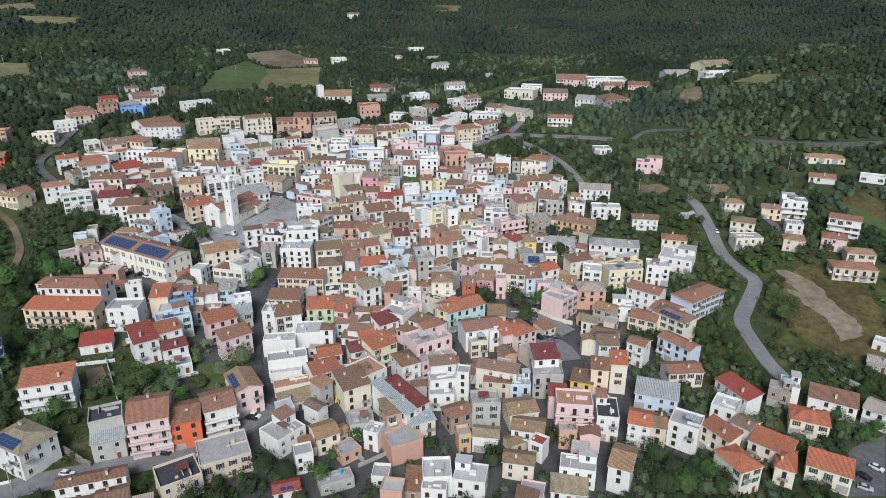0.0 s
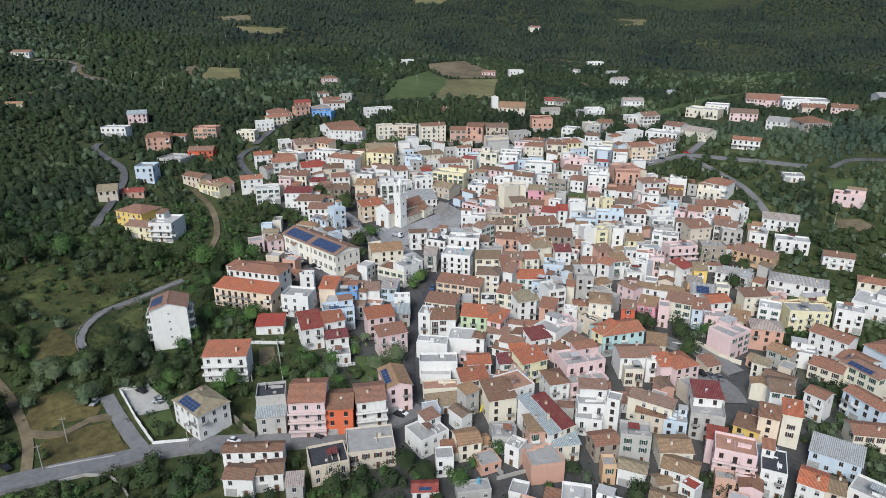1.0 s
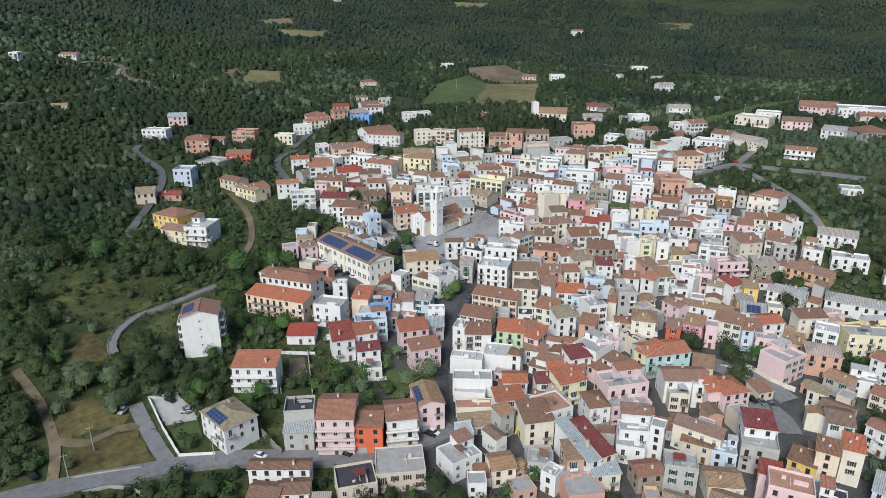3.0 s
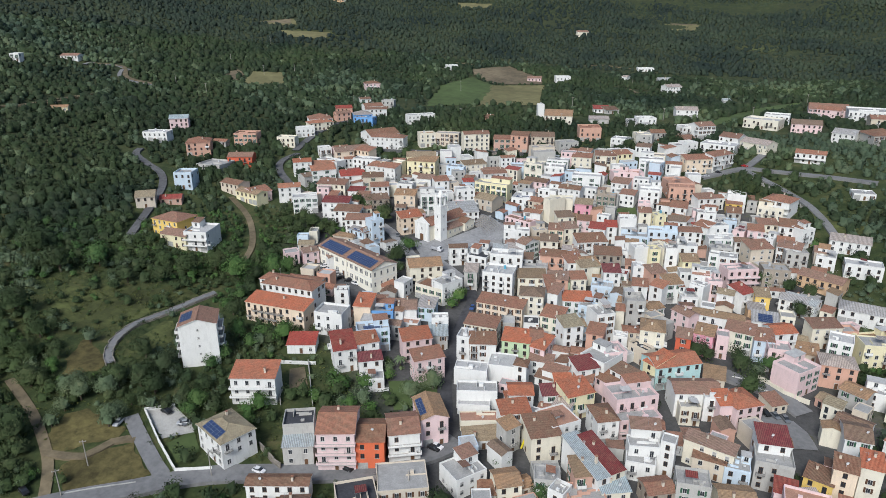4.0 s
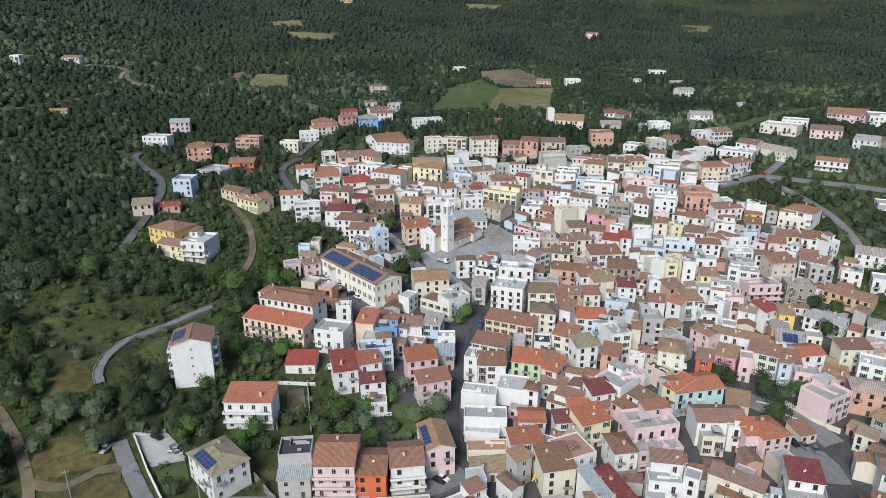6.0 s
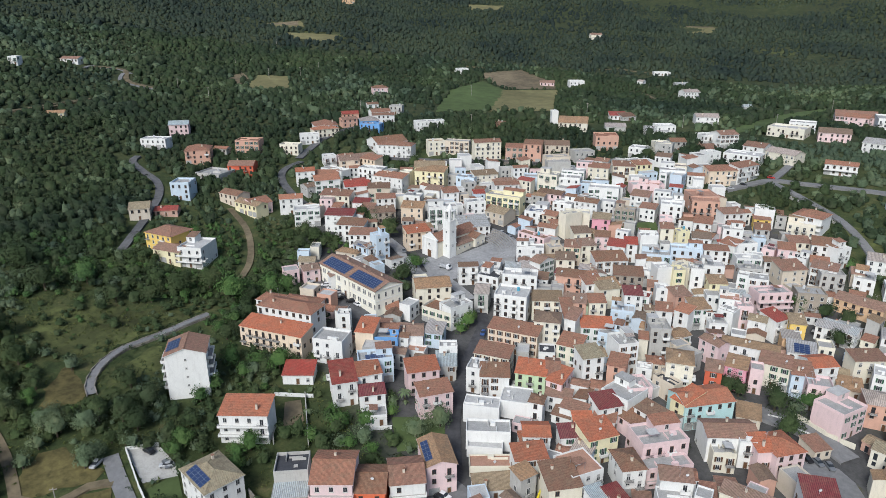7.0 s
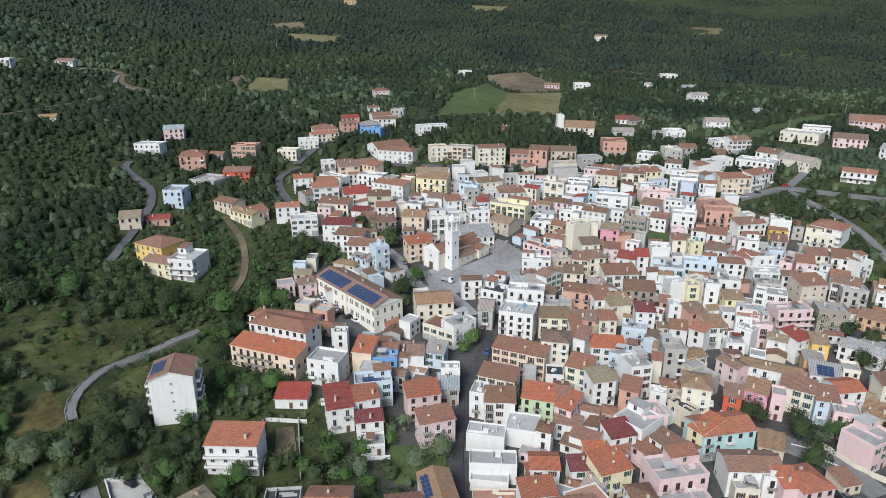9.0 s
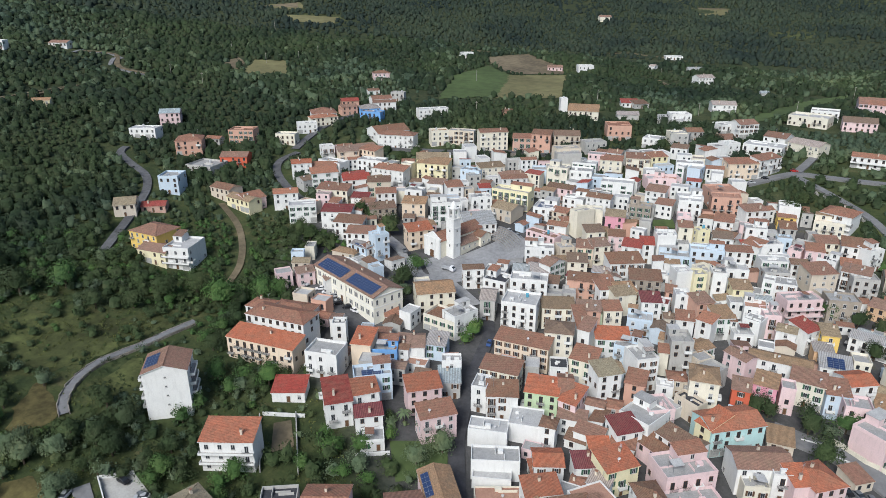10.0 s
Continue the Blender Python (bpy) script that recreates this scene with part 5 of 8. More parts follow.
house(83.4, 351.9, 16.5, 11.4, -11, 2, "W", "S", "g")
house(71.2, 334.8, 7.8, 10.1, -14, 2, "W", "W", "f")
house(67.1, 315.3, 17.5, 10.1, -29, 2, "O", "T", "g")
house(54.8, 293.9, 12.8, 7.5, -20, 2, "W", "S", "g")
house(79.6, 273.1, 18.6, 7.2, 27, 2, "Y", "B", "f")
house(89.7, 237.1, 9.9, 11.0, -48, 2, "W", "T", "g", "p")
house(78.9, 231.5, 10.5, 8.6, -32, 2, "C", "T", "g")
house(85.0, 209.8, 13.5, 6.4, -54, 3, "L", "T", "g")
house(65.2, 237.0, 8.3, 7.6, -36, 2, "G", "B", "g")
house(72.4, 239.2, 8.7, 7.3, -10, 2, "W", "G", "f")
house(60.7, 219.2, 9.4, 7.0, -27, 2, "W", "D", "g")
house(70.4, 209.3, 6.4, 6.2, -39, 3, "W", "T", "g")
house(155.7, 205.9, 6.8, 6.3, -34, 1, "G", "S", "g")
house(162.9, 216.9, 4.5, 4.9, -41, 1, "W", "W", "f")
house(-15.4, 468.6, 10.1, 10.1, -7, 2, "G", "G", "f")
house(-31.1, 461.8, 9.0, 8.2, -22, 1, "C", "W", "f")
house(-50.6, 513.2, 13.8, 9.6, 13, 1, "G", "S", "g", "n")


# the middle and the foot of the village, roof by roof
house(-57.5, 220.4, 9.3, 7.0, 16, 3, "W", "D", "s")
house(-64.4, 221.9, 4.7, 7.2, 2, 3, "W", "G", "f")
house(-60.7, 231.6, 12.2, 7.0, -2, 3, "C", "T", "s")
house(-57.4, 248.3, 18.5, 7.0, -4, 3, "E", "T", "s")
house(-46.3, 226.2, 9.9, 7.8, 4, 3, "N", "O", "s")
house(-37.0, 225.2, 5.4, 8.6, -15, 3, "P", "O", "s")
house(-57.9, 207.5, 11.2, 6.3, 8, 2, "W", "W", "f", "n")
house(-48.6, 214.6, 9.5, 9.0, 5, 2, "W", "W", "f", "n")
house(-41.4, 211.4, 4.4, 5.1, -1, 3, "W", "D", "h")
house(-36.1, 219.9, 8.2, 4.5, 1, 2, "W", "T", "s")
house(-32.4, 215.0, 8.4, 5.5, -10, 1, "W", "D", "s")
house(-30.3, 215.1, 8.1, 4.5, -12, 2, "W", "T", "s")
house(-27.2, 210.6, 5.8, 4.7, 20, 2, "C", "O", "s")
house(-30.3, 203.0, 5.6, 5.5, 23, 2, "W", "M", "s")
house(-22.2, 203.4, 9.6, 7.8, 39, 3, "Y", "O", "s")
house(-39.6, 201.1, 7.9, 7.6, 18, 2, "W", "O", "g")
house(-41.0, 199.9, 6.3, 4.5, 27, 1, "W", "O", "s")
house(-53.0, 196.9, 13.1, 6.3, 16, 2, "W", "G", "f", "n")
house(-52.6, 192.3, 10.4, 4, 12, 1, "W", "W", "f", "n")
house(-49.1, 186.7, 12.7, 5.4, 20, 1, "C", "P", "f", "n")
house(-38.7, 187.4, 9.2, 6.2, 28, 3, "W", "O", "s")
house(-29.1, 181.6, 9.1, 9.4, 30, 3, "C", "D", "s", "c")
house(-25.3, 188.3, 9.8, 9.9, 42, 3, "W", "P", "f", "B")
house(-12.6, 194.6, 6.7, 9.3, 28, 3, "W", "D", "h")
house(-5.4, 208.1, 14.3, 9.9, 31, 3, "P", "G", "f", "Bd")
house(-2.6, 199.9, 13.8, 5.4, 29, 2, "P", "G", "f", "L")
house(-21.4, 217.7, 7.8, 7.0, 35, 3, "W", "M", "s")
house(-16.4, 225.3, 9.9, 10.8, -30, 3, "W", "G", "f", "u")
house(-13.3, 230.3, 7.8, 8.1, 28, 3, "P", "G", "f")
house(-7.1, 217.5, 9.9, 5.5, -37, 3, "W", "D", "s")
house(-11.5, 215.5, 11.1, 5.5, -37, 2, "P", "D", "s")
house(-20.9, 215.1, 6.4, 7.0, -2, 2, "W", "T", "s")
house(-29.4, 237.9, 7.7, 7.0, 34, 4, "W", "B", "s")
house(-19.9, 240.4, 5.9, 7.0, -5, 3, "A", "T", "s")
house(-24.3, 259.1, 7.6, 8.1, -9, 3, "L", "G", "f", "B")
house(-30.0, 261.7, 11.4, 7.0, 14, 3, "W", "O", "s")
house(-19.5, 250.4, 7.4, 9.0, 32, 4, "W", "G", "f", "B")
house(-36.6, 246.7, 8.3, 7.8, -8, 3, "C", "T", "s")
house(-46.9, 255.8, 9.4, 9.3, 7, 4, "C", "D", "h")
house(-63.3, 268.7, 12.7, 10.8, 2, 4, "W", "W", "f", "B")
house(-64.0, 284.2, 14.1, 7.2, 8, 4, "W", "W", "f")
house(-50.9, 274.1, 11.6, 7.0, 15, 3, "C", "B", "s")
house(-40.1, 276.3, 8.5, 6.2, 10, 3, "A", "T", "s")
house(-32.3, 279.0, 6.5, 6.2, 20, 3, "C", "T", "s", "B")
house(-37.3, 277.5, 4.3, 5.4, 8, 2, "N", "G", "f")
house(-37.1, 296.6, 6.4, 5.5, 28, 3, "L", "T", "s", "B")
house(-29.6, 290.7, 8.6, 6.2, 32, 3, "C", "B", "s")
house(-38.2, 259.8, 4.2, 7.8, -11, 4, "W", "T", "s", "B")
house(-0.4, 246.8, 8.5, 10.2, 1, 4, "C", "B", "h")
house(10.7, 248.5, 5.2, 6.2, -4, 3, "R", "T", "s")
house(18.1, 253.5, 6.7, 7.0, -12, 3, "F", "B", "s")
house(30.5, 259.4, 9.7, 7.0, -12, 3, "C", "T", "s")
house(37.9, 256.9, 6.7, 7.8, 3, 3, "L", "T", "s")
house(44.3, 264.5, 8.9, 8.5, 27, 3, "W", "O", "g")
house(42.5, 251.3, 7.5, 7.2, 1, 3, "P", "G", "f")
house(47.1, 241.4, 11.4, 9.9, 47, 3, "P", "G", "f")
house(60.8, 248.8, 11.1, 9.3, -2, 3, "A", "S", "h")
house(60.0, 272.0, 11.2, 6.2, 20, 3, "C", "T", "s")
house(64.6, 263.7, 7.9, 8.1, -13, 3, "W", "W", "f")
house(6.6, 231.7, 16.8, 10.2, 31, 3, "M", "O", "g")
house(2.6, 228.8, 5.2, 9.4, -40, 3, "Y", "O", "s")
house(12.5, 211.1, 6.4, 5.4, 13, 2, "C", "G", "f", "B")
house(13.9, 218.0, 14.6, 9.3, 17, 3, "W", "T", "g", "c")
house(18.7, 215.7, 4.7, 6.3, 10, 3, "W", "W", "f", "B")
house(27.5, 216.4, 9.5, 10.2, 33, 3, "P", "O", "h", "c")
house(22.6, 213.9, 5.2, 7.0, 23, 3, "P", "O", "s")
house(34.4, 196.2, 8.4, 7.8, 5, 4, "W", "M", "s")
house(34.6, 190.6, 9.9, 8.1, -2, 3, "G", "G", "f")
house(18.2, 191.0, 13.8, 4.5, -18, 3, "C", "T", "s")
house(18.2, 188.8, 8.8, 4.7, -9, 2, "B", "D", "s")
house(25.4, 188.2, 6.8, 6.3, -2, 2, "L", "G", "f")
house(13.1, 174.8, 8.7, 7.2, 4, 3, "G", "G", "f")
house(24.2, 175.7, 9.3, 8.5, 12, 2, "C", "B", "g")
house(-0.2, 189.2, 8.3, 4.5, 10, 4, "W", "T", "s")
house(-0.3, 185.1, 8.6, 5.4, 11, 3, "W", "G", "f")
house(-0.5, 181.2, 8.1, 5, 2, 2, "W", "G", "f")
house(4.3, 172.6, 7.8, 6.8, 27, 2, "S", "T", "g")
house(-11.2, 175.6, 4.7, 14.8, 45, 3, "C", "M", "s")
house(-14.9, 173.0, 4.7, 16.4, 43, 3, "W", "S", "s")
house(-6.8, 168.1, 7.8, 4.7, 25, 2, "C", "S", "s")
house(-15.1, 169.3, 6.7, 7.0, 25, 3, "A", "B", "s")
house(-12.8, 161.7, 9.8, 12.6, 25, 2, "A", "G", "f", "n")
house(-24.5, 166.9, 7.1, 6.3, 10, 2, "G", "G", "f")
house(-47.1, 161.8, 9.9, 9.0, 50, 2, "W", "G", "f")
house(-34.9, 161.9, 6.8, 7.6, 30, 2, "C", "B", "g")
house(-39.4, 158.9, 4.8, 4.7, 17, 1, "C", "D", "s")
house(52.1, 190.3, 5.7, 6.2, -12, 4, "E", "D", "s")
house(59.0, 193.9, 5.3, 7.0, -8, 4, "C", "O", "s")
house(59.1, 210.7, 7.0, 10.2, -4, 3, "W", "D", "g")
house(46.9, 190.9, 7.2, 6.2, -21, 2, "J", "D", "s")
house(36.3, 179.4, 5.4, 5.5, -7, 3, "P", "R", "s")
house(41.4, 179.9, 7.8, 6.2, 16, 2, "W", "S", "s")
house(70.1, 185.0, 13.2, 7.8, -20, 2, "L", "S", "s")
house(82.6, 198.2, 12.0, 7.6, 5, 2, "C", "T", "g")
house(97.6, 187.1, 14.1, 6.2, -69, 2, "W", "R", "s", "c")
house(90.4, 178.9, 7.6, 8.1, -35, 2, "W", "W", "f")
house(93.2, 170.3, 5.8, 6.8, -51, 2, "W", "D", "g")
house(82.4, 163.3, 10.1, 5.5, -60, 3, "C", "O", "s")
house(83.2, 152.2, 7.5, 10.2, 21, 3, "C", "O", "h")
house(97.4, 161.6, 11.2, 7.0, -43, 2, "C", "O", "s")
house(110.1, 153.1, 11.4, 7.0, -31, 2, "C", "O", "s")
house(98.5, 155.1, 5.2, 10.2, -28, 2, "C", "O", "h")
house(114.7, 174.1, 10.9, 8.5, -24, 2, "C", "O", "h")
house(126.7, 182.7, 13.8, 7.0, -30, 2, "W", "T", "s")
house(116.3, 190.3, 5.6, 7.2, -24, 2, "W", "G", "f")
house(50.5, 151.6, 6.0, 11.0, -25, 3, "W", "B", "g")
house(59.8, 168.4, 6.4, 8.5, -20, 3, "W", "O", "g")
house(73.6, 167.5, 8.8, 8.1, -32, 3, "W", "G", "f")
house(50.6, 172.5, 6.6, 10.8, -9, 3, "W", "K", "f")
house(103.7, 244.4, 21.0, 10.2, 35, 3, "L", "T", "h")
house(89.0, 228.0, 14.1, 8.5, -51, 3, "C", "T", "h", "p")
house(83.7, 247.6, 13.4, 8.5, -38, 3, "W", "T", "g")
house(94.0, 267.7, 9.6, 8.1, -13, 3, "W", "W", "f")
house(78.1, 265.2, 15.3, 8.1, 9, 3, "Y", "G", "f")
house(80.9, 292.8, 22.6, 10.2, -13, 2, "W", "S", "h")
house(84.7, 329.4, 14.6, 8.1, -7, 2, "W", "W", "f")
house(-97.2, 160.5, 8.9, 8, 25, 3, "G", "K", "f", "Hn")
house(-95.2, 156.4, 8.6, 8, 23, 2, "G", "S", "s", "H")
house(-103.6, 202.2, 7.8, 11, 35, 3, "W", "R", "s", "")
house(-97.0, 207.0, 8.0, 7, 38, 3, "W", "O", "s", "")
house(-92.6, 200.7, 8.0, 5, 31, 2, "W", "M", "s", "")
house(-88.9, 194.9, 7.0, 6, 27, 1, "W", "G", "f", "")
house(-97.9, 214.9, 11.7, 7, 31, 3, "L", "G", "f", "p")
house(-138.9, 218.7, 26.0, 7.7, -2, 3, "E", "O", "s", "B")
house(-139.5, 230.4, 23.4, 10, -2, 4, "W", "T", "h", "")
house(-117.1, 220.6, 11.2, 9, 4, 3, "W", "G", "f", "B")
house(-108.1, 230.6, 6.7, 9, 9, 3, "E", "O", "s", "n")
house(-101.4, 232.0, 9.3, 7, 15, 2, "U", "G", "f", "")
house(-81.1, 215.0, 10.5, 7.2, 33, 3, "P", "O", "s", "")
house(-73.1, 204.9, 10.6, 6.4, 37, 3, "P", "T", "s", "B")
house(-91.1, 365.4, 19.3, 8, -9, 3, "Y", "G", "f", "B")
house(-100.2, 336.0, 14.8, 12, 29, 2, "W", "S", "s", "")
# across the eastern road
house(148.9, 326.6, 9.6, 8, -4, 2, "C", "B", "h", "")
house(147.6, 308.4, 10.9, 9, -26, 2, "C", "B", "h", "")
house(143.4, 293.8, 12.7, 8, 0, 2, "C", "G", "f", "")
house(165.0, 317.9, 9.5, 8, -18, 2, "E", "T", "g", "")
house(175.3, 317.2, 11.3, 8, -17, 3, "W", "G", "f", "L")
house(169.1, 301.8, 7.6, 7, -18, 2, "W", "G", "f", "")
house(163.6, 289.7, 9.1, 8, -21, 2, "E", "B", "h", "")
house(190.8, 297.7, 13.3, 8, -32, 3, "W", "T", "g", "L")
house(181.4, 288.0, 10.2, 9, -28, 2, "P", "T", "h", "B")
house(185.8, 274.7, 11.4, 8, -17, 2, "E", "B", "h", "")
house(177.6, 264.7, 17.2, 9, -14, 2, "B", "T", "h", "B")
house(101.7, 317.1, 12.3, 8, -10, 2, "W", "D", "g", "")
house(110.2, 296.1, 11.2, 8, -16, 2, "C", "T", "h", "")
house(212.5, 362.8, 19.7, 8, -20, 1, "C", "B", "h", "")
house(202.9, 344.7, 12.4, 8, -25, 1, "W", "T", "g", "")
house(225.7, 338.2, 11.3, 6, -30, 1, "W", "W", "f", "")
house(119.9, 377.1, 14.3, 8, -16, 2, "P", "P", "f", "")
# the upper village, roof by roof
house(-73.0, 391.3, 10.6, 7.6, -6, 4, "C", "G", "f", "")
house(-61.9, 405.9, 12.6, 7.6, 0, 3, "W", "W", "f", "")
house(-71.9, 409.5, 13.3, 7.6, 23, 4, "G", "G", "f", "n")
house(-48.9, 413.1, 11.4, 6.8, -1, 3, "C", "T", "s", "B")
house(-35.8, 419.2, 12.3, 7.6, 8, 3, "C", "T", "s", "")
house(-26.7, 423.4, 9.8, 6.8, 33, 3, "Y", "T", "s", "")
house(-9.5, 419.6, 13.6, 7.6, 3, 3, "W", "G", "f", "L")
house(15.6, 426.6, 16.1, 7.6, 25, 3, "E", "T", "s", "")
house(28.2, 435.4, 17.2, 6.8, 49, 3, "W", "T", "s", "B")
house(-42.7, 387.1, 15.8, 8.5, 1, 3, "W", "W", "f", "B")
house(-23.4, 383.2, 9.4, 7.6, -10, 3, "W", "T", "s", "B")
house(-20.4, 397.2, 11.0, 6.8, -1, 3, "P", "P", "f", "")
house(-50.6, 378.1, 10.5, 7.6, -12, 2, "W", "G", "f", "")
house(-8.0, 371.1, 10.2, 7.6, 1, 4, "W", "W", "f", "B")
house(7.6, 380.3, 13.0, 8.5, 6, 4, "A", "P", "f", "B")
house(-51.8, 354.9, 12.1, 7.6, 9, 3, "C", "W", "f", "n")
house(-39.6, 353.1, 8.6, 6.8, 2, 3, "F", "B", "s", "")
house(-29.4, 365.2, 9.9, 6.0, -3, 3, "S", "G", "f", "")
house(-47.2, 336.3, 8.1, 6.8, 25, 3, "C", "D", "s", "")
house(-36.9, 335.2, 6.7, 6.0, 5, 3, "P", "D", "s", "")
house(-29.6, 328.6, 7.8, 6.8, -3, 3, "W", "R", "s", "")
house(-23.9, 332.6, 5.6, 6.8, 8, 3, "W", "R", "s", "")
house(-16.6, 342.4, 8.0, 6.8, 11, 3, "W", "W", "f", "n")
house(-9.1, 352.0, 6.0, 6.0, 8, 3, "C", "T", "s", "")
house(-2.3, 350.5, 5.7, 5.1, 27, 3, "Y", "G", "f", "")
house(7.2, 362.6, 8.1, 7.6, -6, 3, "W", "T", "s", "")
house(6.4, 347.0, 8.0, 6.0, 4, 3, "W", "D", "s", "")
house(19.7, 375.8, 11.2, 6.8, 29, 3, "W", "T", "s", "")
house(20.1, 359.1, 8.8, 6.0, 4, 3, "W", "G", "f", "")
house(34.2, 378.2, 7.6, 5.1, 3, 2, "J", "T", "s", "")
house(35.4, 382.3, 9.0, 6.0, -3, 3, "W", "W", "f", "n")
house(33.0, 363.3, 6.4, 6.8, 2, 3, "G", "D", "s", "")
house(48.5, 360.2, 9.2, 6.8, 9, 2, "C", "T", "s", "")
house(58.3, 355.0, 10.3, 8.5, -7, 3, "W", "D", "s", "")
house(63.1, 351.6, 7.6, 6.8, 39, 3, "W", "W", "f", "")
house(42.1, 347.2, 6.9, 6.8, -3, 3, "P", "T", "s", "")
house(55.7, 333.7, 9.8, 6.8, -17, 3, "W", "T", "s", "")
house(57.4, 329.5, 9.3, 6.8, 6, 3, "G", "G", "f", "")
house(41.8, 330.8, 11.1, 8.5, 26, 3, "B", "T", "s", "")
house(19.1, 344.7, 7.7, 6.8, -33, 3, "W", "T", "s", "")
house(23.8, 346.7, 10.6, 7.6, 24, 3, "W", "W", "f", "B")
house(12.4, 337.4, 10.6, 5.1, 10, 3, "W", "T", "s", "")
house(-12.4, 331.5, 12.5, 6.8, 4, 2, "L", "G", "f", "")
house(0.1, 334.1, 13.5, 6.0, 6, 3, "L", "W", "f", "")
house(-31.6, 315.4, 14.1, 8.5, 24, 3, "W", "D", "s", "")
house(-48.5, 321.8, 7.1, 6.8, 6, 3, "E", "T", "s", "")
house(-43.2, 325.0, 7.7, 6.8, 29, 3, "C", "T", "s", "")
house(-49.8, 309.5, 8.0, 6.8, 12, 3, "C", "D", "s", "")
house(-45.3, 295.4, 11.0, 6.0, 2, 3, "A", "D", "s", "")
house(-36.3, 293.1, 7.2, 6.8, 32, 3, "W", "T", "s", "B")
house(-29.1, 293.4, 7.3, 6.8, 29, 3, "Y", "B", "s", "")
house(-22.5, 305.1, 11.9, 7.6, 9, 3, "S", "D", "s", "")
house(-9.4, 309.4, 6.4, 6.8, 26, 4, "W", "W", "f", "n")
house(-3.2, 309.4, 5.0, 6.0, 20, 4, "Y", "G", "f", "B")
house(4.3, 314.0, 5.3, 6.8, 10, 4, "W", "G", "f", "B")
house(11.1, 323.4, 8.6, 7.6, 9, 3, "W", "W", "f", "")
house(12.5, 309.9, 7.2, 6.8, 13, 3, "Y", "B", "s", "")
house(25.4, 334.3, 10.5, 6.8, 12, 3, "W", "W", "f", "B")
house(25.7, 325.3, 9.6, 6.0, 12, 3, "G", "G", "f", "B")
house(28.8, 318.4, 7.9, 7.6, -2, 3, "W", "G", "f", "")
house(32.9, 308.7, 13.7, 7.6, 24, 3, "P", "G", "f", "L")
house(47.4, 312.7, 10.8, 8.5, 7, 3, "S", "G", "f", "")
house(-19.4, 289.8, 7.2, 6.8, 14, 3, "W", "M", "s", "")
house(-8.5, 298.1, 5.1, 6.0, 11, 3, "W", "W", "f", "")
house(-1.7, 295.5, 7.1, 6.8, 34, 3, "A", "T", "s", "")
house(-6.9, 281.7, 6.1, 6.0, 4, 3, "W", "T", "s", "")
house(0.8, 283.1, 5.7, 6.0, -26, 3, "W", "O", "s", "")
house(5.4, 288.4, 7.0, 7.6, 25, 3, "W", "B", "s", "")
house(17.2, 298.9, 7.6, 7.6, -1, 3, "W", "P", "f", "B")
house(-8.3, 264.0, 7.2, 8.5, 15, 4, "G", "G", "f", "B")
house(40.2, 289.0, 5.5, 6.8, 4, 3, "J", "B", "s", "")
house(32.7, 289.6, 7.2, 7.6, 46, 3, "W", "R", "s", "")
house(40.6, 274.7, 9.3, 7.6, -3, 2, "W", "S", "s", "p")
house(-244.7, 405.7, 12.4, 7.6, 10, 2, "C", "G", "f", "")
house(-243.8, 428.0, 12.6, 7.6, 36, 2, "W", "G", "f", "")
house(-240.9, 444.2, 18.0, 8.5, 47, 2, "C", "O", "h", "")
house(-235.9, 470.6, 11.5, 6.8, 49, 2, "A", "T", "g", "")
house(-215.0, 465.8, 15.2, 7.6, 1, 2, "U", "S", "f", "B")
house(-216.6, 489.1, 16.1, 7.6, 30, 2, "W", "T", "g", "")
house(-178.0, 483.7, 21.2, 7.6, 37, 2, "W", "W", "f", "")
house(-178.4, 424.5, 22.5, 10.2, 5, 3, "W", "T", "h")
house(-155.5, 434.5, 10.8, 7.6, 33, 3, "C", "B", "f", "")
house(-141.3, 438.2, 15.7, 6.8, 4, 3, "B", "G", "f", "B")
house(-121.0, 433.0, 16.8, 8.5, 30, 4, "C", "T", "g", "")
house(-103.0, 433.9, 10.9, 6.8, 11, 3, "A", "T", "s", "B")
house(-91.5, 434.5, 11.0, 7.6, 2, 4, "A", "D", "s", "B")
house(-139.0, 382.3, 17.2, 8.5, 3, 4, "Y", "B", "s", "B")
house(-118.0, 383.5, 10.9, 6.8, -6, 3, "L", "G", "f", "B")
house(-109.8, 390.0, 13.8, 6.8, 38, 3, "C", "B", "s", "")
house(-94.6, 379.6, 13.5, 6.8, 28, 3, "W", "T", "g", "")
house(-104.8, 354.4, 10.2, 7.6, 29, 3, "W", "W", "f", "B")
house(-195.6, 391.1, 11.6, 7.6, 37, 3, "E", "T", "s", "")
house(-183.3, 396.6, 12.1, 7.6, -18, 3, "E", "T", "s", "")
house(-176.0, 382.6, 15.1, 7.6, -1, 3, "W", "G", "f", "B")
house(-160.9, 374.7, 18.7, 7.6, -8, 3, "W", "T", "s", "")
house(-211.6, 366.1, 10.7, 8.5, 34, 3, "W", "O", "g", "")
house(-193.8, 359.1, 14.0, 7.6, 38, 3, "W", "O", "s", "B")
house(-173.6, 357.1, 14.0, 7.6, 34, 3, "W", "R", "s", "")
house(-178.4, 342.0, 16.4, 7.6, 7, 3, "C", "T", "s", "B")
house(-164.2, 343.0, 8.8, 6.0, 10, 2, "W", "M", "s", "")
house(-161.0, 358.3, 11.8, 6.8, 25, 3, "B", "D", "s", "")
house(-198.9, 329.1, 11.8, 8.5, 32, 3, "W", "O", "g", "")
house(-183.9, 319.6, 12.8, 8.5, 32, 3, "W", "W", "f", "B")
house(-165.1, 320.1, 14.2, 7.6, 14, 3, "W", "M", "s", "B")
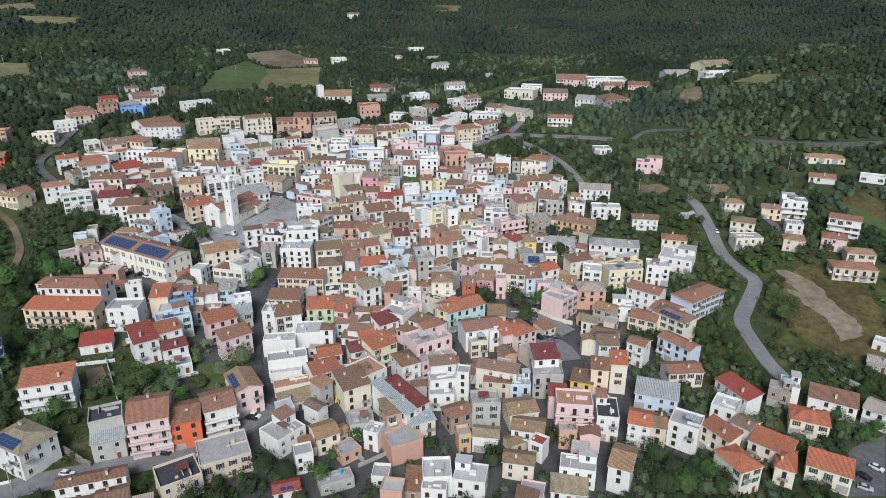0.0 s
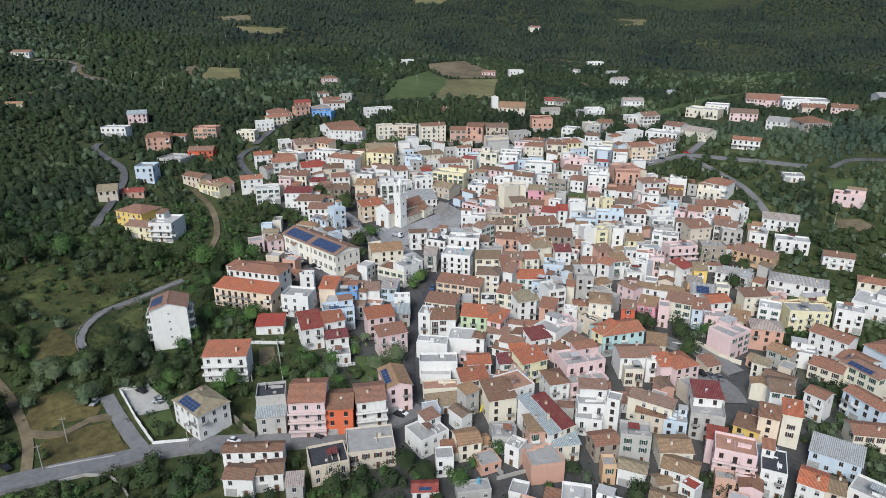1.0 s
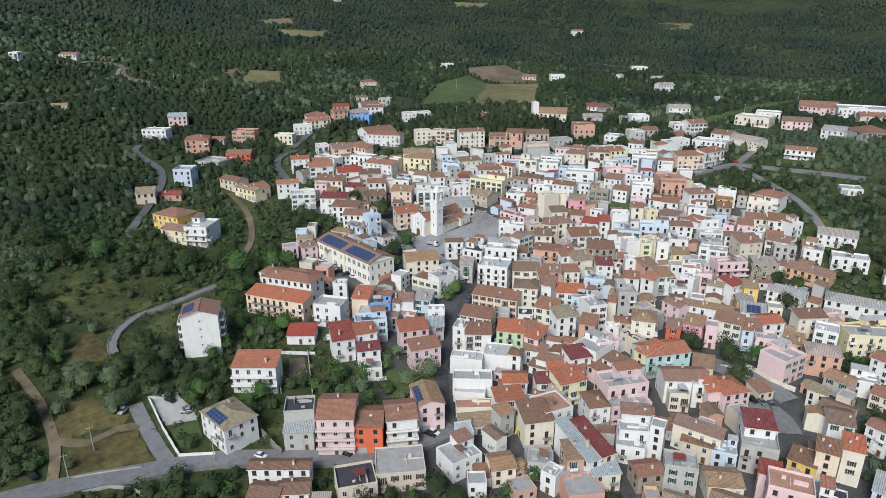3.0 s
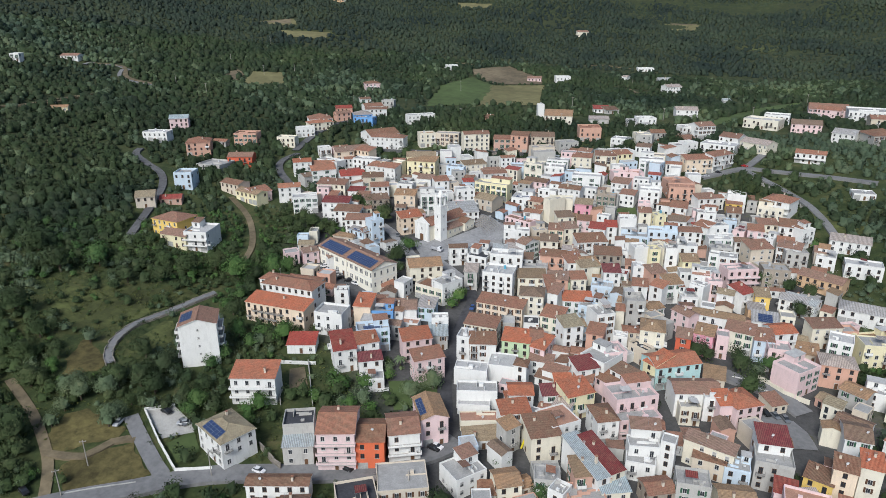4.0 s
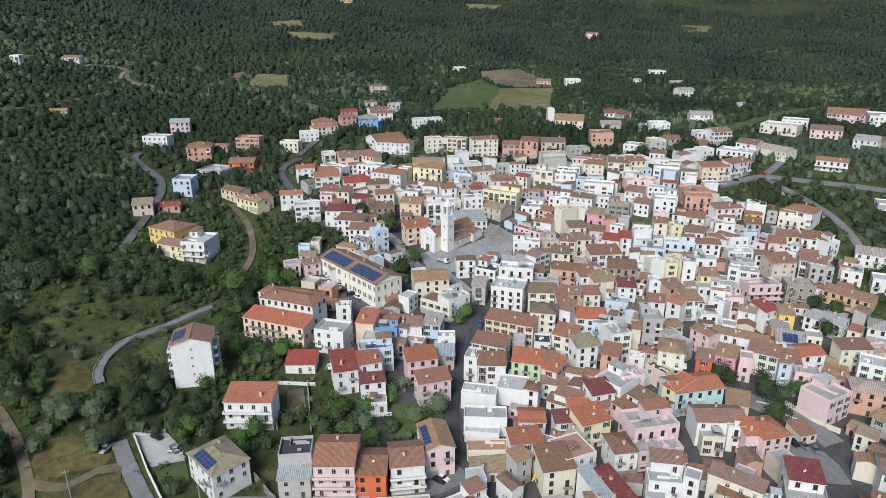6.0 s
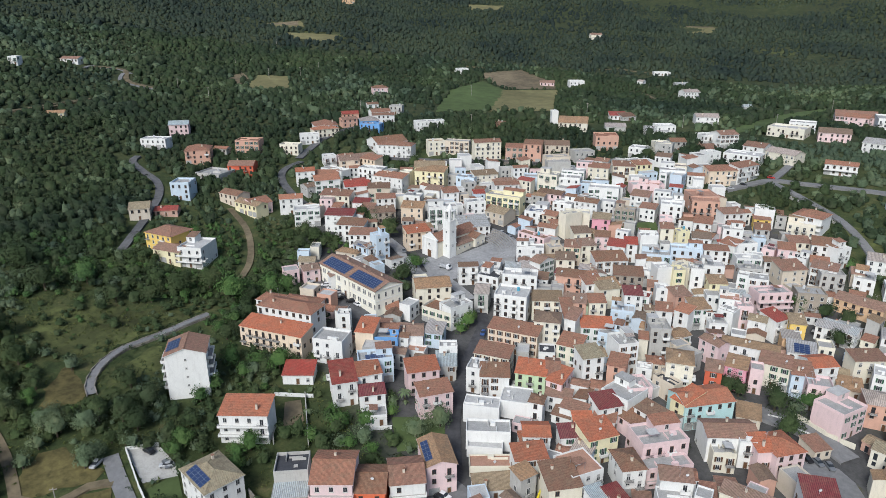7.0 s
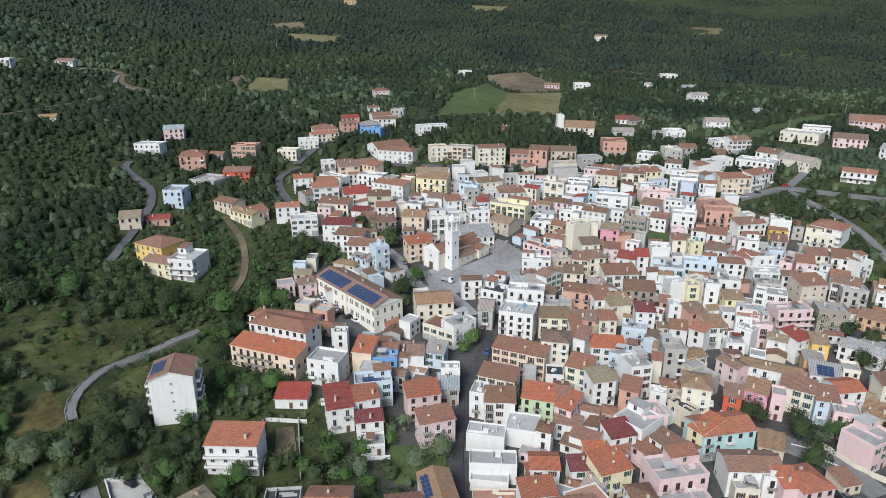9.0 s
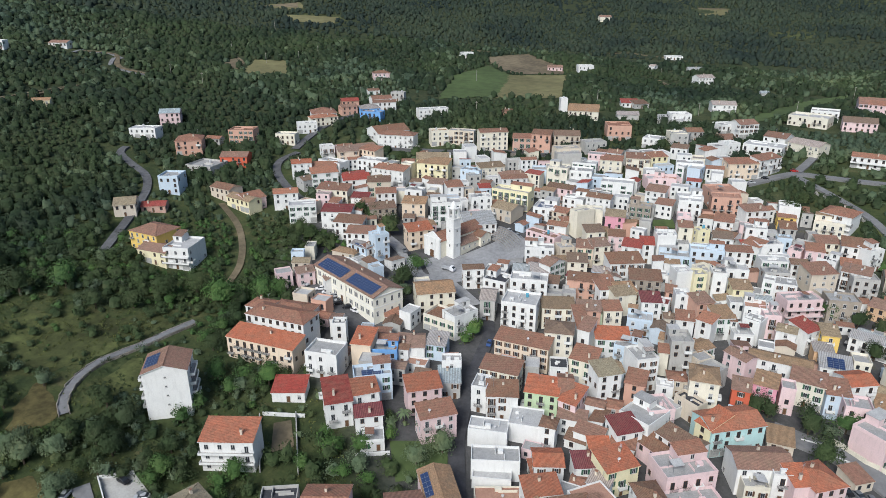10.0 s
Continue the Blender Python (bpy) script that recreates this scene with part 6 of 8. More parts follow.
house(-154.3, 311.9, 13.5, 7.6, 8, 3, "W", "D", "s", "")
house(-144.9, 303.8, 12.2, 6.8, 15, 3, "W", "T", "s", "")
house(-133.7, 340.4, 11.3, 7.6, 10, 3, "E", "B", "s", "B")
house(-117.1, 338.5, 14.3, 7.6, 26, 4, "W", "G", "f", "B")
house(-121.3, 362.9, 8.3, 6.8, 34, 3, "W", "T", "s", "")
house(-121.8, 314.8, 11.5, 7.6, 41, 3, "E", "O", "s", "")
house(-151.7, 346.4, 9.9, 6.0, 26, 3, "W", "T", "s", "")
house(-138.7, 353.7, 9.1, 6.8, 3, 3, "W", "G", "f", "")
house(-146.5, 330.2, 12.4, 6.8, 33, 3, "S", "D", "s", "")


# ---- gaps between the houses, filled with small annexes ----
trng = np.random.default_rng(5)
# free ground: outside houses, roads and plots
PATH_A = np.array(PATHS)


def free(xy, margin=0.0):
    ok = np.ones(len(xy), bool)
    for x, y, hw, hd, rot, top in BUILT:
        c, s = math.cos(radians(rot)), math.sin(radians(rot))
        near = np.nonzero((np.abs(xy[:, 0] - x) < 30) & (np.abs(xy[:, 1] - y) < 30) & ok)[0]
        d = xy[near] - (x, y)
        ok[near[(np.abs(d[:, 0] * c + d[:, 1] * s) < hw + margin) & (np.abs(-d[:, 0] * s + d[:, 1] * c) < hd + margin)]] = False
    for x, y, w in PATH_A:
        near = np.nonzero((np.abs(xy[:, 0] - x) < 9) & (np.abs(xy[:, 1] - y) < 9) & ok)[0]
        d = xy[near] - (x, y)
        ok[near[(d ** 2).sum(1) < (w + 2 * margin) ** 2]] = False
    for poly in PLOTS:
        p = np.array(poly)
        lo, hi = p.min(0), p.max(0)
        near = np.nonzero((xy > lo).all(1) & (xy < hi).all(1) & ok)[0]
        inside = np.zeros(len(near), bool)
        q = xy[near]
        for (ax, ay), (bx, by) in zip(poly, poly[1:] + poly[:1]):
            cross = (ay > q[:, 1]) != (by > q[:, 1])
            if ay != by:
                inside ^= cross & (q[:, 0] < (bx - ax) * (q[:, 1] - ay) / (by - ay) + ax)
        ok[near[inside]] = False
    return ok


# ground taken by the church and the theatre
PLOTS.append([(-122.2, 304.9), (-103.2, 296.1), (-87.5, 329.6), (-106.5, 338.5)])
PLOTS.append([(-100, 312), (-76, 308), (-70, 322), (-78, 340), (-94, 344), (-98, 330)])

# planted ground inside the village: centre, radius, chance
PLANTED = ((-171.5, 299.6, 13, 0.9), (-184.4, 303.5, 13, 0.9), (-158.2, 296.5, 8, 0.9), (-178.1, 284.8, 12, 0.9), (31, 413, 14, 0.5), (56, 412, 20, 0.6), (85, 410, 20, 0.55), (60, 385, 16, 0.6), (85, 360, 20, 0.6), (110, 375, 25, 0.6), (95, 330, 20, 0.6), (-114, 294, 5, 0.0), (-115, 281, 8, 0.05), (-137, 318, 8, 0.1), (-102, 298, 6, 0.0), (-118, 303, 6, 0.0), (95, 200, 34, 0.9), (70, 160, 20, 0.9), (40, 140, 14, 0.8), (58, 140, 14, 0.9), (10, 145, 12, 0.6), (-8, 160, 9, 0.7), (-98, 188, 34, 0.22), (-75, 195, 16, 0.25), (33, 150, 10, 0.7), (85, 185, 14, 0.6), (120, 265, 22, 0.8), (-88, 140, 20, 0.7), (-55, 140, 18, 0.7), (-30, 145, 12, 0.5), (-118, 268, 12, 0.6), (12, 228, 8, 0.8), (75, 330, 18, 0.6), (60, 360, 16, 0.5))


# outline of the upper village in plan
UPPER = ((-209, 360), (-216, 389), (-195, 406), (-166, 393), (-143, 416), (-112, 416), (-73, 419), (3, 455), (28, 422), (-9, 369), (-62, 359), (-104, 354), (-153, 320), (-183, 329))


def inside(q, poly):
    """Which of the plan points lie within an outline."""
    out = np.zeros(len(q), bool)
    for (ax, ay), (bx, by) in zip(poly, poly[1:] + poly[:1]):
        if ay != by:
            out ^= ((ay > q[:, 1]) != (by > q[:, 1])) & (q[:, 0] < (bx - ax) * (q[:, 1] - ay) / (by - ay) + ax)
    return out


def annexes(name, most, upper, seed, label, group):
    """Sheds and low rooms squeezed between the houses."""
    r = random.Random(seed)
    X, Y = np.meshgrid(np.arange(-190, 130, 4.4), np.arange(140, 470, 4.4))
    xy = np.stack([X.ravel(), Y.ravel()], 1) + trng.uniform(-1.6, 1.6, (X.size, 2))
    xy = xy[inside(xy, UPPER)] if upper else xy[(in_town(xy[:, 0], xy[:, 1]) > 0.35)]
    for cx, cy, rr, ch in PLANTED:
        xy = xy[(xy[:, 0] - cx) ** 2 + (xy[:, 1] - cy) ** 2 > rr * rr]
    xy = xy[free(xy, 1.6 if upper else 1.0)]
    xy = xy[np.random.default_rng(seed).permutation(len(xy))]
    houses, taken = list(BUILT), []
    for x, y in xy.tolist():
        near = min(houses, key=lambda b2: (b2[0] - x) ** 2 + (b2[1] - y) ** 2)
        if math.hypot(near[0] - x, near[1] - y) > 22 or any(math.hypot(x - a, y - c) < (7.2 if upper else 5.4) for a, c in taken) or len(taken) >= most:
            continue
        taken.append((x, y))
        w, d, h = (r.uniform(6.0, 9.0), r.uniform(5.0, 7.5), r.choice((4.2, 5.6, 6.0, 8.2))) if upper else (r.uniform(4.2, 7.0), r.uniform(4.0, 6.5), r.choice((2.9, 3.2, 5.4, 5.9)))
        wall, roof = (r.choice("WWWWWWCCPLG"), r.choice("TTRDGGWWWS")) if upper else (r.choice("WWWWCBGGPLA"), r.choice("TTTBDDGGGWW"))
        kind = "f" if roof in "GWS" else r.choice("sbg")
        rise, turn = d * 0.17, near[4] + r.choice((0, 0, 90)) + r.uniform(-4, 4)
        walls = wall_mesh(kind, w, d, -2.5, h, rise)
        n = max(1, int(w / 2.4))
        for k in range(n):
            for z in (1.0, 3.8, 6.4):
                if z < h - 1.4 and r.random() < 0.8:
                    xx = -w / 2 + (k + 0.5) * w / n
                    tall = 0.8 if r.random() < 0.3 else 0.0
                    add_box(walls, xx - 0.5, -d / 2 - 0.04, z - tall, xx + 0.5, -d / 2 + 0.1, z + 1.3, 1)
                    add_box(walls, xx - 0.62, -d / 2 - 0.14, z - tall - 0.1, xx + 0.62, -d / 2 + 0.1, z - tall - 0.002, 2)
        top = tray_mesh(w + 0.1, d + 0.1, h, h + 0.2, h + r.choice((0.45, 0.7, 1.1))) if kind == "f" else roof_mesh(kind, w, d, h, rise, 0.25)
        root = new(name, mesh_of(name, walls, WALLS[wall][1], GLASS, STONE_SILL))
        root.matrix_basis = pose(x, y, gz(x, y), 0, 0, turn)
        part("roof", mesh_of("roof", top, ROOFS[roof][1], WALLS[wall][1]), None, root)
        BUILT.append((x, y, w / 2 + 1.2, d / 2 + 1.2, turn, gz(x, y) + h))
        tagged(root, f"small {WALLS[wall][0]} plastered {label} with {ROOFS[roof][0]}", label, group)


annexes("annex", 175, False, 23, "annex", "annexes between the houses")
annexes("small_house", 150, True, 29, "house", "small houses of the upper village")
for plan in PLANNED:
    raise_house(*plan)


# ---- church, school, theatre ----
def church(x, y, rot):
    root = new("church")
    root.matrix_basis = pose(x, y, gz(x, y) - 0.3, 0, 0, rot)
    white, cream = WALLS["W"][1], WALLS["C"][1]
    part("nave", wall_mesh("g", 27, 9.0, -2.5, 8.2, 2.6), cream, root, "", pose(0, 14.2, 0, 0, 0, 90))
    part("roof", roof_mesh("g", 27, 9.0, 8.2, 2.6), ROOFS["T"][1], root, "", pose(0, 14.2, 0, 0, 0, 90))
    bm = bmesh.new()
    add_box(bm, -4.7, 0.0, -2.5, 4.7, 0.7, 9.2)
    gable = [bm.verts.new(p) for p in ((-4.7, 0.0, 9.35), (4.7, 0.0, 9.35), (0, 0.0, 12.2), (-4.7, 0.7, 9.35), (4.7, 0.7, 9.35), (0, 0.7, 12.2))]
    for f in ((0, 1, 2), (5, 4, 3), (0, 2, 5, 3), (1, 4, 5, 2)):
        bm.faces.new([gable[i] for i in f])
    add_box(bm, -5.0, -0.25, 9.0, 5.0, 0.9, 9.35)
    part("facade", bm, white, root, "white plastered church front with a gable")
    for s in (-4.1, -2.1, 2.1, 4.1):
        part("pilaster", box(s - 0.45, -0.32, -2.5, s + 0.45, -0.002, 9.0), white, root)
    part("door", box(-1.1, -0.08, -0.6, 1.1, -0.003, 3.6), WOOD, root, "dark wooden church door")
    part("window", SMALL, None, root, "", pose(0, -0.01, 6.0) @ Matrix.Scale(1.6, 4))
    tx, ty, h = 6.6, 6.6, 18.2
    tower = part("bell_tower", box(tx - 2.2, ty - 2.2, -2.5, tx + 2.2, ty + 2.2, h), white, root, "tall white bell tower")
    for z in (7.0, 14.0, h):
        part("cornice", box(tx - 2.36, ty - 2.36, z - 0.12, tx + 2.36, ty + 2.36, z + 0.14), white, tower)
    bel = bmesh.new()
    for sx in (-1, 1):
        for sy in (-1, 1):
            add_box(bel, tx + sx * 1.4 - 0.5, ty + sy * 1.4 - 0.5, h + 0.14, tx + sx * 1.4 + 0.5, ty + sy * 1.4 + 0.5, h + 4.2)
    add_box(bel, tx - 2.05, ty - 2.05, h + 4.2, tx + 2.05, ty + 2.05, h + 4.6)
    part("belfry", bel, white, tower)
    bm = bmesh.new()
    add_tube(bm, (tx, ty, h + 2.2), (tx, ty, h + 3.4), 0.75, 0.3, 12)
    part("bell", bm, IRON, tower, "dark bronze bell")
    bm = bmesh.new()
    add_tube(bm, (tx, ty, h + 4.6), (tx, ty, h + 5.8), 1.5, 1.3, 8)
    add_tube(bm, (tx, ty, h + 5.8), (tx, ty, h + 7.6), 1.3, 0.15, 8)
    for sx in (-1, 1):
        for sy in (-1, 1):
            add_tube(bm, (tx + sx * 1.75, ty + sy * 1.75, h + 4.6), (tx + sx * 1.75, ty + sy * 1.75, h + 6.3), 0.3, 0.05, 6)
    part("spire", bm, WALLS["W"][1], tower)
    for z in (5.5, 12.2):
        part("window", box(tx - 0.25, ty - 2.24, z, tx + 0.25, ty - 2.202, z + 1.1), GLASS, tower)
        part("window", box(tx + 2.202, ty - 0.25, z, tx + 2.24, ty + 0.25, z + 1.1), GLASS, tower)
    aisle = part("side_aisle", wall_mesh("s", 16.0, 4.2, -2.5, 5.2, 1.6), cream, root, "", pose(6.55, 17.2, 0, 0, 0, 90))
    part("roof", roof_mesh("s", 16.0, 4.2, 5.2, 1.6), ROOFS["T"][1], aisle)
    for k in range(4):
        part("window", SMALL, None, aisle, "", pose(-6 + k * 3.6, -2.1, 3.0) @ Matrix.Scale(1.5, 4))
    wing = part("chapel", wall_mesh("g", 7.5, 7.0, -2.5, 6.4, 1.6), cream, root, "", pose(6.2, 24.5, 0))
    part("roof", roof_mesh("g", 7.5, 7.0, 6.4, 1.6), ROOFS["D"][1], wing)
    for k in (-1.7, 1.7):
        part("window", SMALL, None, wing, "", pose(3.75, k, 3.2, 0, 0, 90) @ Matrix.Scale(1.6, 4))
    return tagged(root, "white and cream church with terracotta roofs and bell tower", "church")


church(-112.4, 307.0, -25)


def school(x, y, w, d, rot, h):
    root = new("school")
    base = gz(x, y)
    root.matrix_basis = pose(x, y, base, 0, 0, rot)
    rise = d / 2 * 0.36
    cream = plaster("pale_cream_plaster", (0.8, 0.77, 0.66), 0.2)
    part("wall", wall_mesh("g", w, d, -4.0, h, rise), cream, root)
    part("roof", roof_mesh("g", w, d, h, rise, 0.5), ROOFS["T"][1], root, "terracotta tile roof")
    part("cornice", ring_mesh(w + 0.5, d + 0.5, h - 0.35, h - 0.05), WALLS["W"][1], root)
    part("band", ring_mesh(w + 0.2, d + 0.2, h / 2 - 0.1, h / 2 + 0.1), WALLS["W"][1], root)
    tall = window_mesh("tall_window", 0.95, 2.0, "plain")
    n = 22
    for k in range(n):
        xx = -w / 2 + w * (k + 0.5) / n + (0.35 if k % 2 else -0.35)
        for z in (1.2, h / 2 + 1.1):
            if abs(k - n / 2 + 0.5) < 1 and z < 2:
                continue
            part("window", tall, None, root, "", pose(xx, -d / 2, z))
    for k in range(4):
        for z in (1.2, h / 2 + 1.1):
            for s in (-90, 90):
                part("window", tall, None, root, "", pose(0, 0, 0, 0, 0, s) @ pose(-d / 2 + d * (k + 0.5) / 4, -w / 2, z))
    bay = part("entrance", box(-2.4, -d / 2 - 0.5, -2.0, 2.4, -d / 2 - 0.002, h - 0.4), cream, root)
    part("door", DOOR, None, bay, "", pose(0, -d / 2 - 0.5, 0.2) @ Matrix.Scale(1.3, 4))
    part("window", tall, None, bay, "", pose(0, -d / 2 - 0.5, h / 2 + 1.1))
    tilt = math.degrees(math.atan2(rise, d / 2))
    m0 = pose(0, -d / 2, h + 0.2, tilt, 0, 0)
    rows = int((d / 2 / math.cos(radians(tilt)) - 0.8) / 1.06)
    for side in (-1, 1):
        nc = int((w / 2 - 3.4) / 1.7)
        for i in range(nc):
            for j in range(rows):
                part("solar_panel", PANEL, None, root, "", m0 @ pose(side * (2.6 + i * 1.7), 0.9 + j * 1.06, 0.06))
    for k in (-0.3, 0.0, 0.3):
        part("chimney", CHIMNEY, None, root, "", pose(k * w, d * 0.2, h + rise * 0.6))
    return tagged(root, "long cream school with terracotta roof and solar panels", "school")


school(-128.4, 266.1, 41.0, 13.4, -29.6, 9.2)


def theatre(x, y):
    """Open-air theatre: stone steps in arcs that climb with the land about a paved floor."""
    root = new("open_air_theatre")
    base = gz(x, y)
    root.matrix_basis = pose(x, y, base)
    n = 30
    a = [radians(-4 + 78 * i / n) for i in range(n + 1)]
    for k in range(8):
        r0, r1 = 15.2 + k * 1.1, 16.3 + k * 1.1 + 0.02
        z = [max(gz(x + r * math.cos(t), y + r * math.sin(t)) for r in (r0, r1)) - base + 0.3 + 0.34 * k for t in a]
        bm = bmesh.new()
        rings = [[bm.verts.new((r * math.cos(t), r * math.sin(t), zz + dz if dz > -1 else -4.0)) for t, zz in zip(a, z)] for r, dz in ((r0, -9), (r0, 0), (r0 - 0.06, 0), (r0 - 0.06, 0.08), (r1, 0.08), (r1, -9))]
        for m, (p, q) in enumerate(zip(rings, rings[1:])):
            for i in range(n):
                # risers and nosings take the darker stone: the shadow lines between treads, as colour
                bm.faces.new((p[i], p[i + 1], q[i + 1], q[i])).material_index = 1 if m < 3 else 0
        for i in (0, n):
            bm.faces.new([rg[i] for rg in rings])
        bmesh.ops.recalc_face_normals(bm, faces=bm.faces)
        part("step", mesh_of("step", bm, PAVING, WALL_STONE), None, root)
    return tagged(root, "pale stone open-air theatre with curved steps", "theatre")


theatre(-97.0, 315.0)


# ---- walls, poles, cars ----
def wall_line(points, height, thick, material, label):
    bm = bmesh.new()
    for (ax, ay), (bx, by) in zip(points, points[1:]):
        n = max(1, int(math.hypot(bx - ax, by - ay) / 4))
        for k in range(n):
            p = (ax + (bx - ax) * k / n, ay + (by - ay) * k / n)
            q = (ax + (bx - ax) * (k + 1) / n, ay + (by - ay) * (k + 1) / n)
            d = Vector((q[0] - p[0], q[1] - p[1])).normalized() * thick / 2
            s = Vector((-d.y, d.x))
            z = max(gz(*p), gz(*q)) + height
            lo = min(gz(*p), gz(*q)) - 1.5
            c = [(p[0] - d.x + s.x, p[1] - d.y + s.y), (p[0] - d.x - s.x, p[1] - d.y - s.y), (q[0] - s.x, q[1] - s.y), (q[0] + s.x, q[1] + s.y)]
            v = [bm.verts.new((*a, lo)) for a in c] + [bm.verts.new((*a, z)) for a in c]
            for f in ((4, 5, 6, 7), (0, 1, 5, 4), (1, 2, 6, 5), (2, 3, 7, 6), (3, 0, 4, 7)):
                bm.faces.new([v[i] for i in f])
    return tagged(new("garden_wall", mesh_of("garden_wall", bm, material)), label, "wall", "garden and street walls")


def pole_mesh():
    bm = bmesh.new()
    add_tube(bm, (0, 0, -1.0), (0, 0, 9.0), 0.17, 0.12, 8)
    add_box(bm, -0.9, -0.07, 8.4, 0.9, 0.07, 8.55)
    for s in (-0.8, 0, 0.8):
        add_tube(bm, (s, 0, 8.55), (s, 0, 8.8), 0.06, 0.05, 6)
    return mesh_of("utility_pole", bm, plain("weathered_pole", (0.4, 0.37, 0.33), 0.9))


POLE = pole_mesh()


def utility_pole(x, y):
    ob = new("utility_pole", POLE)
    ob.matrix_basis = pose(x, y, gz(x, y), 0, 0, (x * 7) % 180)
    return tagged(ob, "weathered grey utility pole with a crossarm", "pole", "utility poles")


PAINT = {k: plain(k + "_car_paint", c, 0.3, 0.1, 0.05) for k, c in (("white", (0.7, 0.7, 0.7)), ("black", (0.02, 0.02, 0.022)), ("silver", (0.4, 0.41, 0.42)), ("blue", (0.05, 0.1, 0.25)), ("red", (0.4, 0.03, 0.025)), ("grey", (0.16, 0.17, 0.18)))}
TYRE = plain("tyre_rubber", (0.02, 0.02, 0.02), 0.9)


def lofted(sections, material_name, *materials):
    """Closed hull through cross-sections given as (y, half width, z low, z high), front to back."""
    bm = bmesh.new()
    rings = []
    for y, hw, z0, z1 in sections:
        e = 0.14 * (z1 - z0)
        rings.append([bm.verts.new(p) for p in ((-hw, y, z0), (hw, y, z0), (hw, y, z1 - e), (hw - e, y, z1), (-hw + e, y, z1), (-hw, y, z1 - e))])
    for p, q in zip(rings, rings[1:]):
        for k in range(6):
            bm.faces.new((p[k], q[k], q[(k + 1) % 6], p[(k + 1) % 6]))
    bm.faces.new(rings[0])
    bm.faces.new(rings[-1][::-1])
    bmesh.ops.recalc_face_normals(bm, faces=bm.faces)
    return mesh_of(material_name, bm, *materials)


CAR_BODY = {k: lofted(((-2.0, 0.72, 0.35, 0.62), (-1.85, 0.82, 0.24, 0.75), (-0.9, 0.86, 0.22, 0.92), (0.4, 0.87, 0.22, 0.96), (1.6, 0.85, 0.24, 0.95), (1.95, 0.76, 0.34, 0.85)), "body", m) for k, m in PAINT.items()}
CAR_GLASS = lofted(((-0.95, 0.74, 0.9, 0.96), (-0.2, 0.68, 0.9, 1.4), (1.1, 0.67, 0.9, 1.42), (1.75, 0.7, 0.88, 0.98)), "cabin", GLASS)
CAR_TOP = {k: lofted(((-0.25, 0.6, 1.38, 1.45), (0.4, 0.64, 1.39, 1.48), (1.15, 0.6, 1.38, 1.45)), "roof_panel", m) for k, m in PAINT.items()}


def wheel_mesh():
    bm = bmesh.new()
    add_tube(bm, (-0.1, 0, 0), (0.1, 0, 0), 0.31, 0.31, 14)
    add_tube(bm, (-0.115, 0, 0), (0.115, 0, 0), 0.18, 0.18, 10, 1)
    return mesh_of("wheel", bm, TYRE, STEEL)


WHEEL = wheel_mesh()


def car(x, y, rot, colour, size=1.0):
    root = new("car")
    root.matrix_basis = pose(x, y, gz(x, y) + 0.42, 0, 0, rot) @ Matrix.Scale(size, 4)
    part("body", CAR_BODY[colour], None, root)
    part("cabin", CAR_GLASS, None, root, "dark car windows")
    part("roof_panel", CAR_TOP[colour], None, root)
    for sx in (-0.78, 0.78):
        for sy in (-1.25, 1.25):
            part("wheel", WHEEL, None, root, "", pose(sx, sy, 0.31))
    return tagged(root, f"{colour} parked hatchback car with dark windows", "car", "parked cars")


def truck(x, y, rot):
    root = new("truck")
    root.matrix_basis = pose(x, y, gz(x, y) + 0.42, 0, 0, rot)
    part("cab", lofted(((-3.1, 0.95, 0.5, 1.3), (-2.9, 1.0, 0.45, 1.7), (-2.3, 1.0, 0.45, 2.35), (-1.3, 1.0, 0.45, 2.4)), "cab", PAINT["white"]), None, root)
    part("windscreen", lofted(((-3.0, 0.8, 1.5, 1.62), (-2.5, 0.85, 1.45, 2.25), (-2.3, 0.85, 1.5, 2.3)), "windscreen", GLASS), None, root, "dark glass windscreen")
    bed = box(-1.0, -1.2, 0.75, 1.0, 3.2, 0.95)
    for a in ((-1.0, -1.2, 0.954, -0.92, 3.2, 1.4), (0.92, -1.2, 0.954, 1.0, 3.2, 1.4), (-0.92, -1.2, 0.954, 0.92, -1.12, 1.9), (-0.92, 3.12, 0.954, 0.92, 3.2, 1.4)):
        add_box(bed, *a)
    part("loading_bed", bed, PAINT["silver"], root, "silver loading bed with low sides")
    for sx in (-0.85, 0.85):
        for sy in (-2.2, 2.0):
            part("wheel", WHEEL, None, root, "", pose(sx, sy, 0.38) @ Matrix.Scale(1.25, 4))
    return tagged(root, "white open-bed truck parked on the church square", "truck")


def debris_chute(top, foot):
    """Chain of tapered plastic sleeves that hangs from a balcony down to the yard."""
    root = new("debris_chute")
    a, b2 = Vector((*top, gz(*top) + 6.2)), Vector((*foot, gz(*foot) + 0.4))
    n = 8
    for k in range(n):
        bm = bmesh.new()
        add_tube(bm, a.lerp(b2, k / n), a.lerp(b2, (k + 1.15) / n), 0.36, 0.27, 10)
        part("sleeve", bm, YELLOW, root)
    return tagged(root, "bright yellow plastic debris chute hanging beside a house", "debris chute")


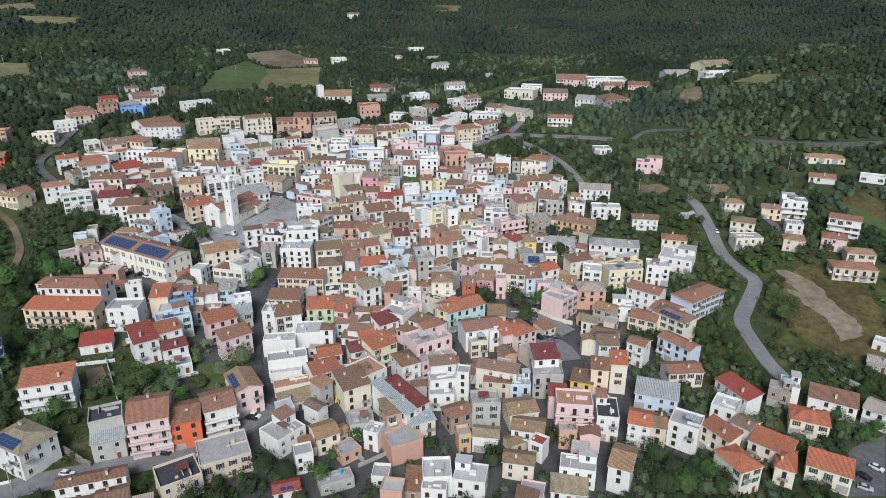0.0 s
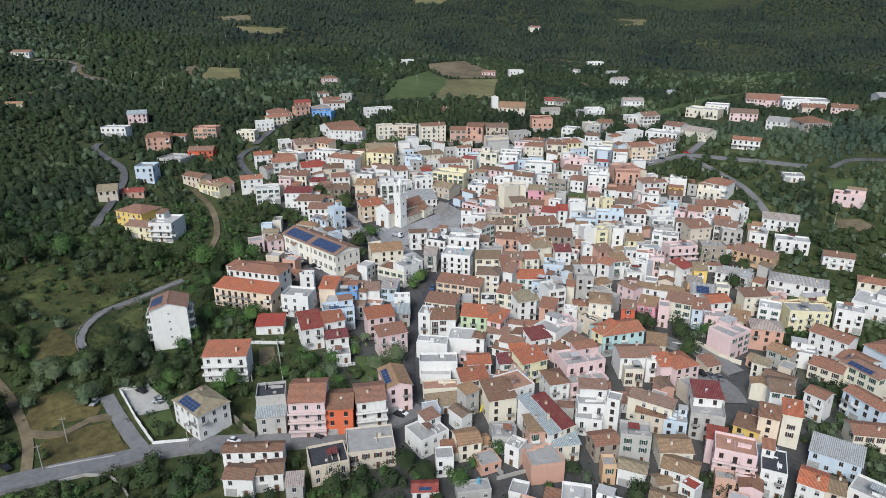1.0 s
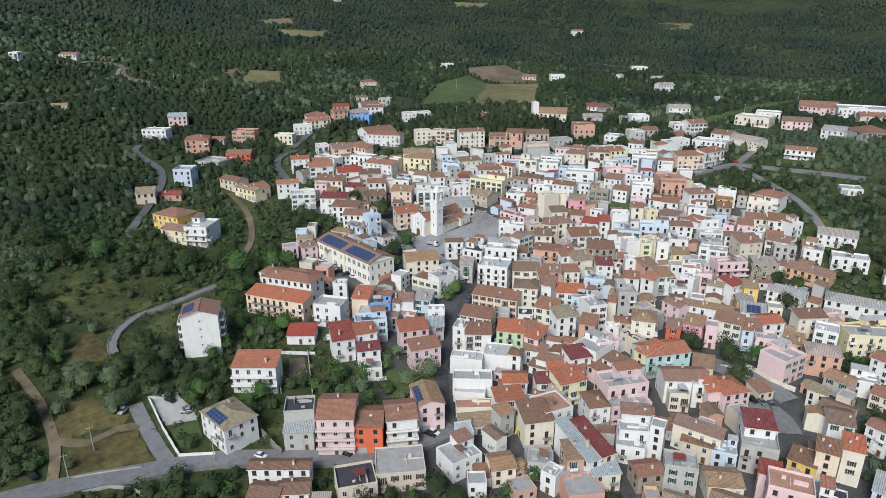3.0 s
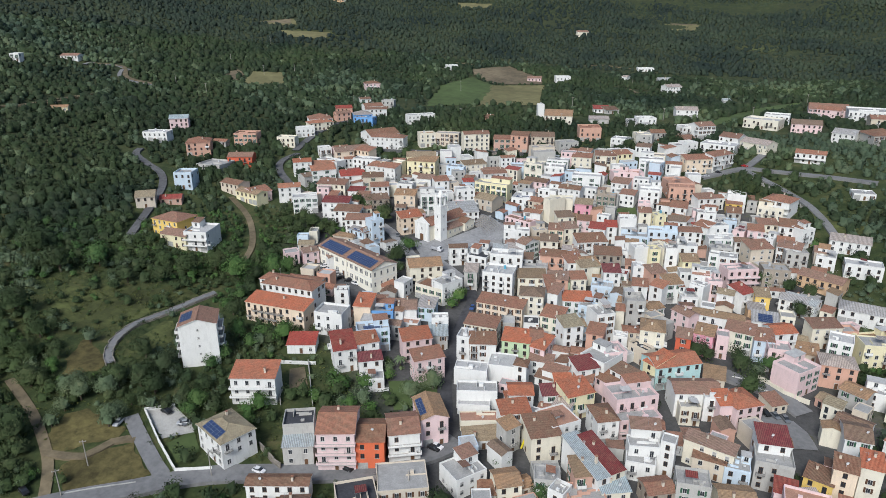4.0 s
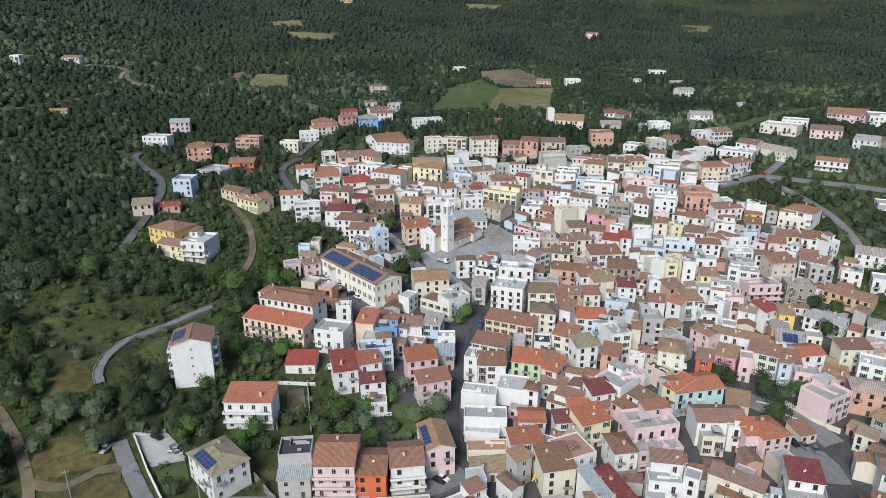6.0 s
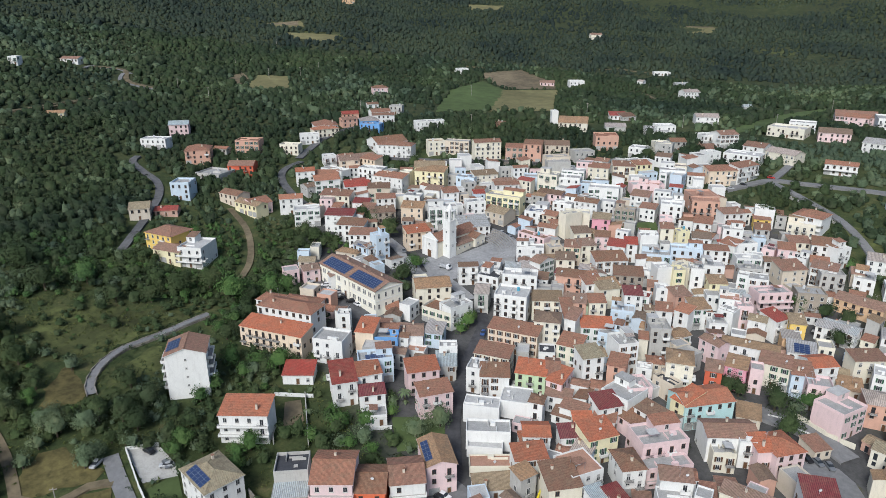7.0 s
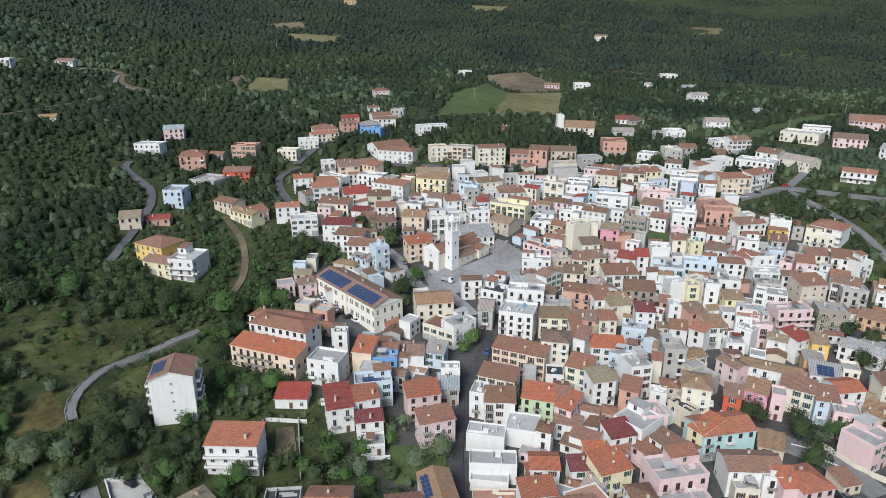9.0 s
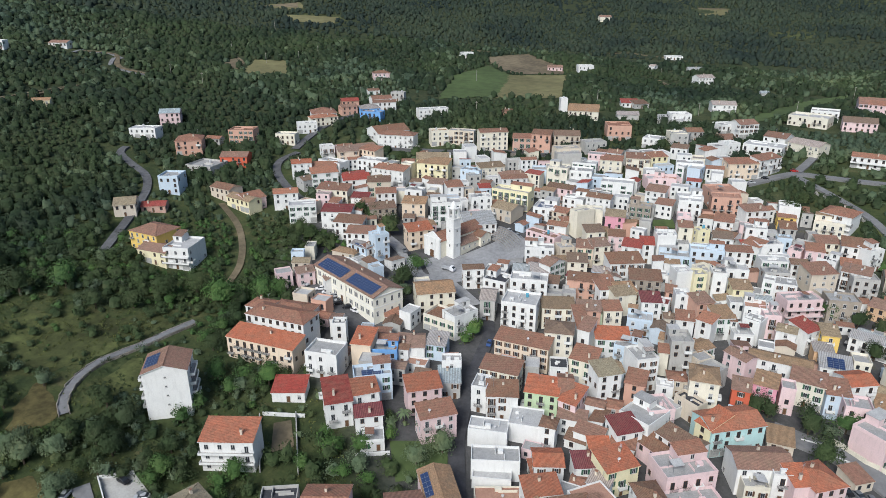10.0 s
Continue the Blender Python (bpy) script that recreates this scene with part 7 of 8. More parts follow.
YELLOW = plain("yellow_plastic", (0.75, 0.62, 0.05), 0.5)
debris_chute((-32.9, 181.7), (-34.5, 180.3))
truck(-101.5, 297.4, 75)
car(-144.6, 265.3, -60, "white")
car(-140.9, 263.9, -60, "white")
car(-137.1, 262.1, -60, "silver")
car(-133.4, 260.3, -60, "silver")
car(-128.4, 257.2, -60, "black")
car(-124.4, 255.7, 70, "white")
car(-152.2, 266.2, 75, "silver")
car(-151.3, 260.2, 80, "white")
car(-133.1, 258.1, -60, "black")
car(36.7, 222.1, 30, "black")
car(39.5, 221.5, 30, "grey")
car(42.4, 220.9, 20, "grey")
car(21.6, 419.6, 75, "silver")
car(28.5, 426.4, 75, "black")
car(43.4, 439.9, 80, "red")
car(-79.8, 155.4, 80, "black")
car(-136.0, 156.2, 60, "grey")
car(-58.9, 171.2, 75, "black")
car(-58.3, 172.2, 75, "white")
car(-102.9, 146.5, 85, "white")
car(-157.8, 118.3, 70, "black")
car(134.8, 307.0, -10, "white")
car(-122.0, 304.4, 30, "black")
car(-125.2, 306.7, 30, "grey")
car(-77.1, 267.9, 15, "grey")
car(-70.7, 252.9, 5, "blue")
car(-83.2, 337.4, 40, "black")
car(-80.6, 334.7, 40, "grey")
car(-89.0, 338.6, 50, "blue")
car(-85.6, 338.4, 45, "silver")
wall_line([(-151.2, 157.0), (-137.8, 147.1), (-125.4, 138.9), (-116.0, 143.0)], 1.3, .3, WALLS["W"][1], "low white wall round a yard")
wall_line([(-151.2, 157.0), (-143.7, 162.0)], 1.3, .3, WALLS["W"][1], "low white garden wall")
wall_line([(-147.9, 121.6), (-140.9, 126.5), (-132.7, 131.6)], .7, .35, CONCRETE, "low concrete wall along the street")
wall_line([(-141.2, 118.4), (-135.9, 122.9), (-128.8, 124.4), (-123.9, 122.9), (-118.8, 119.4)], .9, .3, CONCRETE, "curved low concrete wall")
wall_line([(35.7, 242.6), (43.5, 235.6), (51.0, 232.3)], 1.6, .3, WALLS["C"][1], "cream garden wall along the stepped street")
wall_line([(27.7, 239.7), (33.7, 239.4), (35.5, 235.6), (41.6, 233.1)], .9, .3, WALLS["W"][1], "low white stepped wall")
wall_line([(-115.5, 197.8), (-102.3, 176.8)], 1.5, .3, CONCRETE, "grey garden wall")
wall_line([(-124.8, 194.4), (-112.5, 197.9)], 1.2, .3, WALLS["W"][1], "low white garden wall")
wall_line([(-91.0, 188.7), (-82.4, 192.9)], 1.2, .3, WALLS["W"][1], "low pale garden wall")
wall_line([(-125.2, 193.2), (-112.7, 174.4)], 1.4, .3, CONCRETE, "grey garden wall")
wall_line([(-192.3, 424.1), (-177.2, 422.4), (-163.5, 423.0)], 2.4, .4, CONCRETE, "long pale retaining wall")
wall_line([(-140.3, 417.9), (-120.1, 421.2), (-100.5, 425.1)], 2, .4, WALL_STONE, "stone retaining wall of the road")
wall_line([(42.7, 425.8), (51.6, 414.5), (60.3, 402.9), (70.1, 388.1)], 1, .3, CONCRETE, "concrete parapet of the road")
wall_line([(-108.1, 155.2), (-100.6, 150.7), (-97.7, 149.5)], 2.2, .4, WALL_STONE, "stone wall of the gardens")
wall_line([(136.9, 209.6), (138.3, 200.6), (142.5, 193.8)], 1.5, .3, CONCRETE, "grey wall in an overgrown garden")
wall_line([(-29.7, 161.4), (-22.6, 154.9)], 1.5, .3, CONCRETE, "grey garden wall")
wall_line([(-24.0, 153.4), (-15.9, 159.0), (-9.4, 166.3)], 1.2, .3, CONCRETE, "grey lane wall")
utility_pole(-355.0, 553.7)
utility_pole(-397.5, 565.7)
utility_pole(-354.4, 468.8)
utility_pole(-383.4, 470.0)
utility_pole(-338.5, 579.4)
utility_pole(-337.2, 610.9)
utility_pole(-419.0, 669.3)
utility_pole(-243.2, 506.5)
utility_pole(-74.9, 494.6)
utility_pole(-38.4, 700.2)
utility_pole(-183.2, 603.9)
utility_pole(-5.8, 536.8)
utility_pole(-150.0, 495.5)
utility_pole(-76.5, 561.1)
utility_pole(58.2, 571.0)
utility_pole(107.7, 652.1)
utility_pole(-147.8, 120.9)
utility_pole(-149.7, 132.1)
utility_pole(-114.4, 140.5)
utility_pole(107.6, 350.4)
utility_pole(143.8, 344.2)
utility_pole(191.9, 359.2)
car(121.3, 153.8, 40, "black")
car(126.9, 157.3, 40, "white")
car(119.2, 149.6, 60, "silver")
car(-154.3, 149.0, 10, "silver")
car(-135.8, 155.9, -62, "silver")
car(-144.2, 158.6, 80, "black")
wall_line([(-173.9, 226.7), (-177.6, 217.3), (-180.9, 208.0), (-183.9, 201.3), (-186.4, 196.1), (-186.9, 191.3), (-186.5, 187.0), (-185.3, 182.6), (-183.2, 178.7), (-181.0, 175.8), (-177.7, 173.3)], 0.75, 0.3, WALL_STONE, "weathered concrete wall of the curved channel")
wall_line([(-176.6, 227.8), (-180.3, 218.4), (-183.6, 209.1), (-186.5, 202.6), (-189.2, 196.9), (-189.8, 191.4), (-189.4, 186.5), (-188.0, 181.5), (-185.7, 177.1), (-183.0, 173.7), (-179.5, 171.0)], 0.75, 0.3, WALL_STONE, "weathered concrete wall of the curved channel")


# ---- trees and woods ----
def crown_quads(rng, count, size, lumps, sides=4):
    """Leaf clumps over a handful of swellings for a crown of radius 1 about (0, 0, 1): corners (count, sides, 3) and the crown's rounded normals at them."""
    c = rng.normal(0, 0.36, (lumps, 3)) * (1, 1, 0.6)
    c[:, 2] += 1.0
    rad = rng.uniform(0.42, 0.7, lumps)
    pick = rng.integers(0, lumps, count)
    n = rng.normal(0, 1, (count, 3))
    n[:, 2] = np.abs(n[:, 2]) * 1.1 - 0.35
    n /= np.linalg.norm(n, axis=1)[:, None]
    centre = c[pick] + n * (rad[pick] * rng.uniform(0.72, 1.06, count))[:, None]
    face = n + rng.normal(0, 0.3, (count, 3))
    face /= np.linalg.norm(face, axis=1)[:, None]
    a = np.cross(face, rng.normal(0, 1, (count, 3)))
    a /= np.linalg.norm(a, axis=1)[:, None]
    b2 = np.cross(face, a)
    s = (size * rng.uniform(0.6, 1.25, count))[:, None]
    k = rng.uniform(0.55, 1.0, (count, 1))
    soft = 0.45 * n + 0.3 * (centre - (0, 0, 0.9)) + 0.25 * face + (0, 0, 0.3)
    soft = np.repeat((soft / np.linalg.norm(soft, axis=1)[:, None])[:, None], sides, 1)
    if sides == 3:
        return np.stack([centre - a * s - b2 * s * 0.7 * k, centre + a * s - b2 * s * 0.6 * k, centre + b2 * s * 1.1 * k], 1), soft
    return np.stack([centre - a * s - b2 * s * k * 0.6, centre + a * s * 0.7 - b2 * s * k, centre + a * s + b2 * s * k * 0.7, centre - a * s * 0.6 + b2 * s * k], 1), soft


def crown_core(rng, sides, rings, size=0.8):
    """Body of a crown of radius 1 about (0, 0, 1): a dome pulled in and out into swellings, as triangles with rounded normals."""
    tris, low = [], 0.2 if size > 0.65 else 0.6
    phase = rng.uniform(0, 6.283, 3)
    turn = [2 * math.pi * i / sides for i in range(sides)]

    def point(a, u):
        r = size * (1 + 0.2 * math.sin(2 * a + phase[0]) + 0.13 * math.sin(3 * a + phase[1] + 3 * u)) * (1 + 0.16 * math.sin(5 * u + 2 * a + phase[2]))
        wide = math.cos(u) ** 0.7
        return np.array((r * math.cos(a) * wide, r * math.sin(a) * wide, low + (1.65 - low) / 0.96 * r / size * math.sin(u) * min(1.0, 0.3 + size)))

    levels = [[point(a + 0.3 * k + rng.normal(0, 0.12), 1.3 * k / rings + abs(rng.normal(0, 0.06))) for a in turn] for k in range(rings)]
    top = np.array((rng.normal(0, 0.12), rng.normal(0, 0.12), low + (1.65 - low) * min(1.0, 0.3 + size)))
    for p, q in zip(levels, levels[1:]):
        for i in range(sides):
            j = (i + 1) % sides
            tris += [(p[i], p[j], q[j]), (p[i], q[j], q[i])]
    tris += [(levels[-1][i], levels[-1][(i + 1) % sides], top) for i in range(sides)]
    corners = np.array(tris)
    soft = corners - (0, 0, 0.55)
    soft = soft / np.linalg.norm(soft, axis=2)[..., None] + (0, 0, 0.3)
    return corners, soft / np.linalg.norm(soft, axis=2)[..., None]


def leafy(rng, count, size, lumps, sides, rings, body=0.8):
    """A crown's body and its loose leaves together."""
    a, b2 = crown_core(rng, sides, rings, body), crown_quads(rng, count, size, lumps, 3)
    return np.concatenate([a[0], b2[0]]), np.concatenate([a[1], b2[1]])


def quads_mesh(name, quads, material):
    corners, soft = quads
    n, sides = corners.shape[:2]
    me = bpy.data.meshes.new(name)
    me.vertices.add(n * sides)
    me.vertices.foreach_set("co", corners.astype(np.float32).ravel())
    me.loops.add(sides * n)
    me.loops.foreach_set("vertex_index", np.arange(sides * n, dtype=np.int32))
    me.polygons.add(n)
    me.polygons.foreach_set("loop_start", np.arange(0, sides * n, sides, dtype=np.int32))
    me.polygons.foreach_set("use_smooth", np.ones(n, bool))
    me.update(calc_edges=True)
    me.normals_split_custom_set_from_vertices(soft.reshape(-1, 3).astype(np.float32))
    me.materials.append(material)
    return me


def trunk_mesh(k):
    r = random.Random(k)
    bm = bmesh.new()
    add_tube(bm, (0, 0, -0.6), (0.03, 0.02, 0.45), 0.09, 0.065, 8)
    for i in range(5):
        a = i * 1.26 + r.random()
        add_tube(bm, (0.03, 0.02, 0.4), (0.45 * math.cos(a), 0.45 * math.sin(a), r.uniform(0.85, 1.2)), 0.05, 0.015, 6)
    return mesh_of("trunk", bm, BARK)


TRUNKS = [trunk_mesh(k) for k in range(3)]
CROWNS = {(m, big): [quads_mesh("crown", leafy(trng, *((1600, 0.052, 11, 7, 3, 0.55) if big else (640, 0.075, 8, 6, 2, 0.55))), m) for _ in range(3)] for m in (LEAF_OAK, LEAF_OLIVE, LEAF_BRIGHT) for big in (False, True)}
TREE_WORD = {LEAF_OAK: "dark green evergreen oak with a rounded crown", LEAF_OLIVE: "grey-green olive tree with a loose crown", LEAF_BRIGHT: "fresh green garden tree with a leafy crown"}


def tree(x, y, r, leaf):
    k = int(abs(x * 3 + y * 7)) % 3
    root = new("tree", TRUNKS[k])
    root.matrix_basis = pose(x, y, gz(x, y) - 0.1, 0, 0, (x * 37 + y * 11) % 360) @ Matrix.Diagonal((r, r, r * 1.05, 1))
    part("crown", CROWNS[leaf, r > 3.4][k], None, root)
    return tagged(root, TREE_WORD[leaf], "tree", "trees of the village and slopes")


def palm(x, y):
    bm = bmesh.new()
    for k in range(6):
        add_tube(bm, (0, 0, k * 0.6), (0, 0, k * 0.6 + 0.62), 0.3 - 0.02 * k, 0.24 - 0.02 * k, 8)
    root = new("palm_tree", mesh_of("trunk", bm, BARK))
    root.matrix_basis = pose(x, y, gz(x, y))
    for i in range(16):
        a, up = i * 2.4, 0.9 - 0.09 * (i % 8)
        bm = bmesh.new()
        last = None
        for s in range(7):
            u = s / 6
            rr, z = 2.7 * u, 3.7 + up * 2.2 * u - 2.3 * u * u
            w = 0.34 * math.sin(math.pi * min(0.97, 0.15 + 0.85 * u))
            p = [bm.verts.new((rr * math.cos(a) - e * w * math.sin(a), rr * math.sin(a) + e * w * math.cos(a), z - abs(e) * 0.12)) for e in (-1, 0, 1)]
            if last:
                for i2 in (0, 1):
                    bm.faces.new((last[i2], last[i2 + 1], p[i2 + 1], p[i2]))
            last = p
        part("frond", bm, LEAF_OLIVE, root)
    return tagged(root, "grey-green palm tree with arching fronds", "palm")


tree(-113.8, 293.7, 4.0, LEAF_BRIGHT)
tree(-114.8, 280.4, 5.4, LEAF_OAK)
tree(-137.2, 317.6, 6.3, LEAF_OAK)
tree(-77.4, 255.8, 3.8, LEAF_BRIGHT)
tree(-79.0, 250.6, 2.5, LEAF_BRIGHT)
tree(-68.9, 198.3, 4.4, LEAF_OLIVE)
tree(-74.1, 191.6, 4.0, LEAF_OLIVE)
tree(-76.6, 203.8, 3.1, LEAF_OAK)
tree(29.9, 243.1, 5.2, LEAF_OAK)
tree(40.4, 247.7, 4.1, LEAF_BRIGHT)
tree(34.9, 243.1, 3.2, LEAF_OLIVE)
tree(32.2, 231.4, 5.0, LEAF_OAK)
tree(15.1, 247.8, 4.0, LEAF_OAK)
tree(19.2, 247.3, 3.6, LEAF_OAK)
tree(43.9, 310.4, 4.0, LEAF_BRIGHT)
tree(-158.3, 331.0, 5.1, LEAF_OAK)
tree(-149.8, 327.3, 5.6, LEAF_OAK)
tree(-143.7, 332.6, 4.5, LEAF_OAK)
tree(-131.1, 207.3, 4.3, LEAF_BRIGHT)
tree(-133.6, 203.1, 3.5, LEAF_OAK)
tree(-127.5, 211.9, 2.4, LEAF_OAK)
tree(-137.0, 201.8, 3.1, LEAF_OLIVE)
tree(-132.3, 239.3, 3.9, LEAF_OAK)
tree(-139.1, 242.8, 3.5, LEAF_OAK)
tree(-162.7, 226.8, 3.3, LEAF_BRIGHT)
tree(-163.8, 218.5, 2.7, LEAF_BRIGHT)
tree(38.3, 384.4, 5.4, LEAF_OAK)
tree(35.0, 389.1, 4.3, LEAF_OAK)
tree(43.3, 400.0, 4.4, LEAF_OAK)
tree(1.0, 464.9, 5.1, LEAF_OAK)
tree(-25.6, 452.1, 4.2, LEAF_OAK)
tree(5.7, 464.4, 4.3, LEAF_OAK)
tree(46.9, 534.5, 3.4, LEAF_OAK)
tree(-101.0, 200.8, 3.2, LEAF_BRIGHT)
tree(-90.7, 191.4, 3.1, LEAF_BRIGHT)
tree(-102.9, 192.0, 2.5, LEAF_BRIGHT)
tree(-102.5, 179.9, 2.7, LEAF_BRIGHT)
tree(-119.4, 165.8, 3.0, LEAF_BRIGHT)
tree(-88.0, 205.6, 2.1, LEAF_OAK)
tree(-89.6, 406.7, 4.5, LEAF_OAK)
tree(-96.1, 413.3, 3.9, LEAF_OAK)
tree(-160.2, 408.3, 4.8, LEAF_OAK)
tree(-166.8, 402.2, 4.1, LEAF_OAK)
tree(53.0, 307.5, 4.0, LEAF_OAK)
tree(55.3, 289.0, 4.2, LEAF_OAK)
tree(60.7, 304.3, 4.0, LEAF_OAK)
tree(-150.0, 302.0, 2.6, LEAF_OAK)
tree(-162.0, 251.4, 5.1, LEAF_BRIGHT)
tree(-157.0, 255.9, 4.2, LEAF_BRIGHT)
tree(-166.3, 242.5, 4.6, LEAF_OAK)
tree(-43.2, 147.9, 3.7, LEAF_OAK)
tree(-33.5, 148.4, 3.3, LEAF_BRIGHT)
tree(-25.9, 163.2, 2.8, LEAF_BRIGHT)
tree(-37.5, 172.8, 1.8, LEAF_OAK)
tree(-66.3, 136.1, 4.0, LEAF_OAK)
tree(-58.3, 136.7, 3.6, LEAF_OAK)
tree(-52.1, 142.2, 3.3, LEAF_OAK)
tree(61.9, 146.9, 4.5, LEAF_OAK)
tree(69.8, 149.2, 4.3, LEAF_OAK)
tree(81.5, 189.4, 2.9, LEAF_OAK)
tree(36.7, 164.8, 3.2, LEAF_OAK)
tree(32.6, 165.8, 2.9, LEAF_OAK)
tree(13.9, 154.5, 3.4, LEAF_OAK)
tree(8.8, 149.0, 3.0, LEAF_OAK)
tree(-79.4, 168.7, 2.3, LEAF_OAK)
tree(134.2, 234.2, 6.0, LEAF_OAK)
tree(125.2, 172.2, 3.4, LEAF_BRIGHT)
tree(128.2, 190.0, 3.1, LEAF_OAK)
tree(100.0, 150.9, 2.3, LEAF_OAK)
tree(81.0, 151.6, 3.7, LEAF_OAK)
tree(51.6, 163.0, 2.2, LEAF_BRIGHT)
tree(-170.4, 180.1, 4.8, LEAF_OAK)
tree(-158.5, 175.7, 4.8, LEAF_OAK)
tree(-161.0, 166.7, 4.8, LEAF_OAK)
tree(-167.5, 163.9, 4.8, LEAF_OAK)
tree(-153.9, 164.9, 4.1, LEAF_OAK)
tree(-167.6, 159.3, 4.2, LEAF_OLIVE)
tree(-173.5, 153.9, 4.2, LEAF_OLIVE)
tree(-157.2, 149.4, 4.0, LEAF_OLIVE)
tree(-180.5, 155.3, 3.7, LEAF_OLIVE)
tree(-206.2, 162.7, 4.8, LEAF_OAK)
tree(-192.8, 152.8, 4.8, LEAF_OAK)
tree(-176.4, 132.5, 7.0, LEAF_OAK)
tree(-211.8, 174.6, 4.8, LEAF_OAK)
tree(-144.3, 190.0, 3.4, LEAF_BRIGHT)
tree(-144.8, 182.9, 3.1, LEAF_BRIGHT)
tree(-142.2, 165.1, 3.7, LEAF_OAK)
tree(-139.9, 171.9, 3.3, LEAF_OAK)
tree(-147.9, 203.7, 3.9, LEAF_BRIGHT)
tree(-140.0, 199.0, 3.2, LEAF_BRIGHT)
tree(-139.3, 207.0, 3.3, LEAF_BRIGHT)
tree(-158.9, 216.0, 3.7, LEAF_OAK)
tree(-117.7, 170.0, 3.7, LEAF_BRIGHT)
tree(-116.6, 160.9, 3.6, LEAF_BRIGHT)
tree(-241.3, 212.9, 7.0, LEAF_OAK)
tree(-258.9, 218.4, 7.0, LEAF_OAK)
tree(-232.0, 224.4, 6.0, LEAF_BRIGHT)
tree(-212.7, 219.2, 4.6, LEAF_OAK)
tree(-201.1, 225.5, 4.6, LEAF_OAK)
tree(-194.2, 234.5, 6.7, LEAF_OAK)
tree(-186.8, 243.8, 5.7, LEAF_OAK)
tree(-172.4, 239.5, 7.0, LEAF_BRIGHT)
tree(-229.6, 181.2, 7.0, LEAF_OAK)
tree(-194.2, 179.5, 3.1, LEAF_OLIVE)
tree(-98.2, 187.3, 3.4, LEAF_BRIGHT)
tree(-91.1, 180.9, 2.6, LEAF_BRIGHT)
tree(-83.3, 180.9, 2.5, LEAF_BRIGHT)
tree(-85.0, 198.3, 2.3, LEAF_BRIGHT)
tree(-174.0, 147.9, 2.8, LEAF_OLIVE)
tree(-174.1, 155.7, 2.9, LEAF_OLIVE)
tree(-171.8, 140.8, 3.0, LEAF_OLIVE)
tree(-156.2, 147.2, 3.3, LEAF_OLIVE)
tree(-156.6, 151.0, 2.8, LEAF_OLIVE)
tree(-180.3, 158.4, 3.2, LEAF_OLIVE)
tree(-158.9, 166.9, 2.8, LEAF_OAK)
tree(-154.4, 166.2, 3.6, LEAF_OAK)
tree(-157.2, 158.0, 2.7, LEAF_OAK)
tree(-152.5, 158.2, 2.9, LEAF_OAK)
tree(-145.2, 159.6, 2.4, LEAF_OAK)
tree(-189.7, 154.2, 3.3, LEAF_OAK)
tree(-202.2, 161.3, 3.1, LEAF_OAK)
tree(-196.7, 167.4, 3.1, LEAF_OAK)
tree(-136.4, 164.4, 3.9, LEAF_BRIGHT)
tree(-136.3, 160.3, 3.1, LEAF_BRIGHT)
tree(-129.9, 164.1, 3.0, LEAF_OAK)
tree(-49.2, 149.4, 4.5, LEAF_OAK)
tree(-43.6, 148.4, 3.6, LEAF_OAK)
tree(-34.3, 148.5, 3.2, LEAF_BRIGHT)
tree(-31.5, 155.9, 2.2, LEAF_BRIGHT)
tree(-25.6, 164.1, 3.0, LEAF_OAK)
tree(-25.0, 170.4, 2.4, LEAF_BRIGHT)
tree(36.8, 165.3, 3.2, LEAF_OAK)
tree(34.7, 168.2, 2.6, LEAF_OAK)
tree(62.0, 158.3, 4.2, LEAF_OAK)
tree(65.0, 152.1, 4.6, LEAF_OAK)
tree(67.4, 146.9, 4.4, LEAF_BRIGHT)
tree(55.6, 152.3, 3.2, LEAF_OAK)
tree(75.3, 153.5, 3.8, LEAF_BRIGHT)
tree(76.9, 147.0, 3.6, LEAF_OAK)
tree(61.0, 146.5, 4.2, LEAF_OAK)
tree(16.0, 160.1, 2.6, LEAF_OAK)
tree(13.4, 159.2, 2.2, LEAF_BRIGHT)
tree(98.2, 223.5, 3.6, LEAF_OAK)
tree(97.2, 211.8, 4.2, LEAF_OAK)
tree(107.1, 218.8, 4.4, LEAF_OAK)
tree(97.4, 204.0, 3.6, LEAF_OAK)
tree(105.9, 205.3, 4.0, LEAF_OAK)
tree(125.9, 178.1, 3.0, LEAF_BRIGHT)
tree(129.5, 168.8, 3.4, LEAF_BRIGHT)
tree(135.7, 173.1, 2.8, LEAF_BRIGHT)
tree(123.2, 169.7, 2.4, LEAF_OLIVE)
tree(116.8, 167.3, 2.2, LEAF_OAK)
tree(157.7, 290.0, 3.4, LEAF_OAK)
tree(149.5, 286.0, 3.6, LEAF_OAK)
tree(164.3, 281.8, 3.4, LEAF_OAK)
tree(129.9, 316.4, 2.6, LEAF_OAK)
tree(128.3, 338.9, 3.4, LEAF_OAK)
tree(123.6, 343.1, 3.2, LEAF_OAK)
tree(-38.9, 171.8, 2.6, LEAF_BRIGHT)
tree(-91.7, 190.9, 2.2, LEAF_BRIGHT)
tree(-96.8, 188.6, 2.6, LEAF_BRIGHT)
tree(-77.1, 205.2, 2.8, LEAF_OAK)
tree(-122.2, 216.1, 2.2, LEAF_OAK)
tree(-177.3, 305.5, 4.2, LEAF_OAK)
tree(-169.4, 300.7, 4.6, LEAF_OAK)
tree(-162.9, 297.8, 3.8, LEAF_OAK)
tree(-173.0, 292.4, 4.4, LEAF_OAK)
tree(-165.5, 288.9, 3.6, LEAF_OAK)
tree(-181.0, 298.0, 4.2, LEAF_OAK)
tree(-159.4, 303.1, 3.2, LEAF_OAK)
palm(-83.8, 206.6)
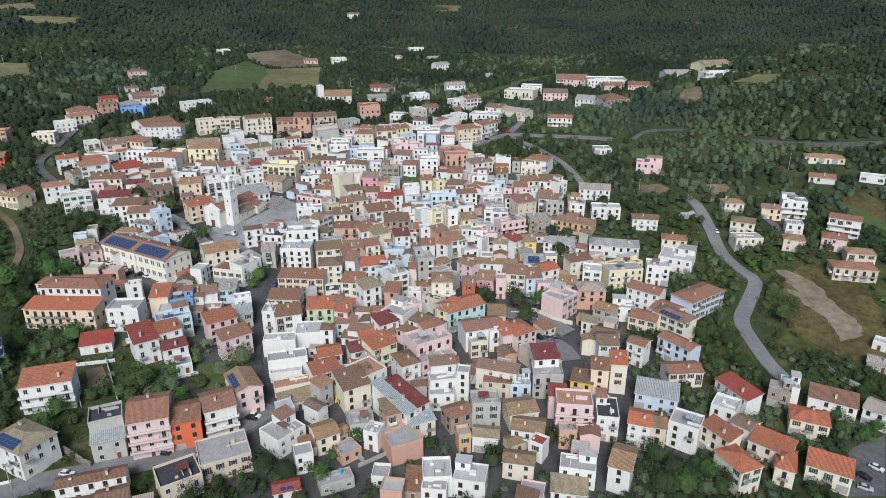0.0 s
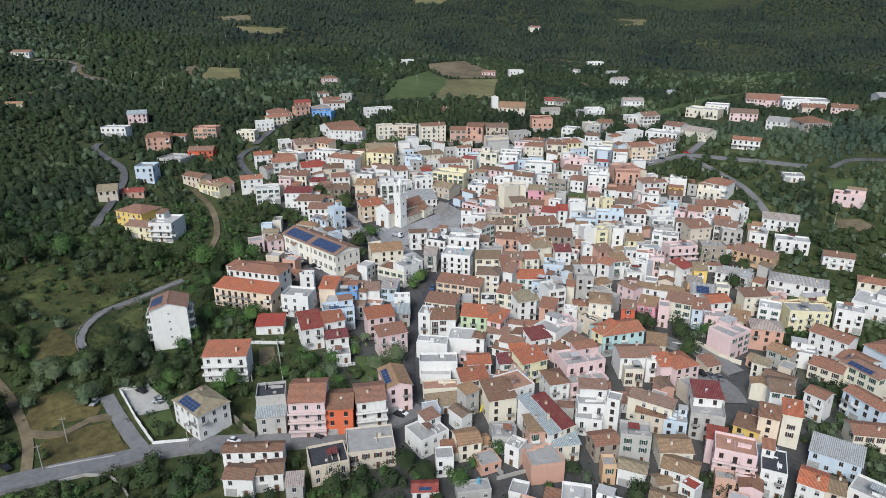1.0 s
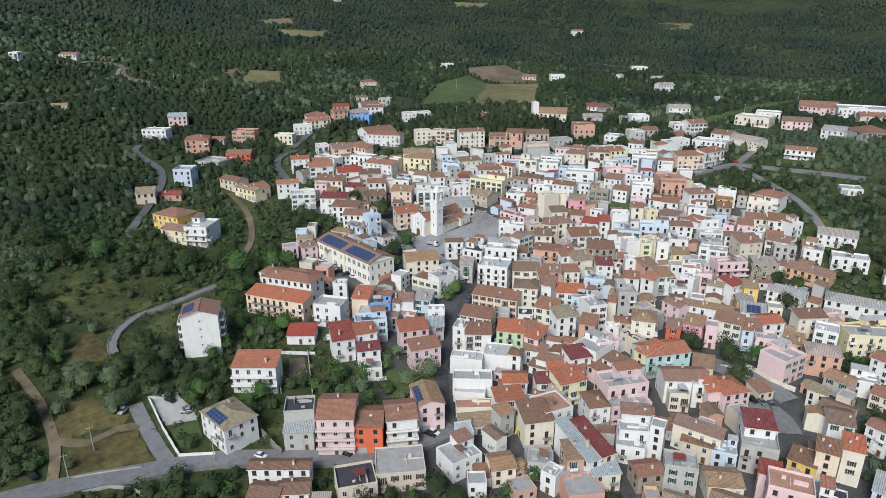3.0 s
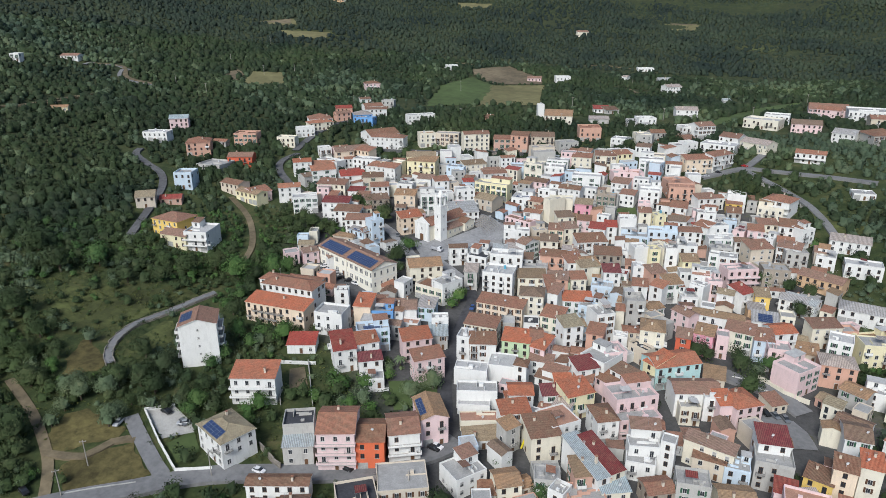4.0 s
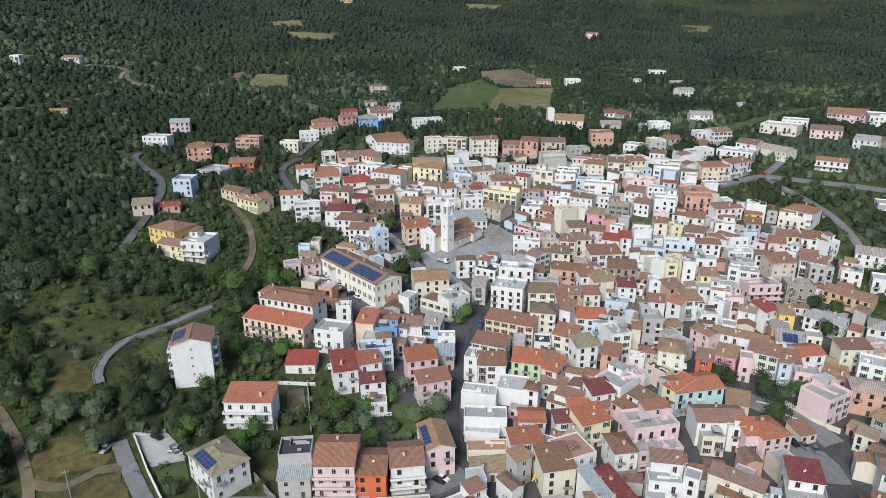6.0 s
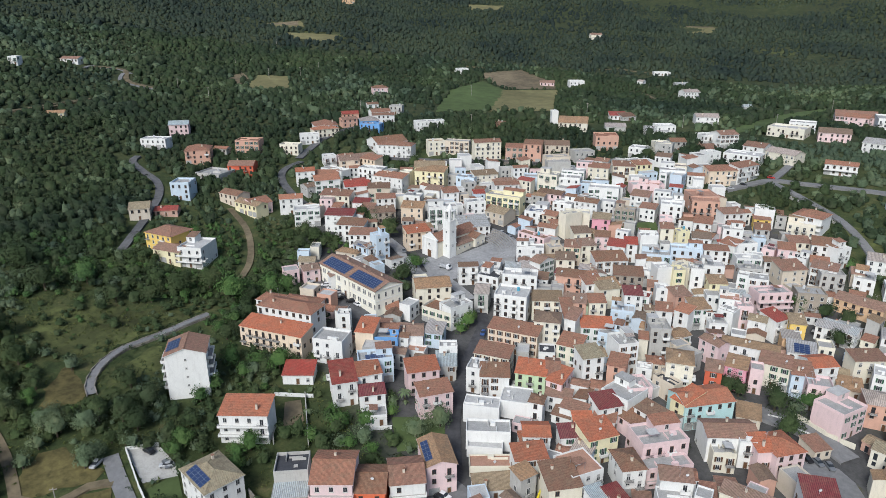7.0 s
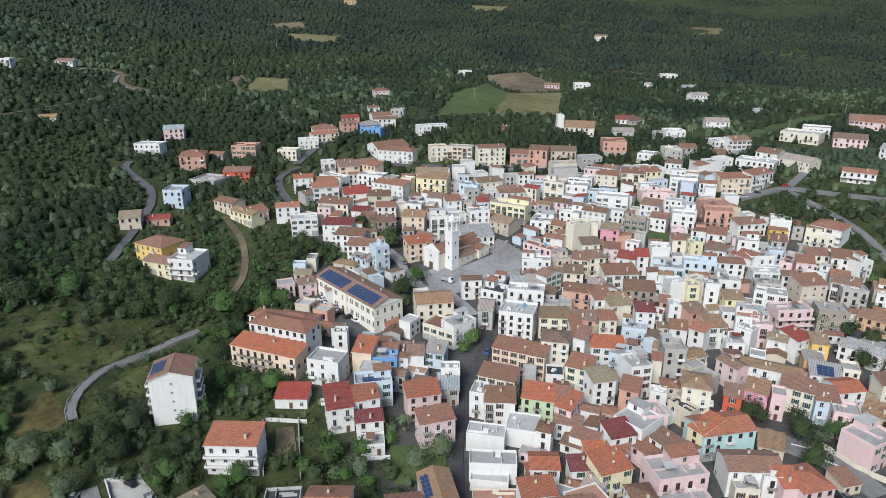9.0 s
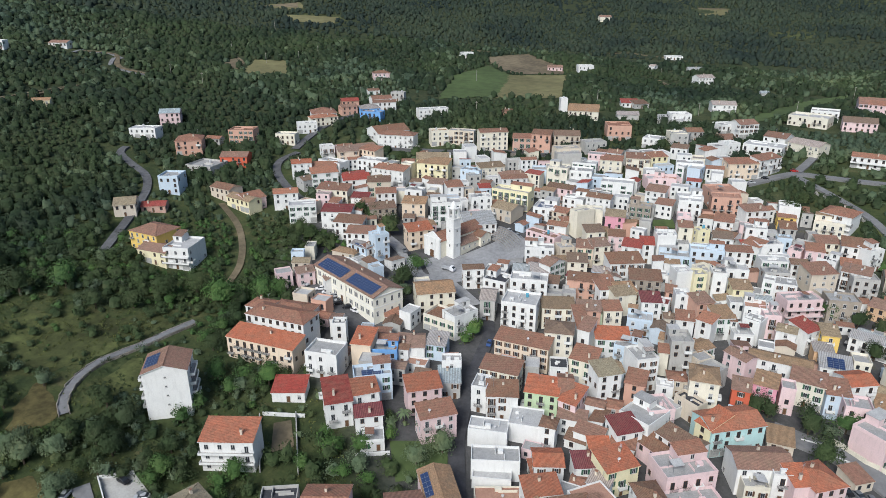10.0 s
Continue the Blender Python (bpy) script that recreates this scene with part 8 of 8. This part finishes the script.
palm(4.6, 300.4)
palm(10.0, 304.6)

def rough_noise(x, y, s):
    return (np.sin(x / s + 1.7 * np.sin(y / s / 1.6)) + np.sin(y / s / 0.8 + 1.3 * np.sin(x / s / 2.1)) + 0.7 * np.sin((x + y) / s / 0.45) + 0.5 * np.sin((x - 1.7 * y) / s / 0.23)) / 3.2


# open grass: centre and half sizes of clearings among the woods
OPEN = ((-191, 184, 6, 6, 0.0), (-187, 179, 6, 6, 0.0), (-186, 186, 6, 6, 0.0), (-182, 182, 6, 6, 0.0), (-176, 176, 6, 6, 0.0), (-181, 189, 6, 6, 0.0), (-177, 184, 6, 6, 0.0), (-178, 177, 9, 10, 0.0), (-180, 185, 9, 9, 0.0), (-188, 186, 6, 10, 0.0), (-186, 174, 10, 13, 0.03), (-175, 190, 5, 13, 0.12), (-189, 172, 10, 10, 0.10), (-164, 144, 13, 7, 0.06), (-214, 196, 31, 23, 0.32), (-194, 191, 7, 8, 0.20), (-200, 210, 45, 16, 0.42), (-165, 146, 22, 12, 0.25), (-150, 160, 12, 12, 0.3), (165, 240, 45, 40, 0.16), (-105, 150, 40, 12, 0.4), (-95, 182, 42, 28, 0.2), (-60, 530, 170, 30, 0.45), (90, 420, 35, 40, 0.6))

def scatter(r0, r1, spacing, a0=-62, a1=46):
    """Jittered grid points of a fan-shaped stretch of land as seen from the near end of the valley."""
    lim = r1 + 10
    g = np.arange(-lim, lim, spacing)
    X, Y = np.meshgrid(g, g[g > -60])
    xy = np.stack([X.ravel(), Y.ravel()], 1) + trng.uniform(-0.5, 0.5, (X.size, 2)) * spacing
    d = xy - (-10, 30)
    r, a = np.hypot(d[:, 0], d[:, 1]), np.degrees(np.arctan2(d[:, 0], d[:, 1]))
    xy = xy[(r >= r0) & (r < r1) & (a > a0) & (a < a1) & ((r > 75) | (xy[:, 1] > 100))]
    x, y = xy[:, 0], xy[:, 1]
    keep = 1.0 - 0.7 * np.clip(1.6 * rough_noise(x, y, 60.0) - 0.45, 0, 1)
    for cx, cy, rx, ry, ch in OPEN:
        keep = np.where(((x - cx) / rx) ** 2 + ((y - cy) / ry) ** 2 < 1 + 0.3 * rough_noise(x, y, 9.0), np.minimum(keep, ch), keep)
    town = in_town(x, y)
    keep = keep * (1 - town) + town * 0.04
    for cx, cy, rr, ch in PLANTED:
        keep = np.where((x - cx) ** 2 + (y - cy) ** 2 < rr * rr, np.maximum(keep, ch), keep)
    xy = xy[trng.random(len(xy)) < keep]
    return xy[free(xy, 0.4 + 0.1 * spacing)]


def woods(name, xy, r_lo, r_hi, count, size, lumps, material, label, core=None):
    """Many crowns in one mesh, from a dozen shapes turned and sized at random."""
    sides = 3
    shapes = [leafy(trng, count, size, lumps, *core) if core else crown_quads(trng, count, size, lumps, sides) for _ in range(12)]
    z = ground(xy[:, 0], xy[:, 1])
    out, normals = [], []
    pick = trng.integers(0, 12, len(xy))
    rad = trng.uniform(r_lo, r_hi, len(xy)) * (0.75 + 0.35 * rough_noise(xy[:, 0], xy[:, 1], 23.0))
    rad = np.clip(rad, r_lo * 0.7, r_hi * 1.2)
    ang = trng.uniform(0, 6.283, len(xy))
    flat = trng.uniform(0.75, 1.2, len(xy))
    for k in range(12):
        i = np.nonzero(pick == k)[0]
        c, s = np.cos(ang[i])[:, None, None], np.sin(ang[i])[:, None, None]
        q, soft = shapes[k][0][None], shapes[k][1][None]
        r = rad[i][:, None, None]
        out.append(np.stack([(q[..., 0] * c - q[..., 1] * s) * r + xy[i, 0][:, None, None], (q[..., 0] * s + q[..., 1] * c) * r + xy[i, 1][:, None, None], (q[..., 2] - 0.22) * r * flat[i][:, None, None] + z[i][:, None, None]], -1).reshape(-1, sides, 3))
        normals.append(np.stack([soft[..., 0] * c - soft[..., 1] * s, soft[..., 0] * s + soft[..., 1] * c, soft[..., 2] + 0 * c], -1).reshape(-1, sides, 3))
    return tagged(new(name, quads_mesh(name, (np.concatenate(out), np.concatenate(normals)), material)), label, "woods", "", "stuff")


near_xy = scatter(60, 340, 2.9)
which = rough_noise(near_xy[:, 0], near_xy[:, 1], 31.0) + trng.normal(0, 0.35, len(near_xy))
single = np.zeros(len(near_xy), bool)
single[trng.permutation(len(near_xy))[:20]] = True
for (x, y), w in zip(near_xy[single], which[single]):
    tree(float(x), float(y), float(trng.uniform(2.0, 3.4)), LEAF_OLIVE if w > 0.45 else LEAF_BRIGHT if w < -0.35 else LEAF_OAK)
rest = ~single
woods("oak_scrub", near_xy[rest & (which <= 0.35) & (which > -0.45)], 1.3, 4.4, 190, 0.1, 8, LEAF_OAK, "dense dark green evergreen scrub on the slope", (5, 2, 0.58))
woods("olive_grove", near_xy[rest & (which > 0.35)], 1.2, 3.6, 200, 0.1, 8, LEAF_OLIVE, "grey-green olive trees and shrubs on the slope", (5, 2, 0.56))
woods("garden_shrubs", near_xy[rest & (which <= -0.45)], 0.9, 3.2, 160, 0.125, 7, LEAF_BRIGHT, "fresh green shrubs and garden trees", (5, 2, 0.56))
weed_xy = np.concatenate([np.array((cx, cy)) + trng.uniform(-1, 1, (int(rx * ry * 0.55), 2)) * (rx, ry) for cx, cy, rx, ry, ch in OPEN if cy < 300 and rx * ry > 40])
weed_xy = weed_xy[free(weed_xy, -0.6) & (in_town(weed_xy[:, 0], weed_xy[:, 1]) < 0.3)]
which = rough_noise(weed_xy[:, 0], weed_xy[:, 1], 11.0) + trng.normal(0, 0.3, len(weed_xy))
woods("pasture_weeds", weed_xy[which <= 0.25], 0.3, 1.0, 16, 0.3, 4, LEAF_WEED, "yellow-green weeds and tall grass on the pasture")
woods("pasture_shrubs", weed_xy[which > 0.25], 0.4, 1.5, 34, 0.2, 5, LEAF_OAK, "low dark green shrubs on the pasture")
mid_xy = scatter(340, 500, 4.3)
which = rough_noise(mid_xy[:, 0], mid_xy[:, 1], 47.0) + trng.normal(0, 0.4, len(mid_xy)) + 0.7 * (mid_xy[:, 0] > 70)
woods("hill_woods", mid_xy[which <= 0.4], 2.0, 5.0, 84, 0.125, 8, LEAF_HILL, "dark green evergreen woods on the lower hills", (6, 3, 0.68))
woods("hill_olives", mid_xy[which > 0.4], 1.8, 4.4, 90, 0.125, 8, LEAF_HILL_OLIVE, "grey-green olive trees on the lower hills", (6, 3, 0.68))
high_xy = scatter(500, 760, 4.8)
which = rough_noise(high_xy[:, 0], high_xy[:, 1], 47.0) + trng.normal(0, 0.4, len(high_xy))
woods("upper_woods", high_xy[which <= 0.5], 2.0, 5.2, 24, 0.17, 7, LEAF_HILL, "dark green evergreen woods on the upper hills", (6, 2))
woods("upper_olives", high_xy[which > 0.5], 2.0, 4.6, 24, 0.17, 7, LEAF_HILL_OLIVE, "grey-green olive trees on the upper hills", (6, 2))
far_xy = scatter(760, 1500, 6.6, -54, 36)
woods("far_woods", far_xy, 2.4, 5.0, 4, 0.3, 4, LEAF_FAR_HAZED, "distant dark green wooded mountainside", (4, 2))
